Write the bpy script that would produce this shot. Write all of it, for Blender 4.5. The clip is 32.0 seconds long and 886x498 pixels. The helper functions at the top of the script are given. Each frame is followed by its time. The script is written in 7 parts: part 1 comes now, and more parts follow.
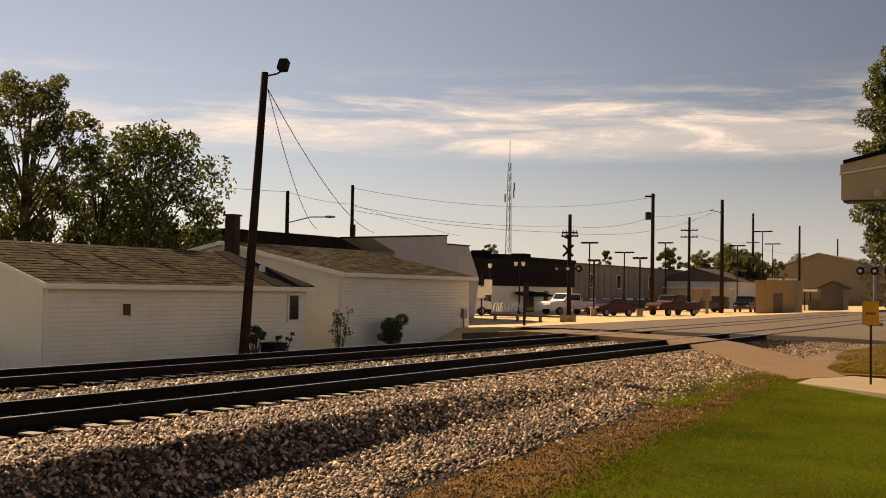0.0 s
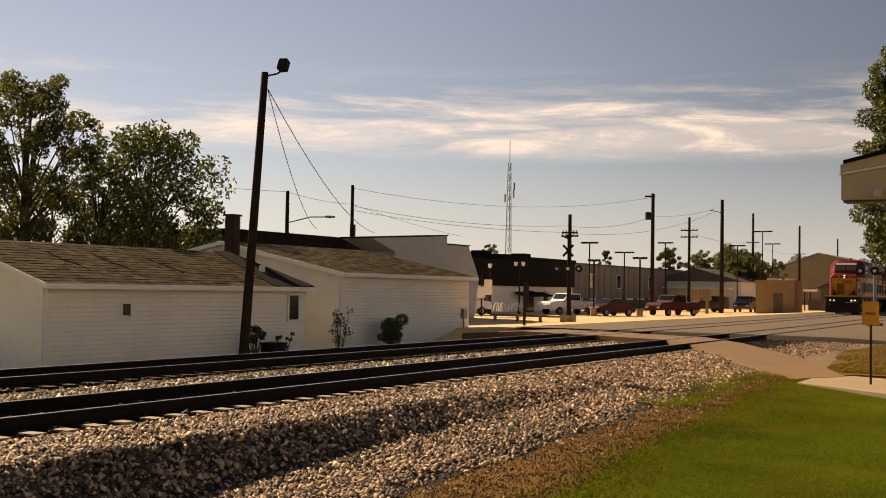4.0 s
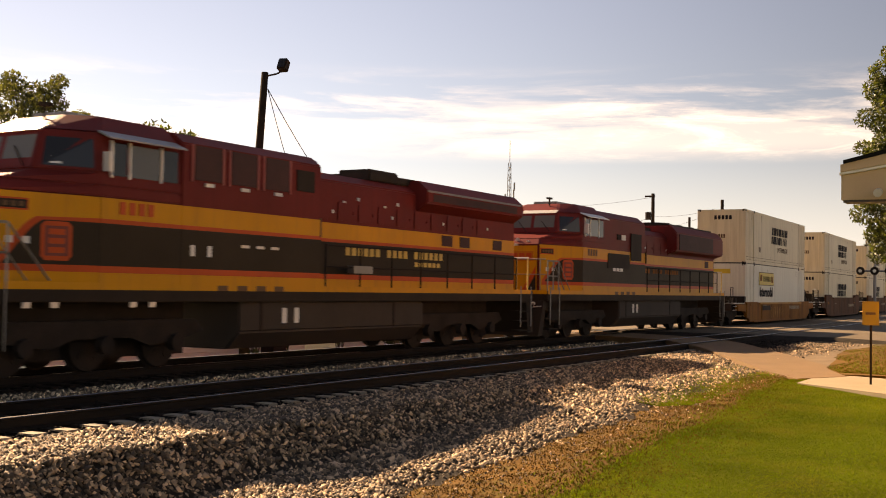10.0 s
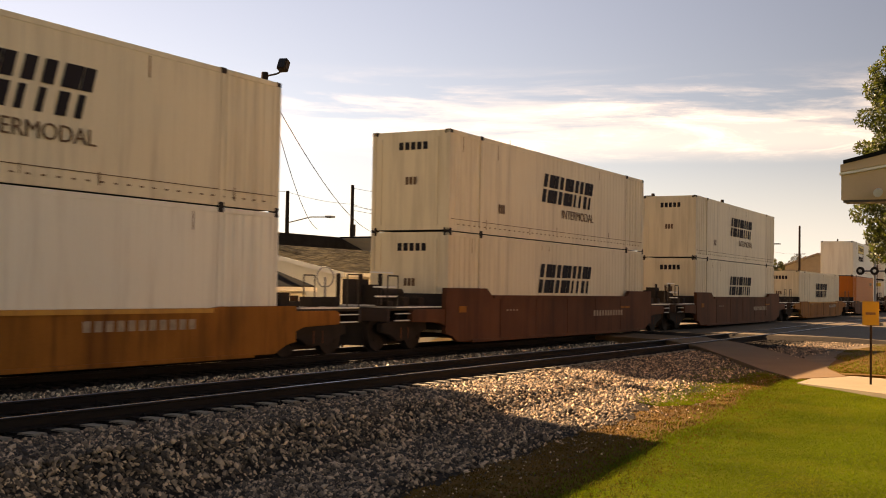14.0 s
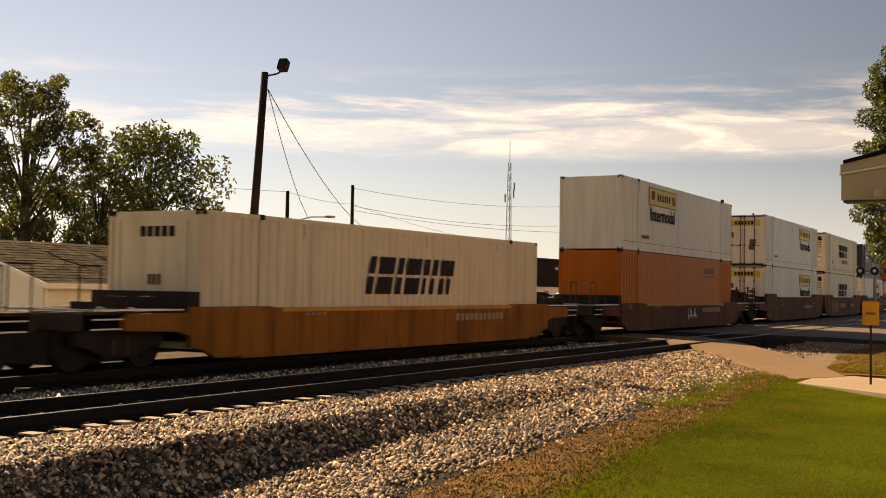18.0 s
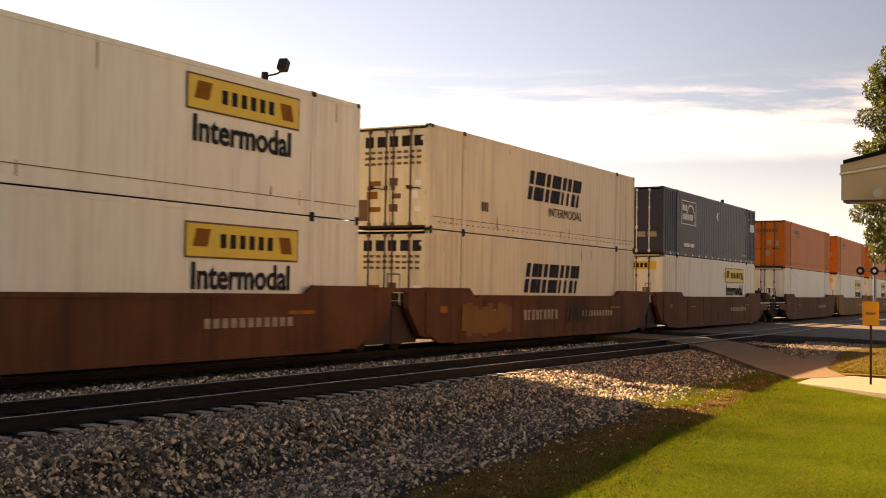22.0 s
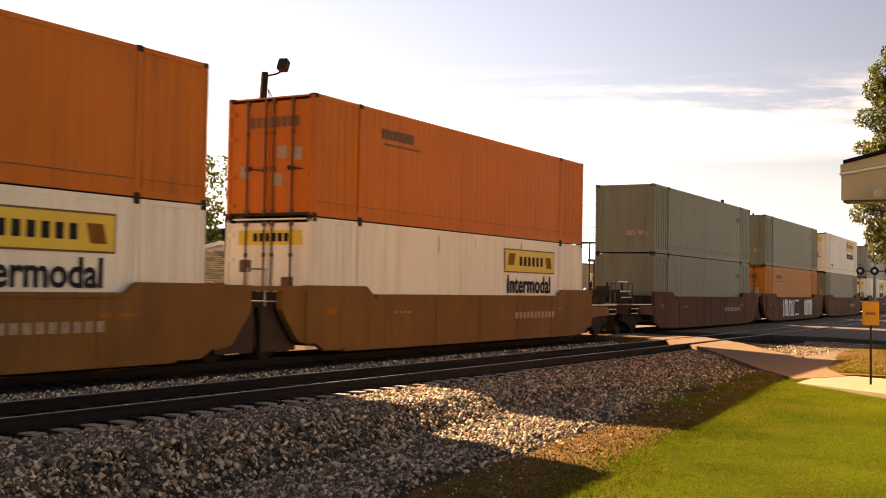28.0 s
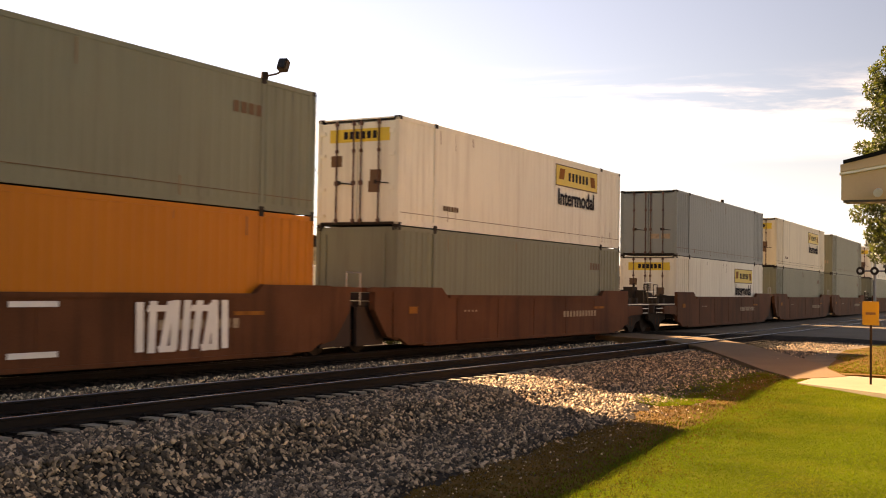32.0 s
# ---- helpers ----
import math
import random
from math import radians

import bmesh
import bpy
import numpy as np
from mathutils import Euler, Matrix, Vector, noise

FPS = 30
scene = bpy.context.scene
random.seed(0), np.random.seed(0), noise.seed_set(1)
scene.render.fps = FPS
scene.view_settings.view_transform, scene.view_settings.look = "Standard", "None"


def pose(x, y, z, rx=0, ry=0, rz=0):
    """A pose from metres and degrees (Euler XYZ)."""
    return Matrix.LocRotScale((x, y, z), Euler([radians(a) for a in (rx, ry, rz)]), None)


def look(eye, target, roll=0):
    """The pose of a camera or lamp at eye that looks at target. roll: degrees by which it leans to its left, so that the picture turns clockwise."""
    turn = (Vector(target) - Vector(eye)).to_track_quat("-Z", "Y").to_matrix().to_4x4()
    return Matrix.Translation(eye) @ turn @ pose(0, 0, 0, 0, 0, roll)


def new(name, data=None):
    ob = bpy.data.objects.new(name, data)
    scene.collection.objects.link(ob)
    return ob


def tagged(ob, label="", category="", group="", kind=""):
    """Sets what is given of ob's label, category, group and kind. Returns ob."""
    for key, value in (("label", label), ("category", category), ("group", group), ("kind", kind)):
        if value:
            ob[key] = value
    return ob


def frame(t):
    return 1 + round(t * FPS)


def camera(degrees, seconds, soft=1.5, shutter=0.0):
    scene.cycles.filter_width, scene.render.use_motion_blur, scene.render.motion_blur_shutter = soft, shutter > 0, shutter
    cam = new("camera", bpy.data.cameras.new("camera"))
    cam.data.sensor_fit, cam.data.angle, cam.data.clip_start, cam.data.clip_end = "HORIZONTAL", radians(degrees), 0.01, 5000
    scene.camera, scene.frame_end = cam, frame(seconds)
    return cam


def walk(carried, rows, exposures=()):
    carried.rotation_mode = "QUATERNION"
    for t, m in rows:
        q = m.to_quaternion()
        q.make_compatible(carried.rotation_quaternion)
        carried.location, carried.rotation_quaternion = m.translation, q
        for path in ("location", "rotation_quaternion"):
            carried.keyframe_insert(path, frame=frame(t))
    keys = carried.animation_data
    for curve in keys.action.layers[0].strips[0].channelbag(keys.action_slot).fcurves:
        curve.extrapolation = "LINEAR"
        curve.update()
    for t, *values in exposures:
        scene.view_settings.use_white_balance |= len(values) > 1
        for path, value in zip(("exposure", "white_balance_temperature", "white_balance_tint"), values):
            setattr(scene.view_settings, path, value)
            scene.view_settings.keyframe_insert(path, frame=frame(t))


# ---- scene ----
cam = camera(42.38, 32.0, 1.0, 0.2)
EYE = Vector((0.0, 0.0, 1.636))
AIM = Vector((math.sin(radians(60.444)) * math.cos(radians(2.0)), math.cos(radians(60.444)) * math.cos(radians(2.0)), math.sin(radians(2.0))))
walk(cam, [(0.0, look(EYE, EYE + AIM, 0.93)), (32.0, look(EYE, EYE + AIM, 0.93))],
     [(0.0, 0.66, 8550, 22), (7.5, 0.68, 8550, 22), (9.0, 0.98, 8800, 24), (10.0, 1.43, 9250, 25), (11.0, 1.5, 9350, 25), (13.0, 1.53, 9500, 25), (14.2, 1.44, 9450, 25), (16.5, 1.49, 9500, 25), (17.6, 1.09, 9050, 21), (18.3, 1.05, 9000, 22), (20.0, 1.42, 9350, 24), (21.0, 1.46, 9450, 25), (22.0, 1.79, 9550, 26), (23.2, 1.84, 9550, 26), (24.2, 1.82, 9600, 26), (25.0, 1.58, 9600, 26), (26.0, 1.8, 9650, 27), (27.0, 1.92, 9650, 27), (28.5, 1.95, 9750, 28), (29.0, 1.8, 9850, 29), (29.4, 1.86, 9800, 29), (30.0, 2.07, 9800, 29), (30.5, 2.0, 9750, 28), (32.0, 2.05, 9550, 26)])

# ---- light ----
SUN_EL, SUN_AZ = radians(30.9), radians(22.0)
to_sun = Vector((math.cos(SUN_EL) * math.sin(SUN_AZ), math.cos(SUN_EL) * math.cos(SUN_AZ), math.sin(SUN_EL)))
world = bpy.data.worlds.new("sky")
scene.world = world
world.use_nodes = True
wt, wl = world.node_tree.nodes, world.node_tree.links
wt.clear()
w_out = wt.new("ShaderNodeOutputWorld")
w_bg = wt.new("ShaderNodeBackground")
w_sky = wt.new("ShaderNodeTexSky")
w_sky.sky_type, w_sky.sun_disc = "NISHITA", False
w_sky.sun_elevation, w_sky.sun_rotation = SUN_EL, SUN_AZ
w_sky.air_density, w_sky.dust_density, w_sky.ozone_density = 1.0, 0.35, 2.2
w_sky.altitude = 1500.0
w_bg.inputs["Strength"].default_value = 0.05
# cirrus: ragged long streaks low over the horizon, and a thin bright veil round the sun


def w_node(kind, **settings):
    nd = wt.new(kind)
    for key, value in settings.items():
        if key in nd.inputs:
            nd.inputs[key].default_value = value
    return nd


def w_math(op, a, b):
    nd = wt.new("ShaderNodeMath")
    nd.operation = op
    for socket, value in zip(nd.inputs, (a, b)):
        if isinstance(value, (int, float)):
            socket.default_value = value
        else:
            wl.new(value, socket)
    return nd.outputs["Value"]


def w_range(value, a, b, lo_, hi_):
    nd = w_node("ShaderNodeMapRange")
    nd.interpolation_type = "SMOOTHSTEP"
    wl.new(value, nd.inputs["Value"])
    for key, v in zip(("From Min", "From Max", "To Min", "To Max"), (a, b, lo_, hi_)):
        nd.inputs[key].default_value = v
    return nd.outputs["Result"]


w_co = wt.new("ShaderNodeTexCoord")
w_sep = wt.new("ShaderNodeSeparateXYZ")
wl.new(w_co.outputs["Generated"], w_sep.inputs["Vector"])
w_clouds = []
for scale_, shift, rough_, lo_, hi_ in (((1.5, 1.5, 15.0), (0.795, 0.733, 0.63), 0.6, 0.42, 0.58), ((5.0, 5.0, 30.0), (1.3, 0.7, 2.0), 0.7, 0.42, 0.75)):
    w_map = w_node("ShaderNodeMapping", Scale=scale_, Location=shift)
    w_noise = w_node("ShaderNodeTexNoise", Scale=2.0, Detail=8.0, Roughness=rough_, Distortion=0.5)
    wl.new(w_co.outputs["Generated"], w_map.inputs["Vector"])
    wl.new(w_map.outputs["Vector"], w_noise.inputs["Vector"])
    w_clouds.append(w_range(w_noise.outputs["Fac"], lo_, hi_, 0.0, 1.0))
w_shape = w_math("MULTIPLY", w_clouds[0], w_math("ADD", w_math("MULTIPLY", w_clouds[1], 0.75), 0.35))
w_rise = w_range(w_sep.outputs["Z"], 0.108, 0.128, 0.0, 1.0)
w_fall = w_range(w_sep.outputs["Z"], 0.152, 0.196, 1.0, 0.0)
w_fac = w_math("MULTIPLY", w_math("MULTIPLY", w_rise, w_fall), w_math("MULTIPLY", w_shape, 0.95))
w_dot = w_node("ShaderNodeVectorMath")
w_dot.operation = "DOT_PRODUCT"
w_dot.inputs[1].default_value = to_sun
wl.new(w_co.outputs["Generated"], w_dot.inputs[0])
w_veil = w_math("MAXIMUM", w_range(w_dot.outputs["Value"], 0.4, 0.95, 0.65, 1.12), w_range(w_dot.outputs["Value"], -0.7, 0.25, 0.98, 0.6))
w_mix = wt.new("ShaderNodeMixRGB")
w_mix.inputs["Color2"].default_value = (13.4, 12.5, 11.3, 1)
w_hsv = wt.new("ShaderNodeHueSaturation")
w_hsv.inputs["Saturation"].default_value = 0.85
wl.new(w_sky.outputs["Color"], w_hsv.inputs["Color"])
wl.new(w_veil, w_hsv.inputs["Value"])
wl.new(w_fac, w_mix.inputs["Fac"])
w_haze = wt.new("ShaderNodeMixRGB")
w_haze.inputs["Color2"].default_value = (8.3, 9.3, 10.2, 1)
wl.new(w_range(w_sep.outputs["Z"], -0.02, 0.15, 0.62, 0.0), w_haze.inputs["Fac"])
wl.new(w_hsv.outputs["Color"], w_haze.inputs["Color1"])
wl.new(w_haze.outputs["Color"], w_mix.inputs["Color1"])
wl.new(w_mix.outputs["Color"], w_bg.inputs["Color"])
wl.new(w_bg.outputs["Background"], w_out.inputs["Surface"])
sun_data = bpy.data.lights.new("sun", "SUN")
sun_data.energy, sun_data.angle, sun_data.color = 5.0, radians(0.6), (1.0, 0.84, 0.6)
sun = new("sun", sun_data)
sun.matrix_world = look(to_sun * 200, (0, 0, 0))


# ---- materials ----
def material(name, color, rough=0.6, metal=0.0, var=0.18, scale=1.5, bump=0.15, bscale=30.0, streak=0.0, dirt=None, dirt_amount=0.5, island=0.0, per_object=0.0, coat=0.0):
    m = bpy.data.materials.new(name)
    m.use_nodes = True
    n, l = m.node_tree.nodes, m.node_tree.links
    p = n["Principled BSDF"]
    p.inputs["Roughness"].default_value, p.inputs["Metallic"].default_value = rough, metal
    p.inputs["Coat Weight"].default_value = coat
    co = n.new("ShaderNodeTexCoord")
    big = n.new("ShaderNodeTexNoise")
    big.inputs["Scale"].default_value, big.inputs["Detail"].default_value = scale, 5
    fine = n.new("ShaderNodeTexNoise")
    fine.inputs["Scale"].default_value, fine.inputs["Detail"].default_value = bscale, 3
    l.new(co.outputs["Object"], big.inputs["Vector"])
    l.new(co.outputs["Object"], fine.inputs["Vector"])
    add = n.new("ShaderNodeMath")
    add.operation = "MULTIPLY_ADD"
    add.inputs[1].default_value = 0.35
    l.new(fine.outputs["Fac"], add.inputs[0])
    l.new(big.outputs["Fac"], add.inputs[2])
    ramp = n.new("ShaderNodeMapRange")
    ramp.inputs["From Min"].default_value, ramp.inputs["From Max"].default_value = 0.4, 0.95
    ramp.inputs["To Min"].default_value, ramp.inputs["To Max"].default_value = 1 - var, 1 + var
    l.new(add.outputs["Value"], ramp.inputs["Value"])
    factor = ramp.outputs["Result"]
    for amount, source in ((island, "island"), (per_object, "object")):
        if amount:
            src = n.new("ShaderNodeNewGeometry") if source == "island" else n.new("ShaderNodeObjectInfo")
            r2 = n.new("ShaderNodeMapRange")
            r2.inputs["To Min"].default_value, r2.inputs["To Max"].default_value = 1 - amount, 1 + amount
            mu = n.new("ShaderNodeMath")
            mu.operation = "MULTIPLY"
            if amount > 0.85:
                pw = n.new("ShaderNodeMath")
                pw.operation = "POWER"
                pw.inputs[1].default_value = 3.0
                l.new(src.outputs["Random Per Island"], pw.inputs[0])
                l.new(pw.outputs["Value"], r2.inputs["Value"])
                r2.inputs["To Min"].default_value, r2.inputs["To Max"].default_value = 0.22, 3.5
            else:
                l.new(src.outputs["Random Per Island" if source == "island" else "Random"], r2.inputs["Value"])
            l.new(factor, mu.inputs[0])
            l.new(r2.outputs["Result"], mu.inputs[1])
            factor = mu.outputs["Value"]
    tint = n.new("ShaderNodeVectorMath")
    tint.operation = "SCALE"
    tint.inputs[0].default_value = color
    l.new(factor, tint.inputs["Scale"])
    result = tint.outputs["Vector"]
    if dirt:
        dm = n.new("ShaderNodeMapping")
        dm.inputs["Scale"].default_value = (3.0, 3.0, 0.25) if streak else (1, 1, 1)
        dn = n.new("ShaderNodeTexNoise")
        dn.inputs["Scale"].default_value, dn.inputs["Detail"].default_value, dn.inputs["Roughness"].default_value = (streak or scale * 2), 6, 0.65
        l.new(co.outputs["Object"], dm.inputs["Vector"])
        l.new(dm.outputs["Vector"], dn.inputs["Vector"])
        dr = n.new("ShaderNodeMapRange")
        dr.inputs["From Min"].default_value, dr.inputs["From Max"].default_value = 0.48, 0.72
        dr.inputs["To Max"].default_value = dirt_amount
        l.new(dn.outputs["Fac"], dr.inputs["Value"])
        mix = n.new("ShaderNodeMixRGB")
        mix.inputs["Color2"].default_value = (*dirt, 1)
        l.new(dr.outputs["Result"], mix.inputs["Fac"])
        l.new(result, mix.inputs["Color1"])
        result = mix.outputs["Color"]
    l.new(result, p.inputs["Base Color"])
    if bump:
        b = n.new("ShaderNodeBump")
        b.inputs["Strength"].default_value, b.inputs["Distance"].default_value = bump, 0.02
        l.new(fine.outputs["Fac"], b.inputs["Height"])
        l.new(b.outputs["Normal"], p.inputs["Normal"])
    return m


def glow(name, color, strength):
    m = bpy.data.materials.new(name)
    m.use_nodes = True
    p = m.node_tree.nodes["Principled BSDF"]
    p.inputs["Base Color"].default_value = (*color, 1)
    p.inputs["Emission Color"].default_value = (*color, 1)
    p.inputs["Emission Strength"].default_value = strength
    return m


def clear(name, color=(0.012, 0.012, 0.012)):
    m = bpy.data.materials.new(name)
    m.use_nodes = True
    p = m.node_tree.nodes["Principled BSDF"]
    p.inputs["Base Color"].default_value = (*color, 1)
    p.inputs["Roughness"].default_value = 0.08
    p.inputs["Specular IOR Level"].default_value = 0.35
    return m



# Bed colour is near-black so the gaps between loose stones look shaded.
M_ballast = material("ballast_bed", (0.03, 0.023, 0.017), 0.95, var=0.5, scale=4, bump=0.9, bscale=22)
M_stone = material("ballast_stone", (0.255, 0.176, 0.108), 0.75, var=0.25, scale=9, bump=0.3, bscale=60, island=0.9)
M_palestone = material("pale_ballast_stone", (0.4, 0.32, 0.21), 0.75, var=0.25, scale=9, bump=0.3, bscale=60, island=0.9)
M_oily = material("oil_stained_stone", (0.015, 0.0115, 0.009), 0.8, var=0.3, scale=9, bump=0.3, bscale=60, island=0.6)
M_dirt = material("dry_earth", (0.135, 0.067, 0.0125), 0.95, var=0.5, scale=2.5, bump=0.5, bscale=14, dirt=(0.1, 0.085, 0.02), dirt_amount=0.8)
M_grass = material("lawn_soil", (0.068, 0.085, 0.007), 0.9, var=0.4, scale=0.8, bump=0.6, bscale=25, dirt=(0.11, 0.085, 0.015), dirt_amount=0.4)
M_blade = material("grass_blade", (0.1, 0.13, 0.013), 0.7, var=0.4, scale=0.55, bump=0.0, island=0.22, dirt=(0.15, 0.12, 0.025), dirt_amount=0.7)
M_dryblade = material("dry_grass_blade", (0.135, 0.076, 0.014), 0.8, var=0.3, scale=0.7, bump=0.0, island=0.3)
M_asphalt = material("worn_asphalt", (0.122, 0.085, 0.046), 0.85, var=0.2, scale=0.5, bump=0.25, bscale=40, dirt=(0.13, 0.1, 0.08), dirt_amount=0.5)
M_path = material("tan_path", (0.16, 0.092, 0.037), 0.9, var=0.15, scale=0.9, bump=0.2, bscale=30)
M_sandydirt = material("worn_sandy_dirt", (0.135, 0.09, 0.05), 0.95, var=0.45, scale=1.1, bump=0.4, bscale=16, dirt=(0.17, 0.11, 0.05), dirt_amount=0.6)
M_concrete = material("concrete", (0.27, 0.22, 0.145), 0.85, var=0.12, scale=1.5, bump=0.2, bscale=40)
M_bounceyard = material("pale_bounce_ground", (0.55, 0.47, 0.36), 0.95, var=0.2, scale=1.5, bump=0.3, bscale=30)
M_sand = material("sandy_lot", (0.72, 0.51, 0.26), 0.95, var=0.2, scale=0.25, bump=0.3, bscale=10)
M_field = material("far_ground", (0.22, 0.2, 0.1), 0.95, var=0.3, scale=0.02, bump=0.0)
M_rail = material("rail_steel", (0.018, 0.013, 0.01), 0.8, 0.0, bump=0.1)
M_railtop = material("polished_rail_head", (0.6, 0.6, 0.6), 0.25, 1.0, var=0.05, bump=0.0)
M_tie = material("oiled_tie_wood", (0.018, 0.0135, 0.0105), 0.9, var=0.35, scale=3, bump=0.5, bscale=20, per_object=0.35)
# Pale copy of the tie colour: sunlight painted onto the near tie ends.
M_tieend = material("sunlit_tie_end", (0.3, 0.255, 0.19), 0.9, var=0.25, scale=5, bump=0.3)
M_siding = material("white_siding", (0.82, 0.79, 0.68), 0.6, var=0.08, scale=0.8, bump=0.05, dirt=(0.5, 0.46, 0.36), streak=0.0, dirt_amount=0.3)
M_trim = material("white_trim", (0.8, 0.78, 0.7), 0.55, var=0.05)
M_shingle = material("brown_shingle", (0.057, 0.046, 0.026), 0.9, var=0.75, scale=2.6, bump=0.6, bscale=9, island=0.5)
M_darkroof = material("black_roofing", (0.016, 0.015, 0.014), 0.9, var=0.3, scale=2)
M_brick = material("dark_brick", (0.05, 0.022, 0.017), 0.9, var=0.3, scale=4, bump=0.5, bscale=25, island=0.3)
M_greywall = material("grey_stucco", (0.3, 0.33, 0.37), 0.8, var=0.08)
M_brownwall = material("brown_metal_wall", (0.075, 0.06, 0.05), 0.6, var=0.12)
M_storewall = material("near_black_metal_wall", (0.014, 0.012, 0.012), 0.6, var=0.15)
M_barn = material("brown_barn_metal", (0.2, 0.17, 0.12), 0.65, var=0.12)
M_taupe = material("taupe_metal_wall", (0.2, 0.168, 0.135), 0.6, var=0.1)
M_tan = material("tan_metal_wall", (0.25, 0.18, 0.09), 0.65, var=0.1)
M_cream = material("cream_block_wall", (0.8, 0.74, 0.62), 0.75, var=0.1)
M_wood = material("pole_wood", (0.03, 0.021, 0.016), 0.85, var=0.35, scale=3, bump=0.5, bscale=20)
M_steel = material("grey_steel", (0.22, 0.22, 0.22), 0.45, 0.7, var=0.15)
M_dark = material("dark_metal", (0.027, 0.02, 0.016), 0.75, var=0.3, scale=2)
M_black = material("black_paint", (0.03, 0.022, 0.017), 0.65, var=0.2)
for dm_ in (M_rail, M_shingle, M_grass, M_dirt, M_dark, M_black, M_oily, M_tie, M_ballast, M_darkroof):
    dm_.node_tree.nodes["Principled BSDF"].inputs["Specular IOR Level"].default_value = 0.12
for sm_ in (M_shingle, M_grass, M_blade, M_dryblade, M_darkroof, M_storewall, M_wood):
    sm_.node_tree.nodes["Principled BSDF"].inputs["Specular IOR Level"].default_value = 0.02
M_window = clear("window_glass")
# Pale base colour stands in for sky showing through the cab.
M_skyglass = clear("pale_windscreen_glass", (0.14, 0.135, 0.12))
M_cabglass = clear("pale_cab_glass", (0.1, 0.095, 0.085))
M_fartree = material("grey_green_leaf", (0.1, 0.095, 0.055), 0.7, var=0.3, scale=0.5, bump=0.0, island=0.4)
M_bark = material("bark", (0.06, 0.045, 0.032), 0.9, var=0.35, scale=4, bump=0.7, bscale=14)
M_leaf = material("leaf_green", (0.07, 0.08, 0.019), 0.55, var=0.3, scale=0.5, bump=0.0, island=0.5)
M_leaf2 = material("leaf_yellow_green", (0.078, 0.078, 0.024), 0.55, var=0.3, scale=0.5, bump=0.0, island=0.5)
for lm in (M_leaf, M_leaf2, M_blade):
    lp = lm.node_tree.nodes["Principled BSDF"]
    lp.inputs["Transmission Weight"].default_value = 0.0
    lp.inputs["Subsurface Weight"].default_value = 0.0
M_red = material("maroon_paint", (0.152, 0.02, 0.017), 0.5, var=0.2, scale=0.6, bump=0.03, dirt=(0.11, 0.016, 0.014), streak=1.2, dirt_amount=0.5)
M_yellow = material("yellow_paint", (0.6, 0.26, 0.012), 0.42, var=0.1, scale=0.6, bump=0.03, dirt=(0.3, 0.13, 0.03), streak=1.2, dirt_amount=0.35)
M_stripe = material("orange_red_stripe", (0.5, 0.07, 0.015), 0.45, var=0.1)
M_green = material("black_green_paint", (0.036, 0.027, 0.018), 0.5, var=0.2, scale=0.6)
M_green.node_tree.nodes["Principled BSDF"].inputs["Specular IOR Level"].default_value = 0.08
M_silver = material("pale_metal", (0.6, 0.58, 0.54), 0.4, 0.3, var=0.1)
M_orange = material("orange_container_paint", (0.5, 0.125, 0.008), 0.5, var=0.08, scale=0.5, bump=0.04, dirt=(0.24, 0.07, 0.03), streak=0.8, dirt_amount=0.4)
M_amber = material("amber_container_paint", (0.5, 0.155, 0.009), 0.5, var=0.08, scale=0.5, bump=0.04, dirt=(0.35, 0.12, 0.03), streak=0.8, dirt_amount=0.35)
M_white = material("white_container_paint", (0.72, 0.675, 0.55), 0.5, var=0.05, scale=0.5, bump=0.04, dirt=(0.42, 0.34, 0.25), streak=0.8, dirt_amount=0.45)
M_bone = material("cream_container_paint", (0.67, 0.57, 0.385), 0.5, var=0.06, scale=0.5, bump=0.04, dirt=(0.33, 0.25, 0.16), streak=0.8, dirt_amount=0.5)
M_grey = material("grey_green_container_paint", (0.175, 0.178, 0.12), 0.5, var=0.08, scale=0.5, bump=0.04, dirt=(0.12, 0.1, 0.07), streak=0.8, dirt_amount=0.55)
M_slate = material("slate_container_paint", (0.18, 0.2, 0.19), 0.5, var=0.08, scale=0.5, bump=0.04)
M_navy = material("navy_container_paint", (0.025, 0.029, 0.049), 0.45, var=0.1, scale=0.5, bump=0.04)
M_carbrown = material("rust_brown_car_paint", (0.108, 0.04, 0.018), 0.7, var=0.4, scale=0.55, bump=0.1, dirt=(0.055, 0.022, 0.011), streak=0.55, dirt_amount=0.8)
M_caryellow = material("faded_yellow_car_paint", (0.27, 0.1, 0.017), 0.7, var=0.3, scale=0.7, bump=0.1, dirt=(0.1, 0.03, 0.008), streak=0.9, dirt_amount=0.85)
# For marks and end sills, and as painted shade on the joint plates.
M_blackbrown = material("black_brown_mark_and_shade", (0.03, 0.013, 0.006), 0.8, var=0.4, scale=1.5, bump=0.1)
M_chord = material("worn_yellow_chord_paint", (0.5, 0.23, 0.03), 0.65, var=0.25, scale=0.7, bump=0.1, dirt=(0.2, 0.07, 0.02), streak=0.9, dirt_amount=0.6)
M_carolive = material("weathered_tan_car_paint", (0.19, 0.085, 0.022), 0.65, var=0.2, scale=0.7, bump=0.1, dirt=(0.1, 0.055, 0.03), streak=0.9, dirt_amount=0.6)
M_logo = material("dark_lettering", (0.02, 0.016, 0.018), 0.7, var=0.1)
M_rod = material("rusty_rod_paint", (0.085, 0.03, 0.016), 0.6, var=0.3, scale=2)
M_stain = material("rust_run_stain", (0.2, 0.1, 0.05), 0.8, var=0.4, scale=4)
M_brownink = material("brown_lettering", (0.14, 0.08, 0.045), 0.5, var=0.1)
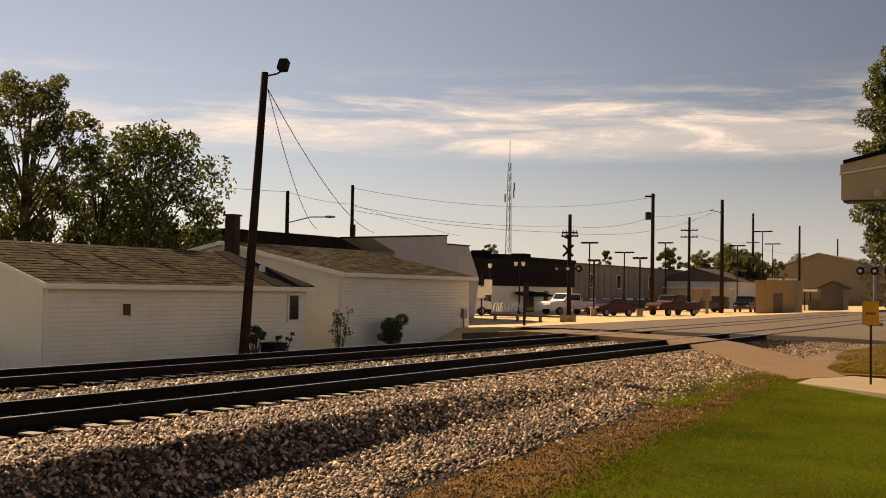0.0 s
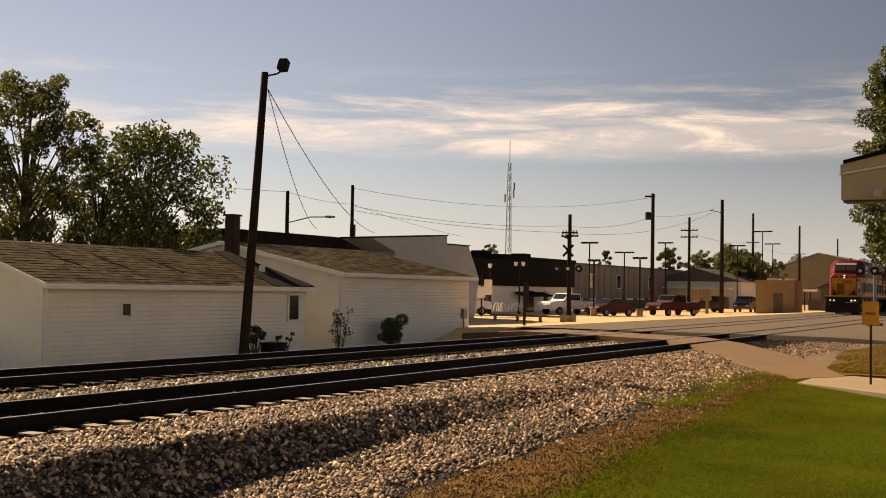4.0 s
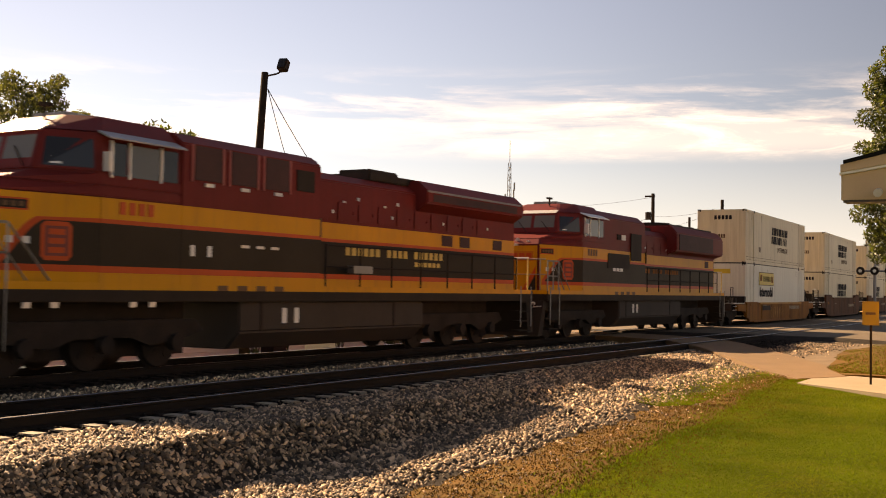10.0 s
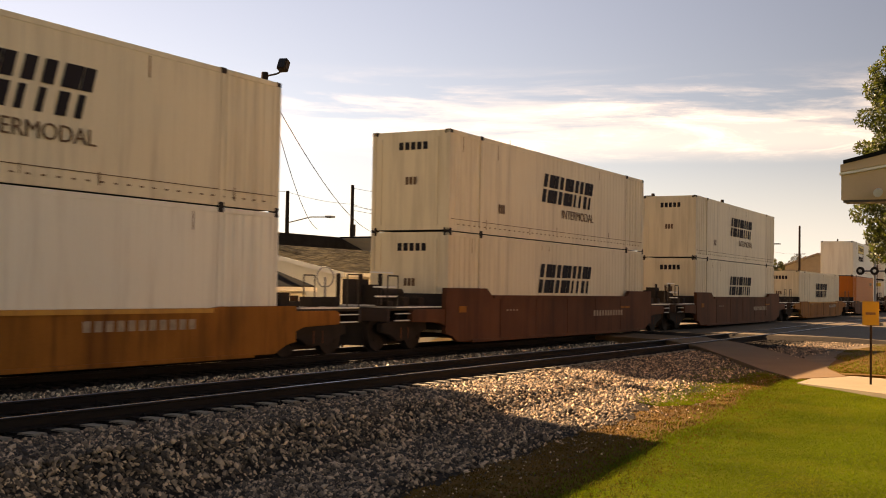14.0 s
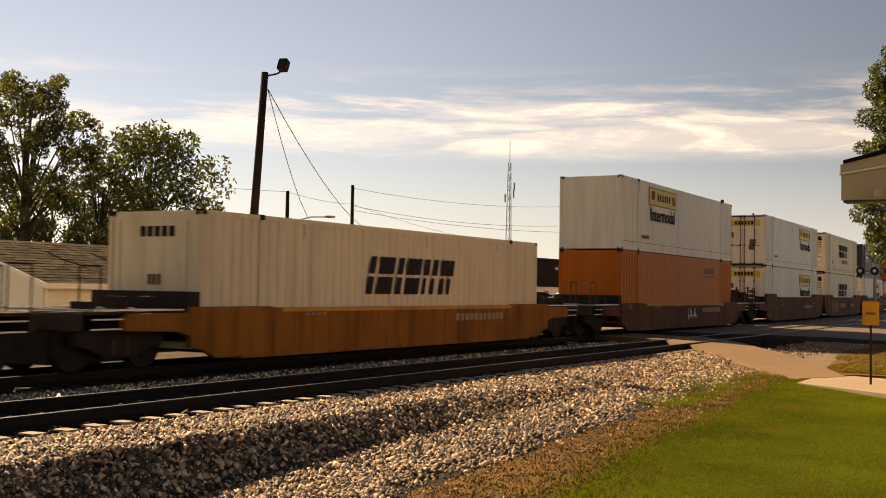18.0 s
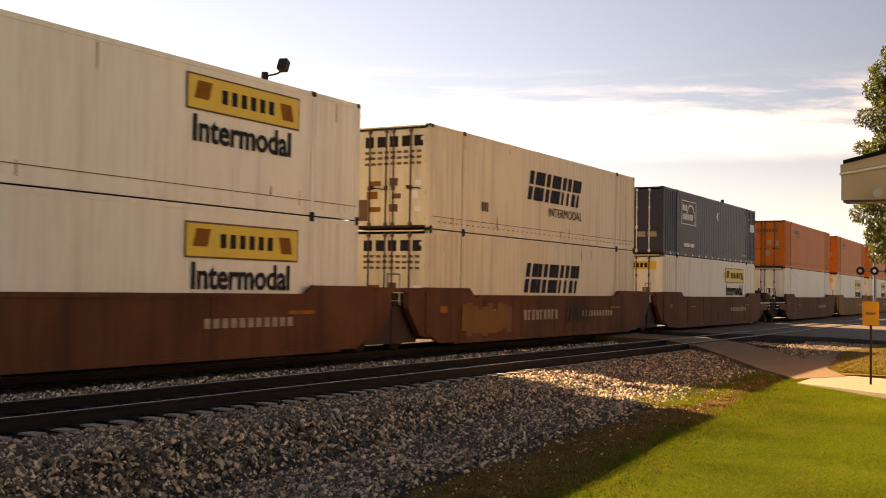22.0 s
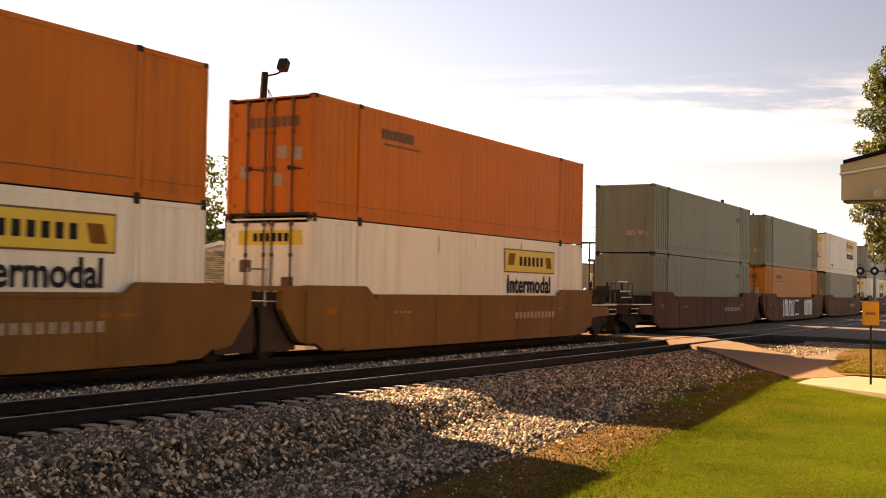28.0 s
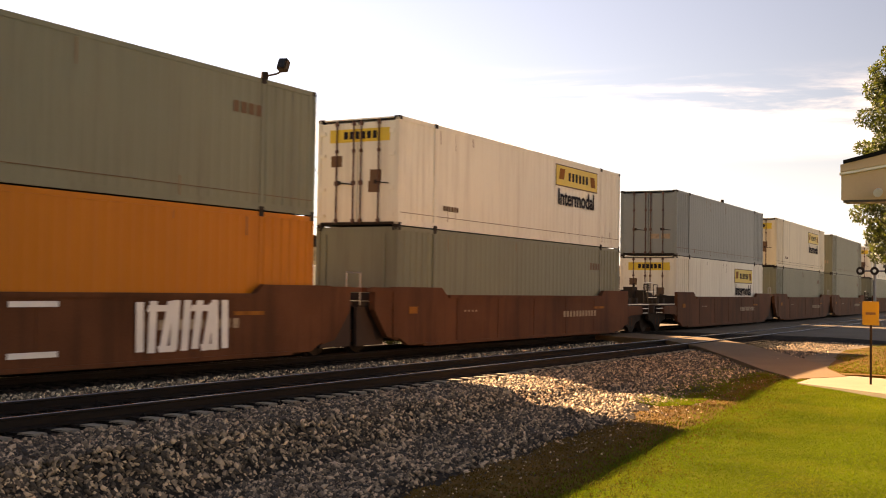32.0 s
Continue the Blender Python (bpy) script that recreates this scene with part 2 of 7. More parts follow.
M_panel = material("yellow_panel_paint", (0.62, 0.42, 0.03), 0.45, var=0.08)
M_pale = material("pale_lettering", (0.7, 0.68, 0.64), 0.5, var=0.1)
M_signyel = material("yellow_sign", (0.38, 0.21, 0.012), 0.5, var=0.08)
M_tank = material("dusty_tank_paint", (0.03, 0.02, 0.014), 0.75, var=0.25, scale=1.2, bump=0.1)
M_crest = material("crest_field_paint", (0.16, 0.02, 0.012), 0.5, var=0.15)
M_stripered = material("faded_red_edge", (0.3, 0.06, 0.05), 0.5, var=0.15)
M_namegold = material("gold_lettering", (0.62, 0.42, 0.1), 0.5, var=0.15)
M_dullmark = material("dull_stencil_paint", (0.3, 0.215, 0.14), 0.7, var=0.35, scale=6)
M_headlamp = glow("headlamp", (1.0, 0.92, 0.75), 0.7)
M_carred = material("red_car_paint", (0.06, 0.004, 0.006), 0.35, var=0.08)
M_carred.node_tree.nodes["Principled BSDF"].inputs["Specular IOR Level"].default_value = 0.2
M_carwhite = material("white_car_paint", (0.75, 0.74, 0.72), 0.25, var=0.05, coat=0.5)
M_cardark = material("dark_car_paint", (0.02, 0.02, 0.025), 0.25, var=0.05, coat=0.5)
M_tyre = material("tyre_rubber", (0.012, 0.012, 0.012), 0.85)
for sm_, sv_ in ((M_red, 0.1), (M_yellow, 0.15), (M_stripe, 0.2), (M_orange, 0.2), (M_amber, 0.2), (M_grey, 0.25), (M_carbrown, 0.12), (M_caryellow, 0.12), (M_carolive, 0.12), (M_logo, 0.1), (M_brownink, 0.1), (M_navy, 0.2)):
    sm_.node_tree.nodes["Principled BSDF"].inputs["Specular IOR Level"].default_value = sv_
M_fascia = material("tan_fascia", (0.58, 0.4, 0.23), 0.6, var=0.08)


# ---- mesh tools ----
class Build:
    """Gathers plain pieces into one mesh."""

    def __init__(self):
        self.v, self.f = [], []

    def add(self, verts, faces):
        k = len(self.v)
        self.v += [tuple(p) for p in verts]
        self.f += [tuple(i + k for i in face) for face in faces]
        return self

    def box(self, x0, x1, y0, y1, z0, z1):
        return self.add([(x, y, z) for x in (x0, x1) for y in (y0, y1) for z in (z0, z1)],
                        [(0, 1, 3, 2), (4, 6, 7, 5), (0, 4, 5, 1), (2, 3, 7, 6), (0, 2, 6, 4), (1, 5, 7, 3)])

    def rod(self, a, b, r, seg=8, r2=None):
        a, b = Vector(a), Vector(b)
        d = (b - a).normalized()
        u = d.orthogonal().normalized()
        w = d.cross(u)
        ring = [(math.cos(math.tau * i / seg), math.sin(math.tau * i / seg)) for i in range(seg)]
        r2 = r if r2 is None else r2
        vs = [a + (u * c + w * s) * r for c, s in ring] + [b + (u * c + w * s) * r2 for c, s in ring]
        fs = [(i, (i + 1) % seg, seg + (i + 1) % seg, seg + i) for i in range(seg)] + [tuple(reversed(range(seg))), tuple(range(seg, 2 * seg))]
        return self.add(vs, fs)

    def prism(self, pts, axis, a, b):
        """A profile swept along an axis: x takes (y, z) points, y takes (x, z), z takes (x, y)."""
        put = {"x": lambda p, t: (t, p[0], p[1]), "y": lambda p, t: (p[0], t, p[1]), "z": lambda p, t: (p[0], p[1], t)}[axis]
        n = len(pts)
        vs = [put(p, a) for p in pts] + [put(p, b) for p in pts]
        return self.add(vs, [(i, (i + 1) % n, n + (i + 1) % n, n + i) for i in range(n)] + [tuple(reversed(range(n))), tuple(range(n, 2 * n))])

    def mesh(self, name, mat, bevel=0.0, smooth=False):
        me = bpy.data.meshes.new(name)
        me.from_pydata(self.v, [], self.f)
        bm = bmesh.new()
        bm.from_mesh(me)
        bmesh.ops.recalc_face_normals(bm, faces=bm.faces)
        if bevel:
            bmesh.ops.bevel(bm, geom=bm.edges[:], offset=bevel, segments=2, affect="EDGES", clamp_overlap=True)
        bm.to_mesh(me)
        bm.free()
        me.materials.append(mat)
        if smooth:
            me.shade_smooth()
        return me


def part(name, b, mat, parent=None, label="", bevel=0.0, smooth=False, at=None):
    me = b if isinstance(b, bpy.types.Mesh) else b.mesh(name, mat, bevel, smooth)
    ob = new(name, me)
    if parent:
        ob.parent = parent
    if at is not None:
        ob.matrix_basis = at
    return tagged(ob, label)


def thing(name, label, category, group="", kind="", at=None):
    ob = new(name)
    if at is not None:
        ob.matrix_basis = at
    return tagged(ob, label, category, group, kind)


texts = {}


def letters(text, width, height, mat, bold=0.0):
    """A mesh of lettering in the plane y = 0, read from -y, of that width and height, with its lower left corner at the origin."""
    key = (text, width, height, mat.name, bold)
    if key not in texts:
        cu = bpy.data.curves.new("lettering", "FONT")
        cu.body, cu.size, cu.extrude, cu.offset, cu.resolution_u = text, 1.0, 0.004, bold, 3
        ob = bpy.data.objects.new("lettering", cu)
        scene.collection.objects.link(ob)
        me = bpy.data.meshes.new_from_object(ob.evaluated_get(bpy.context.evaluated_depsgraph_get()))
        bpy.data.objects.remove(ob)
        co = np.array([v.co for v in me.vertices])
        low, high = co.min(0), co.max(0)
        me.transform(Matrix.Translation((-low[0], -low[1], 0)))
        me.transform(Matrix.Diagonal((width / (high[0] - low[0]), height / (high[1] - low[1]), 1, 1)))
        me.transform(Matrix.Rotation(radians(90), 4, "X"))
        me.materials.clear()
        me.materials.append(mat)
        texts[key] = me
    return texts[key]

# ---- the line of the tracks ----
TRACK_Y, NEAR_Y, GAUGE = 16.953, 12.15, 1.505


def bend(x):
    """How far the line has swung away from the camera at x, and its slope there."""
    d = min(max(x - 30.0, 0.0), 80.0)
    return 3.0e-4 * d * d + max(x - 110.0, 0.0) * 0.048, 6.0e-4 * d


def strip(x0, x1, step, section, base_y):
    """A profile of (y, z) points swept along the bent line."""
    b = Build()
    n = int((x1 - x0) / step)
    k = len(section)
    for i in range(n + 1):
        x = x0 + (x1 - x0) * i / n
        o, _ = bend(x)
        b.v += [(x, base_y + y + o, z) for y, z in section]
    for i in range(n):
        for j in range(k):
            a, c = i * k + j, i * k + (j + 1) % k
            b.f.append((a, c, c + k, a + k))
    b.f += [tuple(range(k)), tuple(reversed(range(n * k, n * k + k)))]
    return b


RAIL = [(-0.07, -0.17), (0.07, -0.17), (0.07, -0.155), (0.012, -0.13), (0.012, -0.045), (0.036, -0.035), (0.036, -0.004), (-0.036, -0.004), (-0.036, -0.035), (-0.012, -0.045), (-0.012, -0.13), (-0.07, -0.155)]
HEAD = [(-0.034, -0.004), (0.034, -0.004), (0.03, 0.0), (-0.03, 0.0)]
for tname, ty in (("far_track", TRACK_Y), ("near_track", NEAR_Y)):
    track = tagged(new(tname), "railway track with dark steel rails on wooden ties in stone ballast", "railway track", kind="structure")
    for side in (-1, 1):
        rail = part("rail", strip(-60, 420, 4, RAIL, ty + side * GAUGE / 2), M_rail, track, "rusty steel rail")
        part("rail_head", strip(-60, 420, 4, HEAD, ty + side * GAUGE / 2), M_railtop, rail, "polished running surface")
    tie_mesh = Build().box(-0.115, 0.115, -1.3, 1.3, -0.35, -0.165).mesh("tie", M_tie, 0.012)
    end_mesh = Build().box(-0.112, 0.112, -1.303, -1.02, -0.3, -0.158).mesh("tie_end", M_tieend, 0.012)
    for i in range(112):
        x = -8 + 0.5 * i
        o, s = bend(x)
        rz_ = random.uniform(-1, 1)
        tie = part("tie", tie_mesh, M_tie, track, at=pose(x + random.uniform(-0.03, 0.03), ty + o + random.uniform(-0.05, 0.05), 0, 0, 0, rz_))
        if ty == NEAR_Y and i < 90:
            part("tie_end", end_mesh, M_tieend, tie, "tie end coloured pale for the sun on it")


def sheet(name, xs, ys, height, mat, label, category="ground", kind="structure", noise_amp=0.0):
    b = Build()
    for x in xs:
        for y in ys:
            b.v.append((x, y, height(x, y) + (noise_amp * noise.noise((x * 1.7, y * 1.7, 0)) if noise_amp else 0)))
    n = len(ys)
    b.f = [(i * n + j, (i + 1) * n + j, (i + 1) * n + j + 1, i * n + j + 1) for i in range(len(xs) - 1) for j in range(n - 1)]
    ob = part(name, b, mat, smooth=True)
    return tagged(ob, label, category, kind=kind)


def smooth01(a, b, x):
    t = min(max((x - a) / (b - a), 0.0), 1.0)
    return t * t * (3 - 2 * t)


def base_z(x):
    """The lawn climbs gently along the line towards the crossing."""
    return -0.7 + 0.035 * (min(max(x, 8.0), 24.8) - 11.9)


def ground_z(x, y):
    """The lie of the land: a lawn below the line, a low yard beyond it, level with the rails at the crossing."""
    o, _ = bend(x)
    near = -1.05
    z = near + (-0.55 - near) * smooth01(6, 10, y)
    z += (-1.0 + 0.55) * smooth01(19.5, 23, y) * (1 - smooth01(48, 60, x))
    if 6.4 < y - o < 19.0 and x < 44:
        z = -1.05
    level = smooth01(38 + 7.4 * smooth01(17, 20, y), 46 + smooth01(17, 20, y), x) * smooth01(4, 11, y - o)
    z += (-0.32 - z) * level * (1 - 0.6 * smooth01(24, 34, y))
    return z


xs = [-400, -200, -100, -60, -40, -25, -15, -8] + [-4 + 1.0 * i for i in range(82)] + [80 + 6 * i for i in range(1, 30)] + [300, 400, 600, 900, 1500, 2500, 4000]
ys = [-1500, -600, -200, -80, -40, -20, -10, -5] + [-3 + 0.5 * i for i in range(84)] + [40, 44, 50, 60, 75, 100, 150, 250, 500, 1000, 2000, 4000]
sheet("ground", xs, ys, ground_z, M_field, "dry flat ground of a small town", noise_amp=0.03)


def bed(x, y):
    o, _ = bend(x)
    d = y - o
    crown = -0.2
    if d < NEAR_Y - 1.7:
        ease = min(max((NEAR_Y - 2.8 - d) / (0.62 + 0.35 * smooth01(15, 26, x)), 0.0), 1.0)
        drop = max(crown - base_z(x) - 0.02, 0.08)
        return crown - drop * ease + 0.05 * noise.noise((x * 0.9, d * 1.3, 3)) - 0.06 * smooth01(7.4, 6.4, d)
    if d > TRACK_Y + 1.6:
        return crown - 0.7 * smooth01(TRACK_Y + 1.6, TRACK_Y + 3.2, d)
    mid = (NEAR_Y + TRACK_Y) / 2
    return crown - 0.08 * smooth01(1.2, 0, abs(d - mid))


bys = [6.2 + 0.25 * i for i in range(61)]
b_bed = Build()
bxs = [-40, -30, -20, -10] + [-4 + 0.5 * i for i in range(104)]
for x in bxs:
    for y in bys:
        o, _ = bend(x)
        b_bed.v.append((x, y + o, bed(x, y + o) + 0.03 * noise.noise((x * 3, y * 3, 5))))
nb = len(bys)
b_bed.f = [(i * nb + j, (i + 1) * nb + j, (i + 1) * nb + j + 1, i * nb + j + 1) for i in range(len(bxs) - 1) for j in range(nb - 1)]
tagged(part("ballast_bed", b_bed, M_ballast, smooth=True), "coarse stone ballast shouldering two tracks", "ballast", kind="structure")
b_bed2 = Build()
bx2 = [124 + 8 * i for i in range(44)]
for x in bx2:
    o, _ = bend(x)
    b_bed2.v += [(x, y + o, bed(x, y + o)) for y in bys]
b_bed2.f = [(i * nb + j, (i + 1) * nb + j, (i + 1) * nb + j + 1, i * nb + j + 1) for i in range(len(bx2) - 1) for j in range(nb - 1)]
tagged(part("ballast_bed", b_bed2, M_ballast, smooth=True), "stone ballast under the tracks past the road crossing", "ballast", kind="structure")

def lawn_edge(x):
    return min(5.22 + 0.04 * (x - 9.9), 5.85) + 0.07 * math.sin(x * 0.9) + 0.05 * math.sin(x * 2.3)


def lawn_z(x, y):
    return base_z(x) - 0.01 + 0.02 * noise.noise((x * 0.4, y * 0.4, 2)) + 0.02 * smooth01(3, 0, lawn_edge(x) - y)


def verge_z(x, y):
    return base_z(x) + 0.02 - 0.05 * smooth01(6.2, 7.4, y) + 0.03 * noise.noise((x * 2, y * 2, 7)) - 0.09 * smooth01(lawn_edge(x) + 0.25, lawn_edge(x) - 0.4, y)


# loose stones on the near shoulder and between the tracks
rng = np.random.default_rng(4)


def scatter(name, places, sizes, mat, label, category, kind="stuff"):
    base = np.array([(1, 0, 0), (0, 1, 0), (-1, 0, 0), (0, -1, 0), (0.15, 0.1, 0.8), (0, 0, -0.6)], float)
    tri = np.array([(0, 1, 4), (1, 2, 4), (2, 3, 4), (3, 0, 4), (1, 0, 5), (2, 1, 5), (3, 2, 5), (0, 3, 5)])
    n = len(places)
    jit = base[None] * rng.uniform(0.55, 1.3, (n, 6, 1))
    ang = rng.uniform(0, math.tau, n)
    til = rng.normal(0, 0.5, (n, 2))
    c, s = np.cos(ang)[:, None], np.sin(ang)[:, None]
    x, y, z = jit[..., 0] * c - jit[..., 1] * s, jit[..., 0] * s + jit[..., 1] * c, jit[..., 2]
    z = z + x * til[:, :1] + y * til[:, 1:]
    v = np.stack([x, y, z], -1) * sizes[:, None, None] + places[:, None]
    f = tri[None] + (np.arange(n) * 6)[:, None, None]
    me = bpy.data.meshes.new(name)
    me.vertices.add(n * 6)
    me.vertices.foreach_set("co", v.ravel())
    me.loops.add(n * 24)
    me.loops.foreach_set("vertex_index", f.ravel().astype(np.int32))
    me.polygons.add(n * 8)
    me.polygons.foreach_set("loop_start", np.arange(0, n * 24, 3, dtype=np.int32))
    me.update(calc_edges=True)
    me.materials.append(mat)
    return tagged(new(name, me), label, category, kind=kind)


def stones(n, x0, x1, y0, y1, s0, s1):
    x = x0 + (x1 - x0) * rng.uniform(0, 1, n) ** 1.4
    y = rng.uniform(y0, y1, n)
    if y0 < 8:  # the shoulder thins out unevenly into the verge
        y = y0 + (y1 - y0) * rng.uniform(0, 1, n) ** 0.93
        y += np.where(y < 7.25, 0.25 * rng.uniform(-0.6, 1, n) + 0.12 * np.sin(x * 1.7), 0)
    if y0 < 8:
        thin = (x > 21) & (y < 7.0 + 0.14 * (x - 20)) & (rng.uniform(0, 1, n) < 0.55)
        x, y = x[~thin], y[~thin]
        n = len(x)
    z = np.array([max(bed(a, b), verge_z(a, b) if b < 7.75 else -9) for a, b in zip(x, y)])
    return np.stack([x, y, z + 0.005], -1), rng.uniform(s0, s1, n) * np.where(rng.uniform(0, 1, n) < 0.1, 1.5, 1)


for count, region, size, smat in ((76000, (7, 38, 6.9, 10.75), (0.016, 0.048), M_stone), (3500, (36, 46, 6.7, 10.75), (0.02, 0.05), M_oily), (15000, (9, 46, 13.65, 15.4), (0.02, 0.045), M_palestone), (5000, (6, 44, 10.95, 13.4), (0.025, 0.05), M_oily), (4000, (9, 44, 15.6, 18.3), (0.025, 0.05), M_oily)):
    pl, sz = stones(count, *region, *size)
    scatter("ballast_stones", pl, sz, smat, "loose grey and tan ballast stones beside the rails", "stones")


# ---- lawn, path and road ----
b_l = Build()
lx = [-20, -10, -4, 0, 4] + [6 + 0.2 * i for i in range(111)]
for x in lx:
    for j in range(25):
        y = -12 + (lawn_edge(x) + 12) * (j / 24) ** 0.5
        b_l.v.append((x, y, lawn_z(x, y)))
b_l.f = [(i * 25 + j, (i + 1) * 25 + j, (i + 1) * 25 + j + 1, i * 25 + j + 1) for i in range(len(lx) - 1) for j in range(24)]
tagged(part("lawn", b_l, M_grass, smooth=True), "mown green lawn beside the tracks", "lawn", kind="structure")
b_d = Build()
for x in lx:
    for j in range(17):
        y = lawn_edge(x) - 0.5 + (7.75 + 0.5 * smooth01(18, 26, x) - lawn_edge(x)) * j / 16 + 0.05 * noise.noise((x * 0.8, j, 0))
        b_d.v.append((x, y, verge_z(x, y)))
b_d.f = [(i * 17 + j, (i + 1) * 17 + j, (i + 1) * 17 + j + 1, i * 17 + j + 1) for i in range(len(lx) - 1) for j in range(16)]
tagged(part("dirt_verge", b_d, M_dirt, smooth=True), "dry brown earth verge between lawn and ballast", "verge", kind="structure")


def edge_z(x, y):
    return max(lawn_z(x, y), verge_z(x, y)) if y < lawn_edge(x) else verge_z(x, y)


def blades(name, n, x0, x1, ylo, yhi, h0, h1, mat, label, z0):
    x = x0 + (x1 - x0) * rng.uniform(0, 1, n) ** 1.5
    f = rng.uniform(0, 1, n)
    y = np.array([ylo(a) + (yhi(a) - ylo(a)) * t for a, t in zip(x, f)])
    h = rng.uniform(h0, h1, n)
    a = rng.uniform(0, math.tau, n)
    lean = rng.normal(0, 0.5, (n, 2)) * h[:, None]
    w = 0.006 + 0.008 * rng.uniform(0, 1, n)
    zz = np.array([z0(a, b) - 0.004 for a, b in zip(x, y)])
    p = np.stack([x, y, zz], -1)
    side = np.stack([np.cos(a) * w, np.sin(a) * w, np.zeros(n)], -1)
    tip = p + np.stack([lean[:, 0], lean[:, 1], h], -1)
    v = np.stack([p - side, p + side, tip], 1)
    me = bpy.data.meshes.new(name)
    me.vertices.add(n * 3)
    me.vertices.foreach_set("co", v.ravel())
    me.loops.add(n * 3)
    me.loops.foreach_set("vertex_index", np.arange(n * 3, dtype=np.int32))
    me.polygons.add(n)
    me.polygons.foreach_set("loop_start", np.arange(0, n * 3, 3, dtype=np.int32))
    me.update(calc_edges=True)
    me.materials.append(mat)
    return tagged(new(name, me), label, "grass", kind="stuff")


blades("lawn_grass", 260000, 8, 28, lambda x: max(0.12 * x, 1.0), lambda x: lawn_edge(x) - 0.1, 0.008, 0.022, M_blade, "short green lawn grass in sunlight", lawn_z)
blades("sparse_grass", 10000, 8, 26, lambda x: lawn_edge(x) - 0.3, lambda x: lawn_edge(x) + rng.beta(1, 2.2) * 0.95, 0.015, 0.045, M_blade, "thin green grass creeping over the dry verge", edge_z)
blades("path_side_grass", 9000, 20, 31, lambda x: 6.2, lambda x: 7.4 + 0.14 * (x - 20), 0.012, 0.04, M_blade, "thin grass growing through the gravel", lambda x, y: max(bed(x, y), verge_z(x, y) if y < 8.2 else -9) + 0.012)
blades("dry_grass", 34000, 8, 27, lambda x: lawn_edge(x) - rng.beta(1, 2) * 1.6, lambda x: 7.1, 0.012, 0.036, M_dryblade, "dry straw-coloured grass at the edge of the ballast", edge_z)


def slab(name, outline, z, thick, mat, label, category, kind="structure"):
    b = Build()
    n = len(outline)
    b.v = [(x, y, z(x, y)) for x, y in outline] + [(x, y, z(x, y) - thick) for x, y in outline]
    b.f = [tuple(range(n)), tuple(reversed(range(n, 2 * n)))] + [(i, (i + 1) % n, n + (i + 1) % n, n + i) for i in range(n)]
    return tagged(part(name, b, mat), label, category, kind=kind)


def road_z(x, y):
    return -0.02 - 0.16 * smooth01(9.5, 4.0, y - bend(x)[0]) - 0.12 * smooth01(20, 30, y)


b_r = Build()
rys = [-60, -20, -5, 2] + [4 + 1.0 * i for i in range(20)]
rxs = [47.0, 48.5, 50, 52, 54, 57, 60, 64, 68, 74, 80, 90, 100, 110, 118, 123.5]
for x in rxs:
    for y in rys:
        b_r.v.append((x, y, road_z(x, y)))
nr = len(rys)
b_r.f = [(i * nr + j, (i + 1) * nr + j, (i + 1) * nr + j + 1, i * nr + j + 1) for i in range(len(rxs) - 1) for j in range(nr - 1)]
tagged(part("road", b_r, M_asphalt, smooth=True), "worn sun-bleached asphalt road over the rail crossing", "road", kind="structure")
for ty in (NEAR_Y, TRACK_Y):
    for side in (-1, 1):
        gx = [47.2 + 3.8 * i for i in range(20)]
        g = Build()
        for x in gx:
            o = bend(x)[0] + ty + side * GAUGE / 2
            g.v += [(x, o - 0.17, -0.012), (x, o + 0.17, -0.012)]
        g.f = [(2 * i, 2 * i + 2, 2 * i + 3, 2 * i + 1) for i in range(len(gx) - 1)]
        tagged(part("flangeway", g, M_oily), "dark groove beside a rail in the crossing", "groove", kind="structure")
# Shoulder takes the near-black bed colour to stand in for shade on its drop.
b_s = Build()
for k in range(17):
    y = 3.0 + k
    zr = road_z(47, y)
    wob = 0.25 * noise.noise((y * 0.7, 1, 1))
    b_s.v += [(47.02, y, zr - 0.004), (46.5 + wob, y, zr - 0.03), (45.0 + wob, y, zr - 0.42)]
b_s.f = [(3 * i + j, 3 * i + 3 + j, 3 * i + 4 + j, 3 * i + 1 + j) for i in range(16) for j in range(2)]
tagged(part("road_shoulder", b_s, M_ballast, smooth=True), "crumbling shoulder at the road's edge, coloured dark for the shade of its drop", "road shoulder", kind="structure")
tagged(part("road_line", Build().box(70, 70.25, 4.0, 9.6, -0.2, -0.01), M_trim), "white painted stop line on the road", "road marking", kind="structure")
LEFT = ((25.81, 5.64), (27.97, 6.91), (31.05, 8.44), (35.46, 10.75), (38.6, 12.9), (40.2, 16.0), (42.0, 20.0), (43.2, 23.5))
RIGHT = ((27.35, 4.84), (30.35, 5.78), (34.85, 7.94), (39.27, 10.36), (42.0, 12.4), (43.8, 16.0), (45.6, 20.0), (46.9, 23.5))
RISE = (-0.212, -0.19, -0.14, -0.06, -0.014, -0.014, -0.02, -0.25)
b_p = Build()
for (a, b), (c, d), h in zip(LEFT, RIGHT, RISE):
    b_p.v += [(a, b, h - 0.95), (a, b, h), ((a + c) / 2, (b + d) / 2, h + 0.004), (c, d, h), (c, d, h - 0.95)]
b_p.f = [(5 * i + j, 5 * i + 5 + j, 5 * i + 6 + j, 5 * i + j + 1) for i in range(7) for j in range(4)] + [(0, 1, 2, 3, 4), (39, 38, 37, 36, 35)]
tagged(part("walk_path", b_p, M_path), "tan footpath ramping up and over both tracks", "path", kind="structure")
slab("pavement", [(24.7, 5.38), (26.33, 5.42), (27.71, 4.82), (27.28, 3.96), (27.0, -10), (20, -10), (23.06, 3.36)], lambda x, y: -0.217, 0.2, M_concrete, "pale concrete pavement beside the lawn", "pavement")
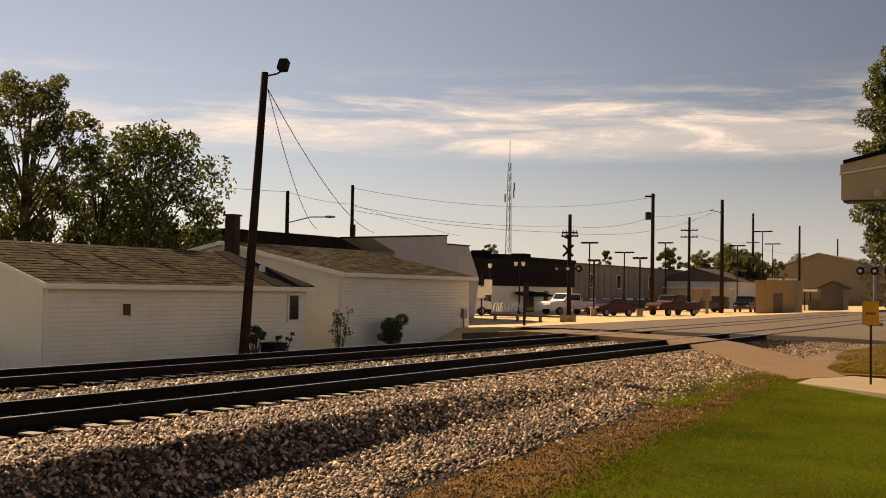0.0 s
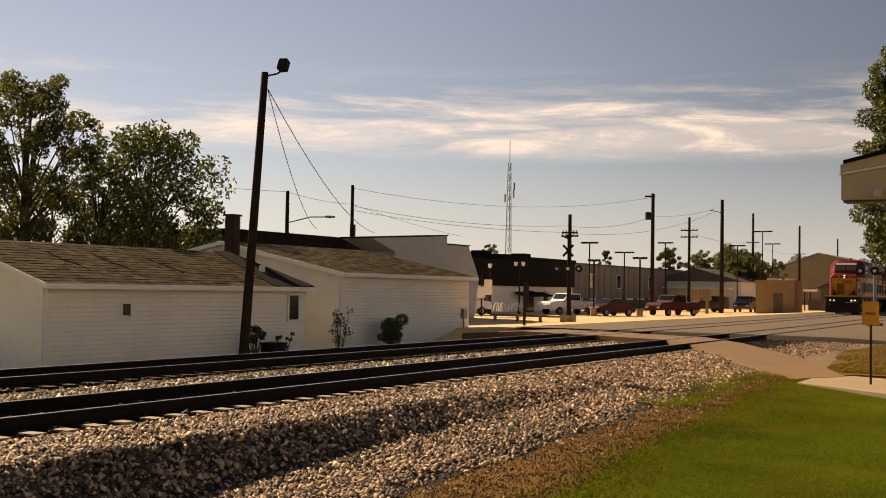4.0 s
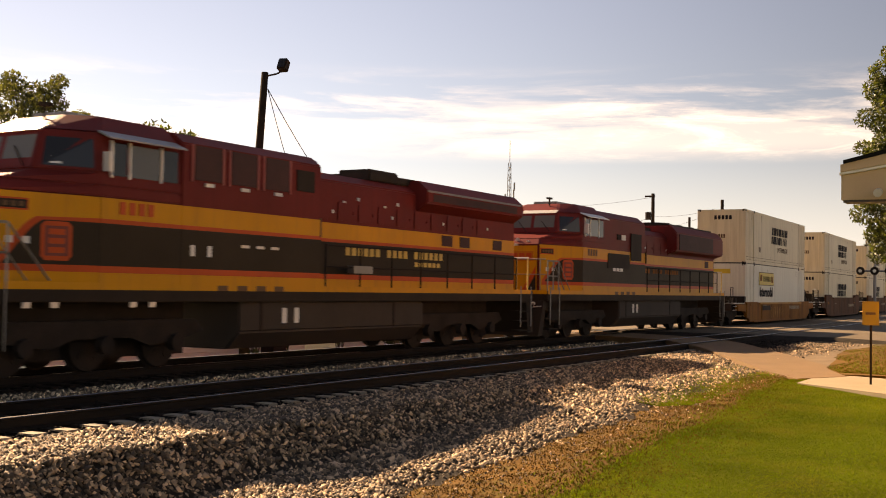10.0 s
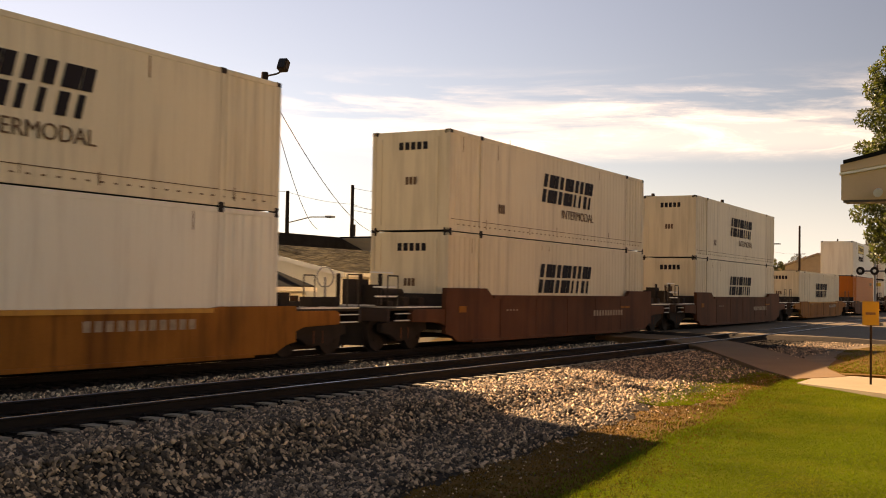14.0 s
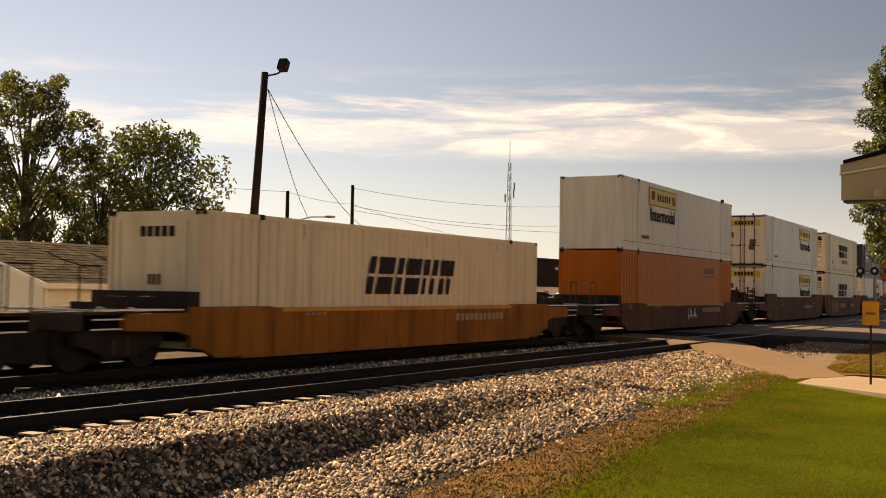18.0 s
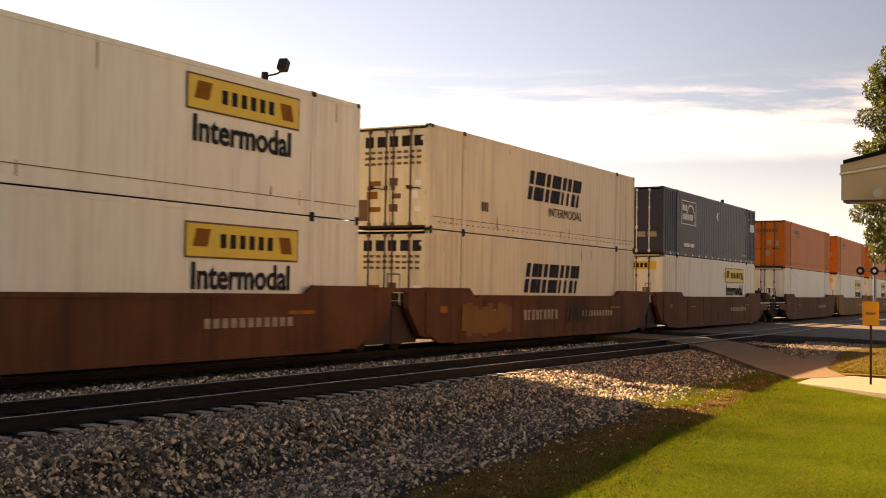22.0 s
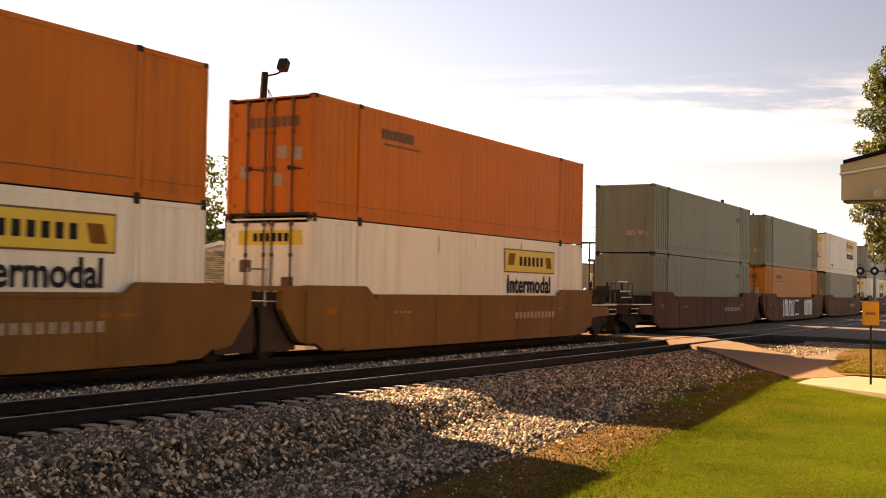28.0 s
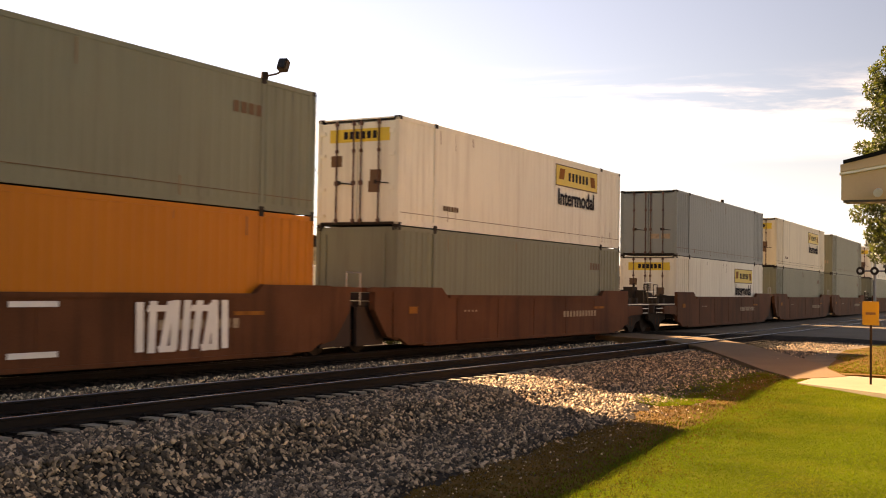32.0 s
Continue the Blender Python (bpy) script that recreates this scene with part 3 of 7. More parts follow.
slab("sandy_shoulder", [(30.6, 6.35), (35.0, 8.5), (39.4, 9.7), (46.3, 8.9), (46.4, 6.6), (40.6, 6.9), (31.2, 5.75)], lambda x, y: -0.205, 0.2, M_sandydirt, "worn sandy shoulder between the footpath and the road", "shoulder")
slab("verge_lawn", [(27.6, 4.95), (29.4, 5.65), (31.4, 6.0), (33.5, 6.25), (37.0, 6.85), (39.8, 7.1), (42.7, 6.9), (44.6, 6.6), (46.4, 6.3), (46.4, -12), (28, -12), (27.8, 4.2)], lambda x, y: -0.192, 0.25, M_dirt, "patch of dry lawn between the path and the road", "lawn")
b_lot = Build()
lot_x = [43.2, 45.2, 46.9, 47.2, 49, 52, 56, 60, 66, 72, 80, 90, 100, 112, 126, 145, 170, 200, 240]
lot_d = [-3.4, -2.0, -0.8, 0.0, 1.0, 2.5, 4, 6, 8, 11, 15, 20, 28, 40, 55]
for x in lot_x:
    for d in lot_d:
        b_lot.v.append((x, 22.9 + d, (-1.0 if x < 44 else -0.66 if x < 46 else -0.34 if d < 0 or x < 47 else -0.075 - 0.3 * smooth01(0, 7.5, d)) + 0.015 * noise.noise((x * 0.3, d * 0.4, 9))))
nl = len(lot_d)
b_lot.f = [(i * nl + j, (i + 1) * nl + j, (i + 1) * nl + j + 1, i * nl + j + 1) for i in range(len(lot_x) - 1) for j in range(nl - 1)]
tagged(part("sandy_lot", b_lot, M_sand, smooth=True), "pale sandy parking lot in full sun", "parking lot", kind="structure")
# Pale slab, mostly hidden by the tracks, added as a reflector for the walls.
slab("yard", [(10.0, 20.6), (44.0, 20.6), (43.4, 25.9), (37.5, 25.9), (37.5, 40), (36.0, 40), (36.0, 25.9), (10.0, 25.9)], lambda x, y: -0.99 + 0.02 * (y > 30), 0.2, M_bounceyard, "mostly hidden pale ground added to bounce light onto the houses", "yard")
blades("verge_grass", 9000, 28.2, 46.0, lambda x: 2.5, lambda x: 5.35 + 0.15 * (min(x, 39) - 28.2) + 0.2 * math.sin(x * 1.3), 0.015, 0.04, M_blade, "short grass on the patch beside the road", lambda x, y: -0.19)
blades("verge_straw", 9000, 28.2, 46.0, lambda x: 2.5, lambda x: 5.35 + 0.15 * (min(x, 39) - 28.2) + 0.2 * math.sin(x * 1.3), 0.015, 0.04, M_dryblade, "dry straw-coloured grass on the patch beside the road", lambda x, y: -0.19)
sp = np.stack([rng.uniform(31, 46, 2600), np.zeros(2600), np.full(2600, -0.2)], -1)
sp[:, 1] = 7.2 + (9.6 - 7.2) * rng.uniform(0, 1, 2600) ** 0.6
scatter("shoulder_pebbles", sp, rng.uniform(0.015, 0.05, 2600), M_stone, "small stones strewn over the sandy shoulder", "pebbles")
pv = np.stack([rng.uniform(8, 27, 3000), np.zeros(3000), np.zeros(3000)], -1)
pv[:, 1] = [lawn_edge(a) + 0.1 + (7.2 - lawn_edge(a)) * math.sqrt(f) for a, f in zip(pv[:, 0], rng.uniform(0, 1, 3000))]
pv[:, 2] = [verge_z(a, b) for a, b in pv[:, :2]]
scatter("verge_pebbles", pv, rng.uniform(0.008, 0.026, 3000), M_stone, "small pebbles strewn over the dry verge", "pebbles")

# ---- buildings beyond the line ----
YARD = -1.05


def clapboard(parent, x0, x1, y, z0, z1, skip=(), step=0.14):
    """Horizontal siding boards on a wall that faces -y."""
    n = max(1, int((z1 - z0) / step))
    for i in range(n):
        za, zb = z0 + i * step, min(z0 + (i + 1) * step + 0.012, z1)
        spans = [(x0, x1)]
        for a, b, c, d in skip:
            if za < d and zb > c:
                spans = [s for lo, hi in spans for s in ((lo, min(hi, a)), (max(lo, b), hi)) if s[1] - s[0] > 0.02]
        for lo, hi in spans:
            part("siding_board", Build().prism([(y - 0.04, za + 0.01), (y - 0.016, za), (y, za), (y, zb), (y - 0.006, zb)], "x", lo, hi), M_siding, parent)


def clapboard_end(parent, x, y0, y1, z0, z1, peak=None, step=0.14):
    """Siding on an end wall that faces -x; peak is the gable's (y, z) and eave height z1."""
    top = peak[1] if peak else z1
    n = int((top - z0) / step)
    for i in range(n):
        za, zb = z0 + i * step, z0 + (i + 1) * step
        lo, hi = y0, y1
        if peak and zb > z1:
            f = (zb - z1) / (peak[1] - z1)
            lo, hi = y0 + (peak[0] - y0) * f, y1 + (peak[0] - y1) * f
        if hi - lo > 0.1:
            part("siding_board", Build().prism([(x - 0.05, za), (x, za), (x, zb + 0.012), (x - 0.012, zb + 0.012)], "y", lo, hi), M_siding, parent)


def shingles(parent, x0, x1, ya, za, yb, zb, rows, width=0.6):
    """Courses of shingles on a slope from the eave (ya, za) to the ridge (yb, zb), each slightly proud and uneven."""
    b = Build()
    dy, dz = (yb - ya) / rows, (zb - za) / rows
    k = math.hypot(dy, dz)
    ny, nz = -dz / k, dy / k
    for r in range(rows):
        x = x0 - random.uniform(0, width)
        while x < x1:
            w = width * random.uniform(0.8, 1.2)
            lo, hi = max(x, x0), min(x + w - 0.015, x1)
            x += w
            if hi - lo < 0.05:
                continue
            t = random.uniform(0.01, 0.022)
            y_, z_ = ya + dy * r, za + dz * r
            y2, z2 = ya + dy * (r + 1.15), za + dz * (r + 1.15)
            p = [(y_ + ny * t, z_ + nz * t), (y2 + ny * 0.004, z2 + nz * 0.004), (y2, z2), (y_, z_)]
            b.add([(lo, *q) for q in p] + [(hi, *q) for q in p], [(0, 1, 5, 4), (0, 4, 7, 3), (0, 3, 2, 1), (4, 5, 6, 7)])
    return tagged(part("shingles", b, M_shingle, parent, "weathered brown shingles"), kind="stuff")


def window(parent, x, w, z0, z1, y, frame_mat=M_trim):
    fr = Build()
    for a, b_, c, d in ((x - w / 2 - 0.07, x + w / 2 + 0.07, z1, z1 + 0.09), (x - w / 2 - 0.07, x + w / 2 + 0.07, z0 - 0.08, z0), (x - w / 2 - 0.07, x - w / 2, z0, z1), (x + w / 2, x + w / 2 + 0.07, z0, z1)):
        fr.box(a, b_, y - 0.06, y + 0.02, c, d)
    wd = part("window", fr, frame_mat, parent)
    part("pane", Build().box(x - w / 2, x + w / 2, y - 0.01, y, z0, z1), M_window, wd)
    part("sash_bar", Build().box(x - w / 2, x + w / 2, y - 0.03, y - 0.012, (z0 + z1) / 2 - 0.025, (z0 + z1) / 2 + 0.025), M_dark, wd)


# long low white house
h1 = thing("house", "long low white clapboard house with a brown shingle roof", "house")
X0, X1, Y0, Y1, EAVE, RIDGE = 22.8, 35.3, 26.0, 34.0, 1.62, 2.95
win1 = (34.1, 34.9, 0.3, 1.4)
vent1 = (25.72, 26.18, 0.6, 1.08)
part("wall", Build().prism([(Y0, YARD), (Y1, YARD), (Y1, EAVE), (30.0, RIDGE - 0.06), (Y0, EAVE)], "x", X0, X1), M_siding, h1)
clapboard(h1, X0, X1, Y0, YARD, EAVE - 0.05, [win1, vent1])
clapboard_end(h1, X0, Y0, Y1, YARD, EAVE, (30.0, RIDGE))
roof1 = part("roof", Build().prism([(Y0 - 0.35, EAVE - 0.02), (30.0, RIDGE), (Y1 + 0.35, EAVE - 0.02), (Y1 + 0.35, EAVE - 0.12), (30.0, RIDGE - 0.1), (Y0 - 0.35, EAVE - 0.12)], "x", X0 - 0.2, X1 + 0.2), M_darkroof, h1)
shingles(roof1, X0 - 0.2, X1 + 0.2, Y0 - 0.35, EAVE - 0.015, 30.0, RIDGE, 16, 0.45)
part("fascia", Build().box(X0 - 0.2, X1 + 0.2, Y0 - 0.4, Y0 - 0.352, EAVE - 0.16, EAVE), M_trim, h1, "white eave board")
part("rake_board", Build().prism([(Y0 - 0.36, EAVE - 0.16), (30.0, RIDGE - 0.14), (30.0, RIDGE + 0.01), (Y0 - 0.36, EAVE - 0.01)], "x", X0 - 0.24, X0 - 0.203), M_trim, h1, "white gable edge board")
part("corner_board", Build().box(X0 - 0.04, X0 + 0.1, Y0 - 0.062, Y0 - 0.052, YARD, EAVE - 0.1), M_trim, h1)
part("corner_board", Build().box(31.6, 31.72, Y0 - 0.06, Y0 - 0.052, YARD, EAVE - 0.1), M_trim, h1)
window(h1, 34.5, 0.6, 0.4, 1.3, Y0 - 0.03)
vent = Build().box(25.78, 26.12, Y0 - 0.08, Y0, 0.66, 1.02)
vp = part("wall_vent", vent, M_brownink, h1, "small brown louvred wall vent")
part("vent_frame", Build().box(25.72, 26.18, Y0 - 0.1, Y0 - 0.02, 1.02, 1.07).box(25.72, 25.775, Y0 - 0.1, Y0 - 0.02, 0.62, 1.02).box(26.125, 26.18, Y0 - 0.1, Y0 - 0.02, 0.62, 1.02), M_trim, vp)
for i in range(5):
    part("louvre", Build().prism([(Y0 - 0.11, 0.69 + 0.06 * i), (Y0 - 0.082, 0.69 + 0.06 * i), (Y0 - 0.082, 0.73 + 0.06 * i)], "x", 25.8, 26.1), M_brownink, vp)
for i in range(3):
    rx = (25.2, 27.1, 29.4)[i]
    part("roof_branch_line", Build().rod((rx + 0.1, 28.0, 2.352), (rx + 0.3, 27.5, 2.197), 0.016, 5).rod((rx + 0.3, 27.5, 2.197), (rx + 0.28, 27.0, 2.042), 0.014, 5).rod((rx + 0.1, 28.0, 2.352), (rx + 0.16, 28.9, 2.63), 0.016, 5).rod((rx + 0.1, 28.0, 2.352), (rx - 0.22, 27.6, 2.228), 0.014, 5), M_darkroof, roof1, "dark branch-like line")
part("vent_pipe", Build().rod((34.42, 27.4, 1.9), (34.42, 27.4, 2.42), 0.11, 12), M_trim, roof1, "white roof vent pipe", smooth=False)

sl = (RIDGE - EAVE + 0.02) / 4.35
# Flat black wedge laid over the shingles at the roof's end.
part("roof_end_wedge", Build().add([(xx, yy, EAVE - 0.02 + sl * (yy - 25.65) + 0.045) for xx, yy in ((33.0, 25.7), (35.5, 25.7), (35.5, 30.0), (34.6, 30.0))] + [(xx, yy, EAVE - 0.02 + sl * (yy - 25.65) + 0.03) for xx, yy in ((33.0, 25.7), (35.5, 25.7), (35.5, 30.0), (34.6, 30.0))], [(0, 1, 2, 3), (0, 4, 5, 1), (3, 2, 6, 7), (0, 3, 7, 4), (1, 5, 6, 2)]), M_darkroof, roof1, "black wedge at the roof's end")

# chimney of separate bricks
ch = thing("chimney", "square dark brick chimney above the roof ridge", "chimney")
cx, cy = 36.08, 30.3
part("flue", Build().box(cx - 0.2, cx + 0.2, cy - 0.2, cy + 0.2, YARD, 4.46), M_brick, ch)
brick = Build().box(-0.092, 0.092, -0.05, 0.05, -0.035, 0.035).mesh("brick", M_brick)
for r in range(22):
    z = 2.68 + 0.08 * r
    for i in range(2):
        off = (i - 0.5) * 0.196 + (0.01 if r % 2 else -0.01)
        part("brick", brick, M_brick, ch, at=pose(cx + off, cy - 0.2, z))
        part("brick", brick, M_brick, ch, at=pose(cx - 0.2, cy + off, z, 0, 0, 90))
part("cap", Build().box(cx - 0.28, cx + 0.28, cy - 0.28, cy + 0.28, 4.44, 4.52), M_brick, ch, bevel=0.01)

# second white house, gable to the west
h2 = thing("house", "white gabled house with a brown shingle roof beside the tracks", "house")
X0, X1, Y0, Y1, EAVE, RIDGE, RY = 37.6, 48.4, 26.0, 38.0, 2.22, 3.5, 32.0
part("wall", Build().prism([(Y0, YARD), (Y1, YARD), (Y1, EAVE), (RY, RIDGE - 0.08), (Y0, EAVE)], "x", X0, X1), M_siding, h2)
clapboard(h2, X0, X1, Y0, YARD, EAVE - 0.05)
clapboard_end(h2, X0, Y0, Y1, YARD, EAVE, (RY, RIDGE))
roof2 = part("roof", Build().prism([(Y0 - 0.35, EAVE - 0.02), (RY, RIDGE), (Y1 + 0.35, EAVE - 0.02), (Y1 + 0.35, EAVE - 0.12), (RY, RIDGE - 0.1), (Y0 - 0.35, EAVE - 0.12)], "x", X0 - 0.25, X1 + 0.25), M_darkroof, h2)
shingles(roof2, X0 - 0.25, X1 + 0.25, Y0 - 0.35, EAVE - 0.015, RY, RIDGE, 20, 0.45)
part("fascia", Build().box(X0 - 0.25, X1 + 0.25, Y0 - 0.4, Y0 - 0.352, EAVE - 0.16, EAVE), M_trim, h2, "white eave board")
part("rake_board", Build().prism([(Y0 - 0.36, EAVE - 0.18), (RY, RIDGE - 0.16), (RY, RIDGE + 0.02), (Y0 - 0.36, EAVE)], "x", X0 - 0.3, X0 - 0.253), M_trim, h2, "white gable edge board")
part("rake_board", Build().prism([(Y1 + 0.36, EAVE - 0.18), (RY, RIDGE - 0.16), (RY, RIDGE + 0.02), (Y1 + 0.36, EAVE)], "x", X0 - 0.3, X0 - 0.253), M_trim, h2, "white gable edge board")
part("corner_board", Build().box(X0 - 0.06, X0 + 0.1, Y0 - 0.062, Y0 - 0.052, YARD, EAVE - 0.1), M_trim, h2)
part("meter_box", Build().box(47.6, 47.95, Y0 - 0.2, Y0 - 0.036, 0.25, 0.7), M_steel, h2, "grey electric meter box")
part("conduit", Build().rod((47.78, Y0 - 0.1, 0.3), (47.78, Y0 - 0.1, YARD), 0.04), M_steel, h2)

# stepped-parapet shop and its black-roofed rear
sh = thing("shop_building", "grey stucco shop with a stepped parapet", "shop")
part("wall", Build().prism([(58.5, -0.6), (71.2, -0.6), (71.9, 2.4), (70.3, 4.62), (67.2, 4.62), (67.2, 5.2), (57.9, 4.64), (60.65, 3.9)], "y", 37.8, 40.0), M_greywall, sh)
part("coping", Build().prism([(57.9, 4.65), (67.2, 5.21), (67.2, 5.29), (57.9, 4.73)], "y", 37.7, 40.1), M_darkroof, sh)
part("coping", Build().box(67.22, 70.35, 37.7, 40.1, 4.63, 4.71), M_darkroof, sh)
bs = thing("rear_building", "low building with a black roof behind the houses", "building")
part("wall", Build().box(48.6, 63.3, 41.0, 50.0, -1.0, 3.6), M_brownwall, bs)
part("roof", Build().prism([(40.4, 3.55), (40.7, 4.75), (50.3, 4.75), (50.5, 3.55)], "x", 48.3, 63.5), M_darkroof, bs, bevel=0.03)


# ---- town beyond the crossing ----
db = thing("store_building", "dark brown flat-roofed store with a pale ground floor", "store")
part("lower_wall", Build().box(86.0, 108.0, 46.0, 60.0, -0.5, 2.0), M_cream, db, "pale block ground floor")
part("upper_wall", Build().box(85.8, 108.1, 45.8, 60.2, 2.002, 4.35), M_storewall, db, "near-black upper wall")
part("roof_edge", Build().box(92.0, 108.2, 45.7, 60.3, 4.352, 4.75), M_darkroof, db)
for a, w in ((88.5, 1.2), (97.0, 1.6), (101.0, 0.9)):
    part("door", Build().box(a, a + w, 45.9, 45.99, -0.45, 1.6), M_window, db)
part("awning", Build().prism([(45.7, 1.5), (44.6, 1.2), (44.6, 1.05), (45.7, 1.3)], "x", 94, 100), M_darkroof, db)
for i in range(4):
    part("roof_unit", Build().box(90 + 4.3 * i, 91.5 + 4.3 * i, 49, 50.5, 4.36, 5.1 + 0.2 * (i % 2)), M_darkroof if i else M_trim, db, bevel=0.05)

gb = thing("warehouse", "long taupe metal warehouse with small windows", "warehouse")
part("wall", Build().box(116.5, 156.0, 50.0, 66.0, 0.9, 4.65), M_taupe, gb)
part("base_wall", Build().box(116.4, 156.1, 49.9, 66.1, -0.5, 0.9), M_brownwall, gb)
part("roof_edge", Build().box(116.3, 156.2, 49.8, 66.2, 4.652, 4.8), M_brownwall, gb)
for i in range(20):
    part("wall_rib", Build().box(117 + 2 * i, 117.05 + 2 * i, 49.94, 49.999, 0.91, 4.64), M_taupe, gb)
for a, w in ((122.7, 0.9), (131.5, 1.3), (142.8, 1.2), (153.2, 1.2)):
    window(gb, a, w, 2.1, 3.6, 49.93)
for i in range(9):
    part("pale_block", Build().box(117.5 + 4.1 * i, 119.9 + 4.1 * i, 49.8, 49.89, 0.62, 0.86), M_pale, gb, "pale block in the wall base")

shd = thing("utility_shed", "tan windowless utility shed at the crossing", "shed")
part("wall", Build().box(117.5, 121.0, 25.9, 29.8, -0.4, 2.95), M_tan, shd)
part("roof", Build().box(117.35, 121.15, 25.75, 29.95, 2.952, 3.06), M_tan, shd)
for ya, yb in ((25.95, 26.9), (27.5, 28.7)):
    part("roof_vent", Build().box(117.6, 119.0, ya, yb, 3.062, 3.25), M_cream, shd, "pale flat roof vent")
for ya in (26.95, 28.75):
    part("corner_strip", Build().box(117.44, 117.498, ya, ya + 0.07, -0.38, 2.94), M_tan, shd)
part("door", Build().box(117.42, 117.49, 27.1, 28.0, -0.35, 1.75), M_brownwall, shd)

brn = thing("barn", "large tan gabled metal barn with a dark low roof", "barn")
part("wall", Build().prism([(33.5, -0.4), (55.6, -0.4), (55.6, 6.75), (47.2, 9.7), (33.5, 6.6)], "x", 235.0, 270.0), M_barn, brn)
part("roof", Build().prism([(33.0, 6.5), (47.2, 9.75), (56.2, 6.6), (56.2, 6.85), (47.2, 10.05), (33.0, 6.75)], "x", 234.5, 270.5), M_taupe, brn)
gz = thing("kiosk", "small brown gabled hut with an open lean-to", "hut")
part("wall", Build().prism([(27.05, -0.4), (29.85, -0.4), (29.85, 2.55), (28.45, 3.25), (27.05, 2.55)], "x", 150.0, 153.4), M_brownwall, gz)
for ya, yb in ((26.8, 28.45), (28.45, 30.1)):
    za, zb_ = (2.45, 3.27) if ya < 27 else (3.27, 2.45)
    part("roof_slope", Build().prism([(ya, za), (yb, zb_), (yb, zb_ + 0.14), (ya, za + 0.14)], "x", 149.6, 153.8), M_shingle, gz)
part("lean_to_roof", Build().prism([(30.1, 2.5), (31.9, 2.2), (31.9, 2.32), (30.1, 2.62)], "x", 149.6, 153.6), M_brownwall, gz, "lean-to roof")
part("fascia", Build().box(149.54, 149.6, 30.15, 31.9, 2.05, 2.35), M_cream, gz, "pale fascia board")
for xa in (149.8, 153.2):
    part("post", Build().box(xa, xa + 0.12, 31.7, 31.82, -0.4, 2.2), M_wood, gz)
part("bench", Build().box(151.2, 152.6, 30.0, 31.6, -0.4, 0.9), M_brownwall, gz, "dark crate under the lean-to")
lb = thing("loading_house", "cream low building with a pale canopy", "building")
part("wall", Build().box(150, 162, 40.0, 52.0, -0.4, 3.2), M_cream, lb)
part("roof", Build().prism([(39.5, 3.2), (52.5, 3.2), (46.0, 5.0)], "x", 149.5, 163.0), M_brownwall, lb)
part("canopy", Build().box(148.0, 150.0, 41.0, 50.0, 2.2, 2.4), M_trim, lb)

# the depot roof that hangs into view beside the lawn
dp = thing("depot_building", "depot with a tan fascia and a deep roof overhang", "depot")
part("wall", Build().box(21.2, 34.0, -8.0, 2.1, -0.8, 3.24), M_fascia, dp)


def roof_line(y, a, b):
    """Height on a line that falls from the ridge, a at y = -2.7, to the eave, b at y = 3.65."""
    return a + (b - a) * (y + 2.7) / 6.35


for xa, xb, ya, yb in ((20.0, 20.45, 2.2, 3.65), (20.0, 35.2, -2.7, 2.2)):
    part("fascia", Build().prism([(yb, 3.24), (yb, roof_line(yb, 4.6, 3.655)), (ya, roof_line(ya, 4.6, 3.655)), (ya, 3.24)], "x", xa, xb), M_fascia, dp, "tan painted gable fascia")
    part("soffit", Build().box(xa + 0.03, xb - 0.03, ya, yb - 0.03, 3.2, 3.238), M_brownwall, dp)
    part("trim_strip", Build().prism([(yb + 0.02, roof_line(yb, 4.6, 3.655) + 0.002), (ya, roof_line(ya, 4.6, 3.655) + 0.002), (ya, roof_line(ya, 4.645, 3.7)), (yb + 0.02, roof_line(yb, 4.645, 3.7))], "x", xa - 0.05, xb), M_trim, dp, "pale trim strip")
    part("roof", Build().prism([(yb, roof_line(yb, 4.65, 3.705)), (ya, roof_line(ya, 4.65, 3.705)), (ya, roof_line(ya, 5.2, 3.83)), (yb, roof_line(yb, 5.2, 3.83))], "x", xa - 0.08, xb), M_fascia, dp, "tan roof edge")
    part("roof_covering", Build().prism([(yb - 0.05, roof_line(yb, 5.21, 3.84)), (ya, roof_line(ya, 5.21, 3.84)), (ya, roof_line(ya, 5.3, 3.9)), (yb - 0.05, roof_line(yb, 5.3, 3.9))], "x", xa - 0.12, xb), M_darkroof, dp, "dark roof covering")
part("far_roof", Build().prism([(-2.7, 3.24), (-2.7, 5.3), (-9.2, 3.9), (-9.2, 3.24)], "x", 20.0, 35.2), M_darkroof, dp)
part("eave_lamp", Build().rod((19.99, 3.05, 3.36), (19.85, 3.05, 3.33), 0.07, 10), M_silver, dp, "round pale lamp")

# ---- the train ----
HEADWAY = []  # things that ride the far track, with their place along the train
L53, HALF = 16.15, 1.295
MOMENTS = [1.0 * i for i in range(33)]


def train_x(s, t):
    return s - (14.49 * (t - 20.0) + 0.0229 * (t - 20.0) ** 2) + 0.28 * max(9.0 - t, 0.0) ** 2


def ride(ob, s):
    HEADWAY.append((ob, s))
    return ob


box_cache = {}


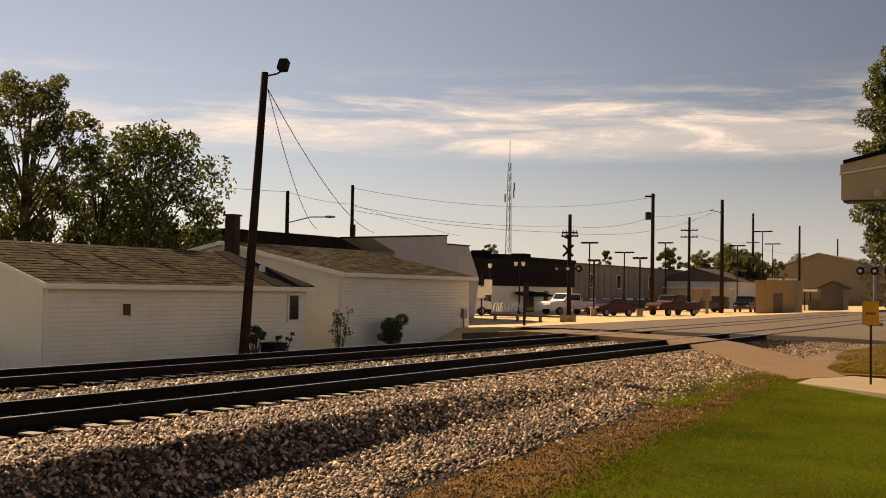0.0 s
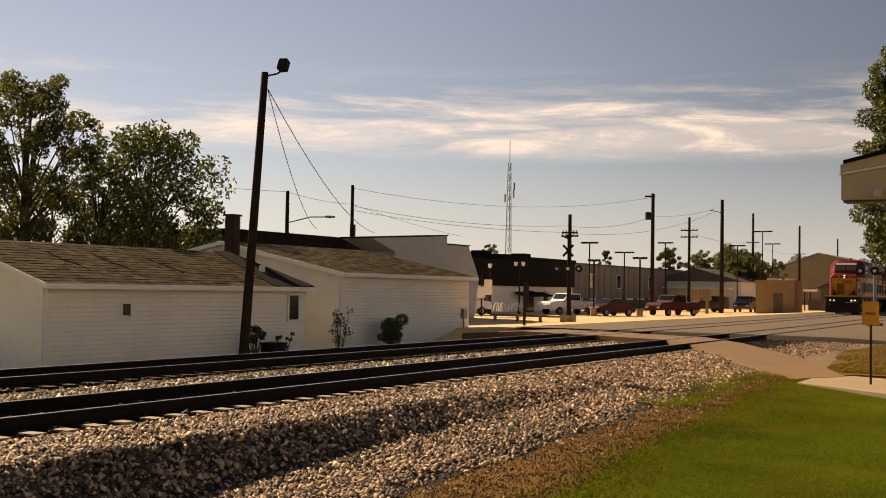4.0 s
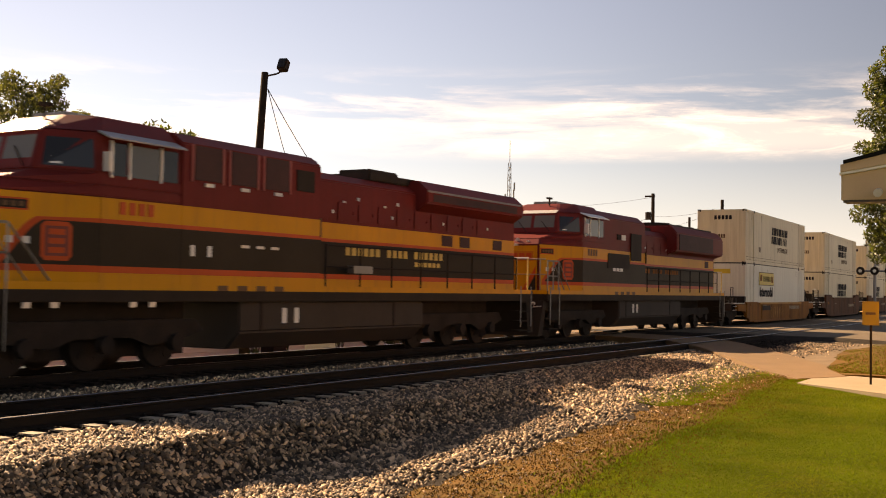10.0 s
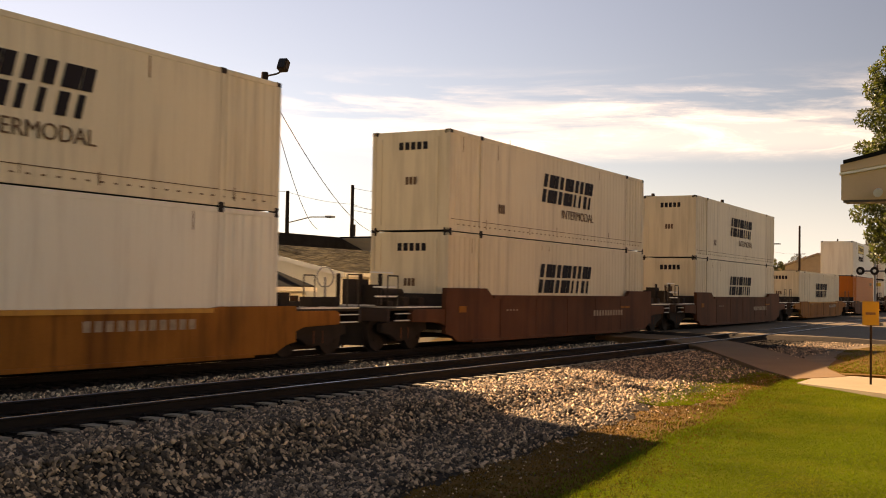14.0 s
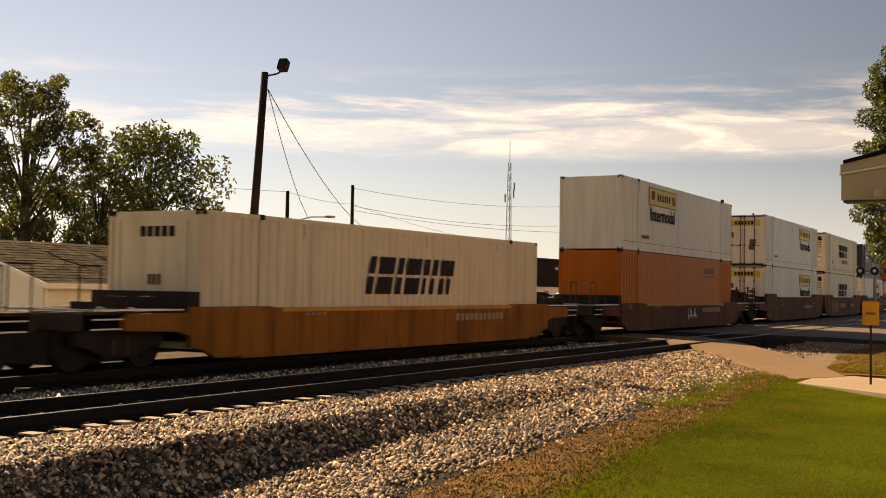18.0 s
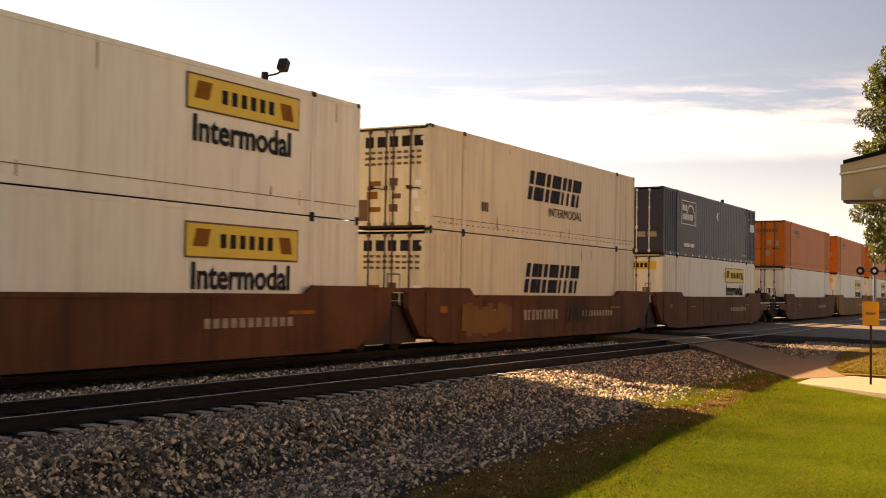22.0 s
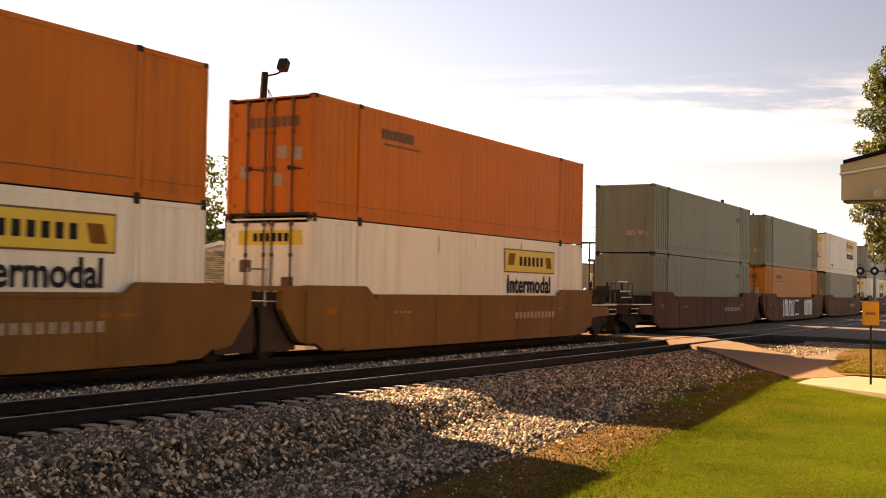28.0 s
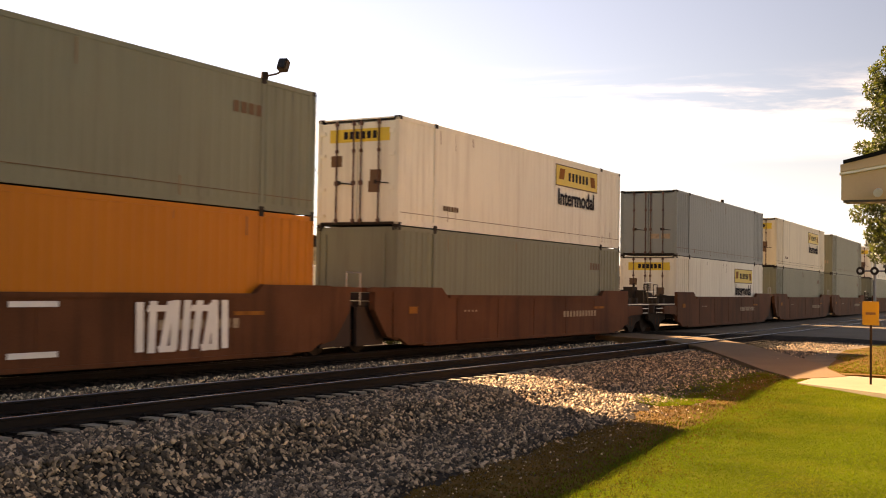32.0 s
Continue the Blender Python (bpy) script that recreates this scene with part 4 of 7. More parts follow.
def container_meshes(mat, doors, height, ribs):
    key = (mat.name, doors, height, ribs)
    if key in box_cache:
        return box_cache[key]
    m = {}
    # two side walls, vertically ribbed
    for side, name in ((-1, "near_wall"), (1, "far_wall")):
        b = Build()
        pts = [0.12]
        pitch = 0.31
        x = 0.18
        while x + pitch < L53 - 0.12:
            pts += [x, x + 0.03, x + pitch * 0.62, x + pitch * 0.62 + 0.03]
            x += pitch
        pts.append(L53 - 0.12)
        prof = []
        for i, px in enumerate(pts):
            deep = (i - 1) % 4 in (1, 2) and 0 < i < len(pts) - 1
            depth = ribs if ribs > 0.03 or px < 2.0 or px > L53 - 2.0 else ribs * 0.3
            prof.append((px, side * (HALF - (0.012 + (depth if deep else 0)))))
        z0, z1 = 0.17, height - 0.1
        for i in range(len(prof) - 1):
            (xa, ya), (xb, yb) = prof[i], prof[i + 1]
            b.add([(xa, ya, z0), (xb, yb, z0), (xb, yb, z1), (xa, ya, z1)], [(0, 1, 2, 3)])
        m[name] = b.mesh(name, mat)
    m["roof"] = Build().box(0.05, L53 - 0.05, -HALF + 0.03, HALF - 0.03, height - 0.05, height - 0.012).mesh("roof", mat)
    rv = Build()
    for k in range(46 if mat is M_bone else 0):
        rv.box(0.5 + 0.335 * k, 0.58 + 0.335 * k, -HALF - 0.003, -HALF + 0.01, 0.21, 0.24)
    rv.box(0.14, L53 - 0.14, -HALF - 0.001, -HALF + 0.012, 0.36, 0.375)
    m["rivet_row"] = rv.mesh("rivet_row", M_brownink)
    m["floor"] = Build().box(0.05, L53 - 0.05, -HALF + 0.05, HALF - 0.05, 0.05, 0.16).mesh("floor", M_dark)
    m["bottom_rail"] = Build().box(0.1, L53 - 0.1, -HALF, -HALF + 0.06, 0.03, 0.18).box(0.1, L53 - 0.1, HALF - 0.06, HALF, 0.03, 0.18).mesh("bottom_rail", mat, 0.006)
    m["top_rail"] = Build().box(0.1, L53 - 0.1, -HALF, -HALF + 0.06, height - 0.11, height - 0.004).box(0.1, L53 - 0.1, HALF - 0.06, HALF, height - 0.11, height - 0.004).mesh("top_rail", mat, 0.006)
    m["corner_post"] = Build().box(0, 0.13, -HALF, -HALF + 0.13, 0.04, height - 0.02).mesh("corner_post", mat, 0.012)
    m["lift_post"] = Build().box(-0.07, 0.07, -HALF - 0.004, -HALF + 0.05, 0.05, height - 0.03).mesh("lift_post", mat, 0.006)
    m["casting"] = Build().box(-0.09, 0.09, -0.09, 0.09, -0.06, 0.06).mesh("casting", M_dark, 0.015)
    m["rear_end"] = Build().box(L53 - 0.05, L53 - 0.012, -HALF + 0.12, HALF - 0.12, 0.05, height - 0.05).mesh("rear_end", mat)
    if doors:
        m["door_leaf"] = Build().box(0.02, 0.05, 0.01, HALF - 0.13, 0.12, height - 0.12).mesh("door_leaf", mat, 0.008)
        m["lock_rod"] = Build().rod((-0.015, 0, 0.08), (-0.015, 0, height - 0.08), 0.022, 6).box(-0.04, 0.015, -0.05, 0.05, height * 0.38, height * 0.42).box(-0.035, 0.015, -0.045, 0.045, 0.1, 0.2).box(-0.035, 0.015, -0.045, 0.045, height - 0.2, height - 0.1).box(-0.03, 0.015, -0.04, 0.04, height * 0.68, height * 0.71).mesh("lock_rod", M_pale if mat is M_navy else M_rod)
        m["door_handle"] = Build().rod((-0.05, 0, 0), (-0.05, 0.42, 0.05), 0.016, 6).box(-0.05, 0.0, 0.38, 0.46, 0.0, 0.1).mesh("door_handle", M_dark)
        m["hinge"] = Build().box(-0.02, 0.03, -0.05, 0.12, -0.05, 0.05).mesh("hinge", mat)
    else:
        b = Build().box(0.03, 0.06, -HALF + 0.12, HALF - 0.12, 0.05, height - 0.05)
        m["front_wall"] = b.mesh("front_wall", mat)
        m["front_rib"] = Build().box(0.0, 0.03, -0.035, 0.035, 0.2, height - 0.2).mesh("front_rib", mat, 0.006)
    box_cache[key] = m
    return m


def slab_mark(parent, x0, x1, z0, z1, mat, y=None, name="marking", slant=0.0, label=""):
    y = -HALF - 0.006 if y is None else y
    return part(name, Build().add([(x0, y, z0), (x1, y, z0), (x1 + slant, y, z1), (x0 + slant, y, z1), (x0, y + 0.004, z0), (x1, y + 0.004, z0), (x1 + slant, y + 0.004, z1), (x0 + slant, y + 0.004, z1)],
                                  [(0, 1, 2, 3), (0, 4, 5, 1), (1, 5, 6, 2), (2, 6, 7, 3), (3, 7, 4, 0), (7, 6, 5, 4)]), mat, parent, label)


def bold_logo(parent, x, z, w, h, mat):
    """Slanted dark strokes in pairs with a slit between, a carrier's mark without letters."""
    pitch = w / 10
    for i in range(10):
        lo_x, wide = x + i * pitch, pitch * (0.95 if i in (1, 4, 8) else 0.62)
        for c0, c1 in ((0.0, 0.46), (0.54, 1.0)):
            base = lo_x - h * 0.26 * (1 - c0)
            slab_mark(parent, base, base + wide * (1.0 if c0 or i < 6 else 0.6), z + h * c0, z + h * c1, mat, name="logo_stroke", slant=h * 0.12)


def bars(parent, x, z, w, h, n, mat, fill=0.7, name="lettering_bar"):
    for i in range(n):
        slab_mark(parent, x + w * i / n, x + w * (i + fill) / n, z, z + h, mat, name=name)


def end_bars(parent, y, z, w, h, n, mat, name="end_lettering_bar", x=-0.012):
    for i in range(n):
        ya, yb = y + w * i / n, y + w * (i + 0.7) / n
        part(name, Build().box(x, x + 0.006, ya, yb, z, z + h), mat, parent)


def end_panel(parent, y0, y1, z0, z1, mat, label="", x=0.004):
    return part("end_panel", Build().box(x, x + 0.012, y0, y1, z0, z1), mat, parent, label)


def word(parent, text, x, z, width, height, mat, bold=0.0, y=None):
    return part("lettering", letters(text, width, height, mat, bold), mat, parent, at=pose(x, (-HALF - 0.012) if y is None else y, z))


def panel_logo(parent, x, z, w=3.65, h=0.66, intermodal=True):
    """A yellow name panel with a dark edge, and the word under it."""
    slab_mark(parent, x - 0.04, x + w + 0.04, z - 0.04, z + h + 0.04, M_brownink, name="panel_edge", y=-HALF - 0.006)
    slab_mark(parent, x, x + w, z, z + h, M_panel, name="name_panel", y=-HALF - 0.012, label="yellow name panel")
    for i in range(6):
        a = x + w * (0.28 + 0.085 * i)
        slab_mark(parent, a, a + w * 0.05, z + h * 0.28, z + h * 0.72, M_logo, name="logo_bar", y=-HALF - 0.018)
    slab_mark(parent, x + w * 0.05, x + w * 0.17, z + h * 0.3, z + h * 0.85, M_caryellow, name="logo_bar", y=-HALF - 0.018, slant=0.1)
    slab_mark(parent, x + w * 0.84, x + w * 0.95, z + h * 0.2, z + h * 0.75, M_caryellow, name="logo_bar", y=-HALF - 0.018, slant=-0.1)
    if intermodal:
        word(parent, "Intermodal", x + 0.18, z - 0.68, w * 0.88, 0.56, M_logo, 0.02)


def container(s, z, mat, label, marks=None, doors=False, height=2.895, ribs=0.026, shift=0.0, end=None):
    m = container_meshes(mat, doors, height, ribs)
    c = thing("container", label, "shipping container", "containers on the train")
    for name in ("near_wall", "far_wall", "roof", "floor", "bottom_rail", "top_rail", "rear_end"):
        part(name, m[name], mat, c)
    part("rivet_row", m["rivet_row"], M_brownink, c)
    stain = random.Random(int(s * 10) + int(z * 100))
    for k in range(7):
        sx, top_, long_ = stain.uniform(0.6, L53 - 0.6), height - 0.14 if k % 2 else stain.uniform(0.35, 0.6), stain.uniform(0.12, 0.5)
        slab_mark(c, sx, sx + stain.uniform(0.012, 0.035), top_ - min(long_, top_ - 0.16), top_, M_stain, name="rust_run", y=-HALF - 0.0045)
    for px, sy, rz in ((0, 1, 0), (0, -1, 0), (L53, 1, 180), (L53, -1, 180)):
        flip = (sy == -1) != (rz == 180)
        part("corner_post", m["corner_post"], mat, c, at=pose(px, 0, 0, 0, 0, rz) if not flip else pose(px, 2 * HALF - 0.13 if rz == 0 else -2 * HALF + 0.13, 0, 0, 0, rz))
    for px in (1.95, L53 - 1.95):
        lp = part("lift_post", m["lift_post"], mat, c, at=pose(px, 0, 0))
        for pz in (0.05, height - 0.05):
            part("casting", m["casting"], M_dark, lp, at=pose(0, -HALF + 0.07, pz))
    for px in (0.09, L53 - 0.09):
        for py in (-HALF + 0.088, HALF - 0.088):
            for pz in (0.06, height - 0.056):
                part("corner_casting", m["casting"], M_dark, c, at=pose(px, py, pz))
    if doors:
        for k in (0, 1):
            leaf = part("door_leaf", m["door_leaf"], mat, c, at=pose(0, 0 if k else -HALF + 0.12, 0))
            for ry in ((0.12, 0.66) if k else (0.5, 1.06)):
                part("lock_rod", m["lock_rod"], M_rod, leaf, "painted lock rod", at=pose(0, ry, 0))
            for ry in (0.15,):
                part("door_handle", m["door_handle"], M_dark, leaf, at=pose(0, ry, 1.12))
            for hz in (0.3, 1.0, 1.9, 2.5):
                part("hinge", m["hinge"], mat, leaf, at=pose(0, 1.08 if k else 0.05, hz))
    else:
        part("front_wall", m["front_wall"], mat, c)
        for ry in (-HALF + 0.42, HALF - 0.3):
            part("front_rib", m["front_rib"], mat, c, at=pose(0, ry, 0))
    if marks:
        marks(c)
    if end:
        end(c)
    c.location.z = z
    return ride(c, s + shift)


def carrier_a(c, top=True):
    bold_logo(c, 6.5, 1.3, 4.4, 0.95, M_logo)
    if top:
        word(c, "INTERMODAL", 7.9, 0.84, 2.85, 0.3, M_brownink)
    bars(c, 3.5 - 0.4, 0.7, 0.45, 0.28, 3, M_brownink)


def carrier_a_low(c):
    bold_logo(c, 6.3, 1.2, 4.5, 0.95, M_logo)


def carrier_b(x, z):
    def marks(c):
        panel_logo(c, x, z)
        bars(c, 2.4, 0.55, 0.9, 0.14, 6, M_brownink)
    return marks


def orange_marks(x):
    def marks(c):
        bars(c, x, 2.18, 1.6, 0.26, 9, M_brownink, 0.8)
        slab_mark(c, x + 0.1, x + 1.9, 2.02, 2.08, M_brownink, slant=0.03)
    return marks


def end_a(c):
    end_bars(c, -0.55, 2.35, 1.0, 0.22, 5, M_logo, x=0.013)
    end_bars(c, -0.2, 1.35, 0.4, 0.22, 3, M_brownink, x=0.013)


def end_ad(c):
    """A wide mark over the doors and a clutter of notices below it."""
    end_bars(c, -1.05, 2.3, 2.0, 0.3, 5, M_logo, x=0.012)
    for i in range(3):
        end_bars(c, -1.0, 2.12 - 0.16 * i, 1.9, 0.07, 9, M_brownink, x=0.012)
    for i in range(9):
        yy, zz = -1.02 + 0.66 * (i % 3) + 0.1 * (i % 2), 0.5 + 0.36 * (i // 3)
        end_panel(c, yy, yy + 0.2 + 0.08 * (i % 3), zz, zz + 0.14 + 0.07 * (i % 2), (M_pale, M_brownink, M_caryellow)[i % 3], x=0.012)
    end_panel(c, 0.72, 1.05, 0.25, 0.85, M_brownink, "dark rust-brown stain", x=0.01)


def end_b(c):
    end_panel(c, -1.0, 0.9, 2.25, 2.6, M_panel, "yellow name panel", x=0.008)
    end_bars(c, -0.6, 2.33, 1.1, 0.2, 6, M_logo, x=0.002)
    for yy, zz in ((0.5, 1.6), (-0.7, 0.9), (-0.75, 1.2)):
        end_panel(c, yy, yy + 0.35, zz, zz + 0.3, M_brownink, x=0.01)


def end_c(c):
    end_bars(c, -0.85, 2.15, 1.5, 0.25, 8, M_brownink, x=0.008)
    for yy, zz in ((-0.95, 1.35), (-0.5, 1.4), (0.6, 0.95), (-0.4, 0.75)):
        end_panel(c, yy, yy + 0.28, zz, zz + 0.3, M_dullmark, x=0.01)


def end_d(c):
    for yy, zz in ((-1.0, 0.75), (-0.5, 0.75)):
        end_panel(c, yy, yy + 0.4, zz, zz + 0.22, M_dullmark, x=0.016)


def end_louvre(c):
    for i in range(9):
        part("louvre", Build().box(0.0, 0.03, -HALF + 0.25, HALF - 0.4, 0.3 + 0.2 * i, 0.34 + 0.2 * i), M_white, c)
    end_panel(c, -0.5, 0.5, 2.35, 2.6, M_panel, x=0.016)


def navy_marks(c):
    slab_mark(c, 2.55, 4.8, 2.48, 2.52, M_pale)
    slab_mark(c, 2.55, 4.8, 1.44, 1.48, M_pale)
    slab_mark(c, 2.55, 2.6, 1.48, 2.48, M_pale)
    slab_mark(c, 4.75, 4.8, 1.48, 2.48, M_pale)
    bars(c, 2.72, 2.06, 0.75, 0.26, 3, M_pale)
    bars(c, 2.72, 1.66, 1.65, 0.26, 9, M_pale)
    arc = Build()
    for i in range(8):
        a0, a1 = math.pi * (0.85 - i * 0.115), math.pi * (0.85 - (i + 0.95) * 0.115)
        arc.add([(3.95 + 0.62 * r / 0.66 * math.cos(a), -HALF - 0.01, 1.62 + r * math.sin(a)) for a, r in ((a0, 0.76), (a1, 0.76), (a1, 0.68), (a0, 0.68))], [(0, 1, 2, 3)])
    part("arc_mark", arc, M_pale, c)
    slab_mark(c, 8.3, 8.5, 2.1, 2.3, M_pale, slant=0.14)
    slab_mark(c, 8.44, 8.64, 1.9, 2.098, M_pale, slant=-0.14)
    for i in range(14):
        slab_mark(c, 0.9 + 1.1 * i, 1.1 + 1.1 * i, 0.06, 0.12, M_pale)
    bars(c, 3.0, 0.45, 1.6, 0.16, 8, M_pale)
    bars(c, 13.05, 0.3, 1.15, 0.15, 9, M_dullmark, 0.75)
    bars(c, 14.98, 1.7, 0.95, 0.4, 4, M_pale, 0.72)
    bars(c, 14.5, 2.28, 0.32, 0.1, 2, M_dullmark)
    slab_mark(c, 13.92, 13.97, 1.38, 2.46, M_dullmark, name="wear_line")


def grey_marks(c):
    bars(c, 13.2, 2.05, 1.0, 0.24, 4, M_brownink)


Z_LOW, Z_TOP = 0.36, 3.255
FLEET = [  # place, upper, lower, car paint, coupled before, coupled after
    (-82.05, ("bone", "a"), ("white", "bl"), "yellow", 1, 1),
    (-58.23, ("bone", "a"), ("bone", "al"), "brown", 1, 1),
    (-34.80, ("bone", "a"), ("bone", "al"), "brown", 1, 1),
    (-11.20, None, ("bone", "al"), "yellow", 1, 1),
    (12.63, ("white", "bf"), ("orange", "of"), "low", 1, 1),
    (36.31, ("white", "bu"), ("white", "b"), "brown", 1, 0),
    (55.87, ("bone", "ad"), ("bone", "ald"), "brown", 0, 0),
    (75.65, ("navy", "n"), ("white", "b"), "brown", 0, 1),
    (99.48, ("orange", "o"), ("white", "x"), "brown", 1, 0),
    (119.05, ("orange", "o"), ("white", "b"), "olive", 0, 0),
    (138.86, ("orange", "o"), ("white", "b"), "olive", 0, 1),
    (162.76, ("grey", "g"), ("grey", "g"), "brown", 1, 0),
    (182.57, ("grey", "g"), ("amber", "o"), "brown", 0, 0),
    (202.36, ("white", "b2"), ("grey", "g"), "brown", 0, 1),
    (225.6, ("slate", "s"), ("white", "b"), "brown", 1, 0),
    (245.3, ("bone", "b"), ("grey", "g"), "brown", 0, 0),
    (265.0, ("grey", "g"), ("grey", "g"), "brown", 0, 1),
    (288.8, ("white", "b"), ("grey", "g"), "brown", 1, 0),
    (308.6, ("grey", "g"), ("white", "b"), "brown", 0, 1),
]
PAINT = {"bone": M_bone, "white": M_white, "orange": M_orange, "amber": M_amber, "grey": M_grey, "slate": M_slate, "navy": M_navy}
WORDS = {"bone": "cream", "white": "white", "orange": "orange", "amber": "bright orange", "grey": "grey-green", "slate": "slate grey", "navy": "navy blue"}
STYLE = {  # marks, doors to the front, end dressing
    "a": (carrier_a, False, end_a), "al": (carrier_a_low, False, end_a), "ad": (carrier_a, True, end_ad), "ald": (carrier_a_low, True, end_ad),
    "bu": (carrier_b(9.95, 1.95), True, end_b), "bl": (carrier_b(3.2, 1.8), False, end_louvre), "bf": (carrier_b(3.25, 2.0), False, None), "b": (carrier_b(10.0, 1.86), True, end_b), "b2": (carrier_b(10.1, 1.98), True, end_b),
    "o": (orange_marks(2.9), True, end_c), "of": (orange_marks(11.3), False, None), "x": (None, True, end_d), "g": (grey_marks, False, end_d), "s": (None, True, end_d), "n": (navy_marks, True, end_d)}

M_mesh = material("dark_maroon_radiator", (0.042, 0.009, 0.008), 0.7, var=0.3, scale=3)
ROLLING = []  # wheelsets, with their place on the vehicle
CARPAINT = {"low": M_carbrown, "yellow": M_caryellow, "brown": M_carbrown, "olive": M_carolive}
wheel_mesh = Build().rod((0, -0.76, 0), (0, -0.63, 0), 0.46, 20).rod((0, 0.63, 0), (0, 0.76, 0), 0.46, 20).rod((0, -0.63, 0), (0, 0.63, 0), 0.08, 8).rod((0, -0.63, 0), (0, -0.6, 0), 0.5, 20).rod((0, 0.6, 0), (0, 0.63, 0), 0.5, 20).box(-0.3, -0.22, -0.775, -0.755, -0.04, 0.04).box(0.22, 0.3, -0.775, -0.755, -0.04, 0.04).box(-0.04, 0.04, -0.775, -0.755, 0.22, 0.3).box(-0.04, 0.04, -0.775, -0.755, -0.3, -0.22).mesh("wheelset", M_dark)
frame_mesh = Build().prism([(-1.15, 0.5), (-1.15, 0.72), (-0.6, 0.78), (-0.35, 0.95), (0.35, 0.95), (0.6, 0.78), (1.15, 0.72), (1.15, 0.5), (0.75, 0.42), (0.4, 0.25), (-0.4, 0.25), (-0.75, 0.42)], "y", -1.06, -0.9).mesh("side_frame", M_dark, 0.02)
spring_mesh = Build().rod((-0.18, -0.98, 0.3), (-0.18, -0.98, 0.6), 0.09, 8).rod((0.18, -0.98, 0.3), (0.18, -0.98, 0.6), 0.09, 8).mesh("spring", M_carbrown)


def bogie(car, x):
    # Second box fills the truck solid so sunlit ground stays hidden.
    t = part("truck", Build().box(x - 0.35, x + 0.35, -0.95, 0.95, 0.3, 0.85).box(x - 1.3, x + 1.3, -0.57, 0.57, 0.14, 1.0), M_dark, car, "two-axle truck")
    for dx in (-0.89, 0.89):
        ROLLING.append((part("wheelset", wheel_mesh, M_dark, t, at=pose(x + dx, 0, 0.46)), x + dx))
    for rz in (0, 180):
        part("side_frame", frame_mesh, M_dark, t, at=pose(x, 0, 0, 0, 0, rz))
        part("spring", spring_mesh, M_carbrown, t, at=pose(x, 0, 0, 0, 0, rz))


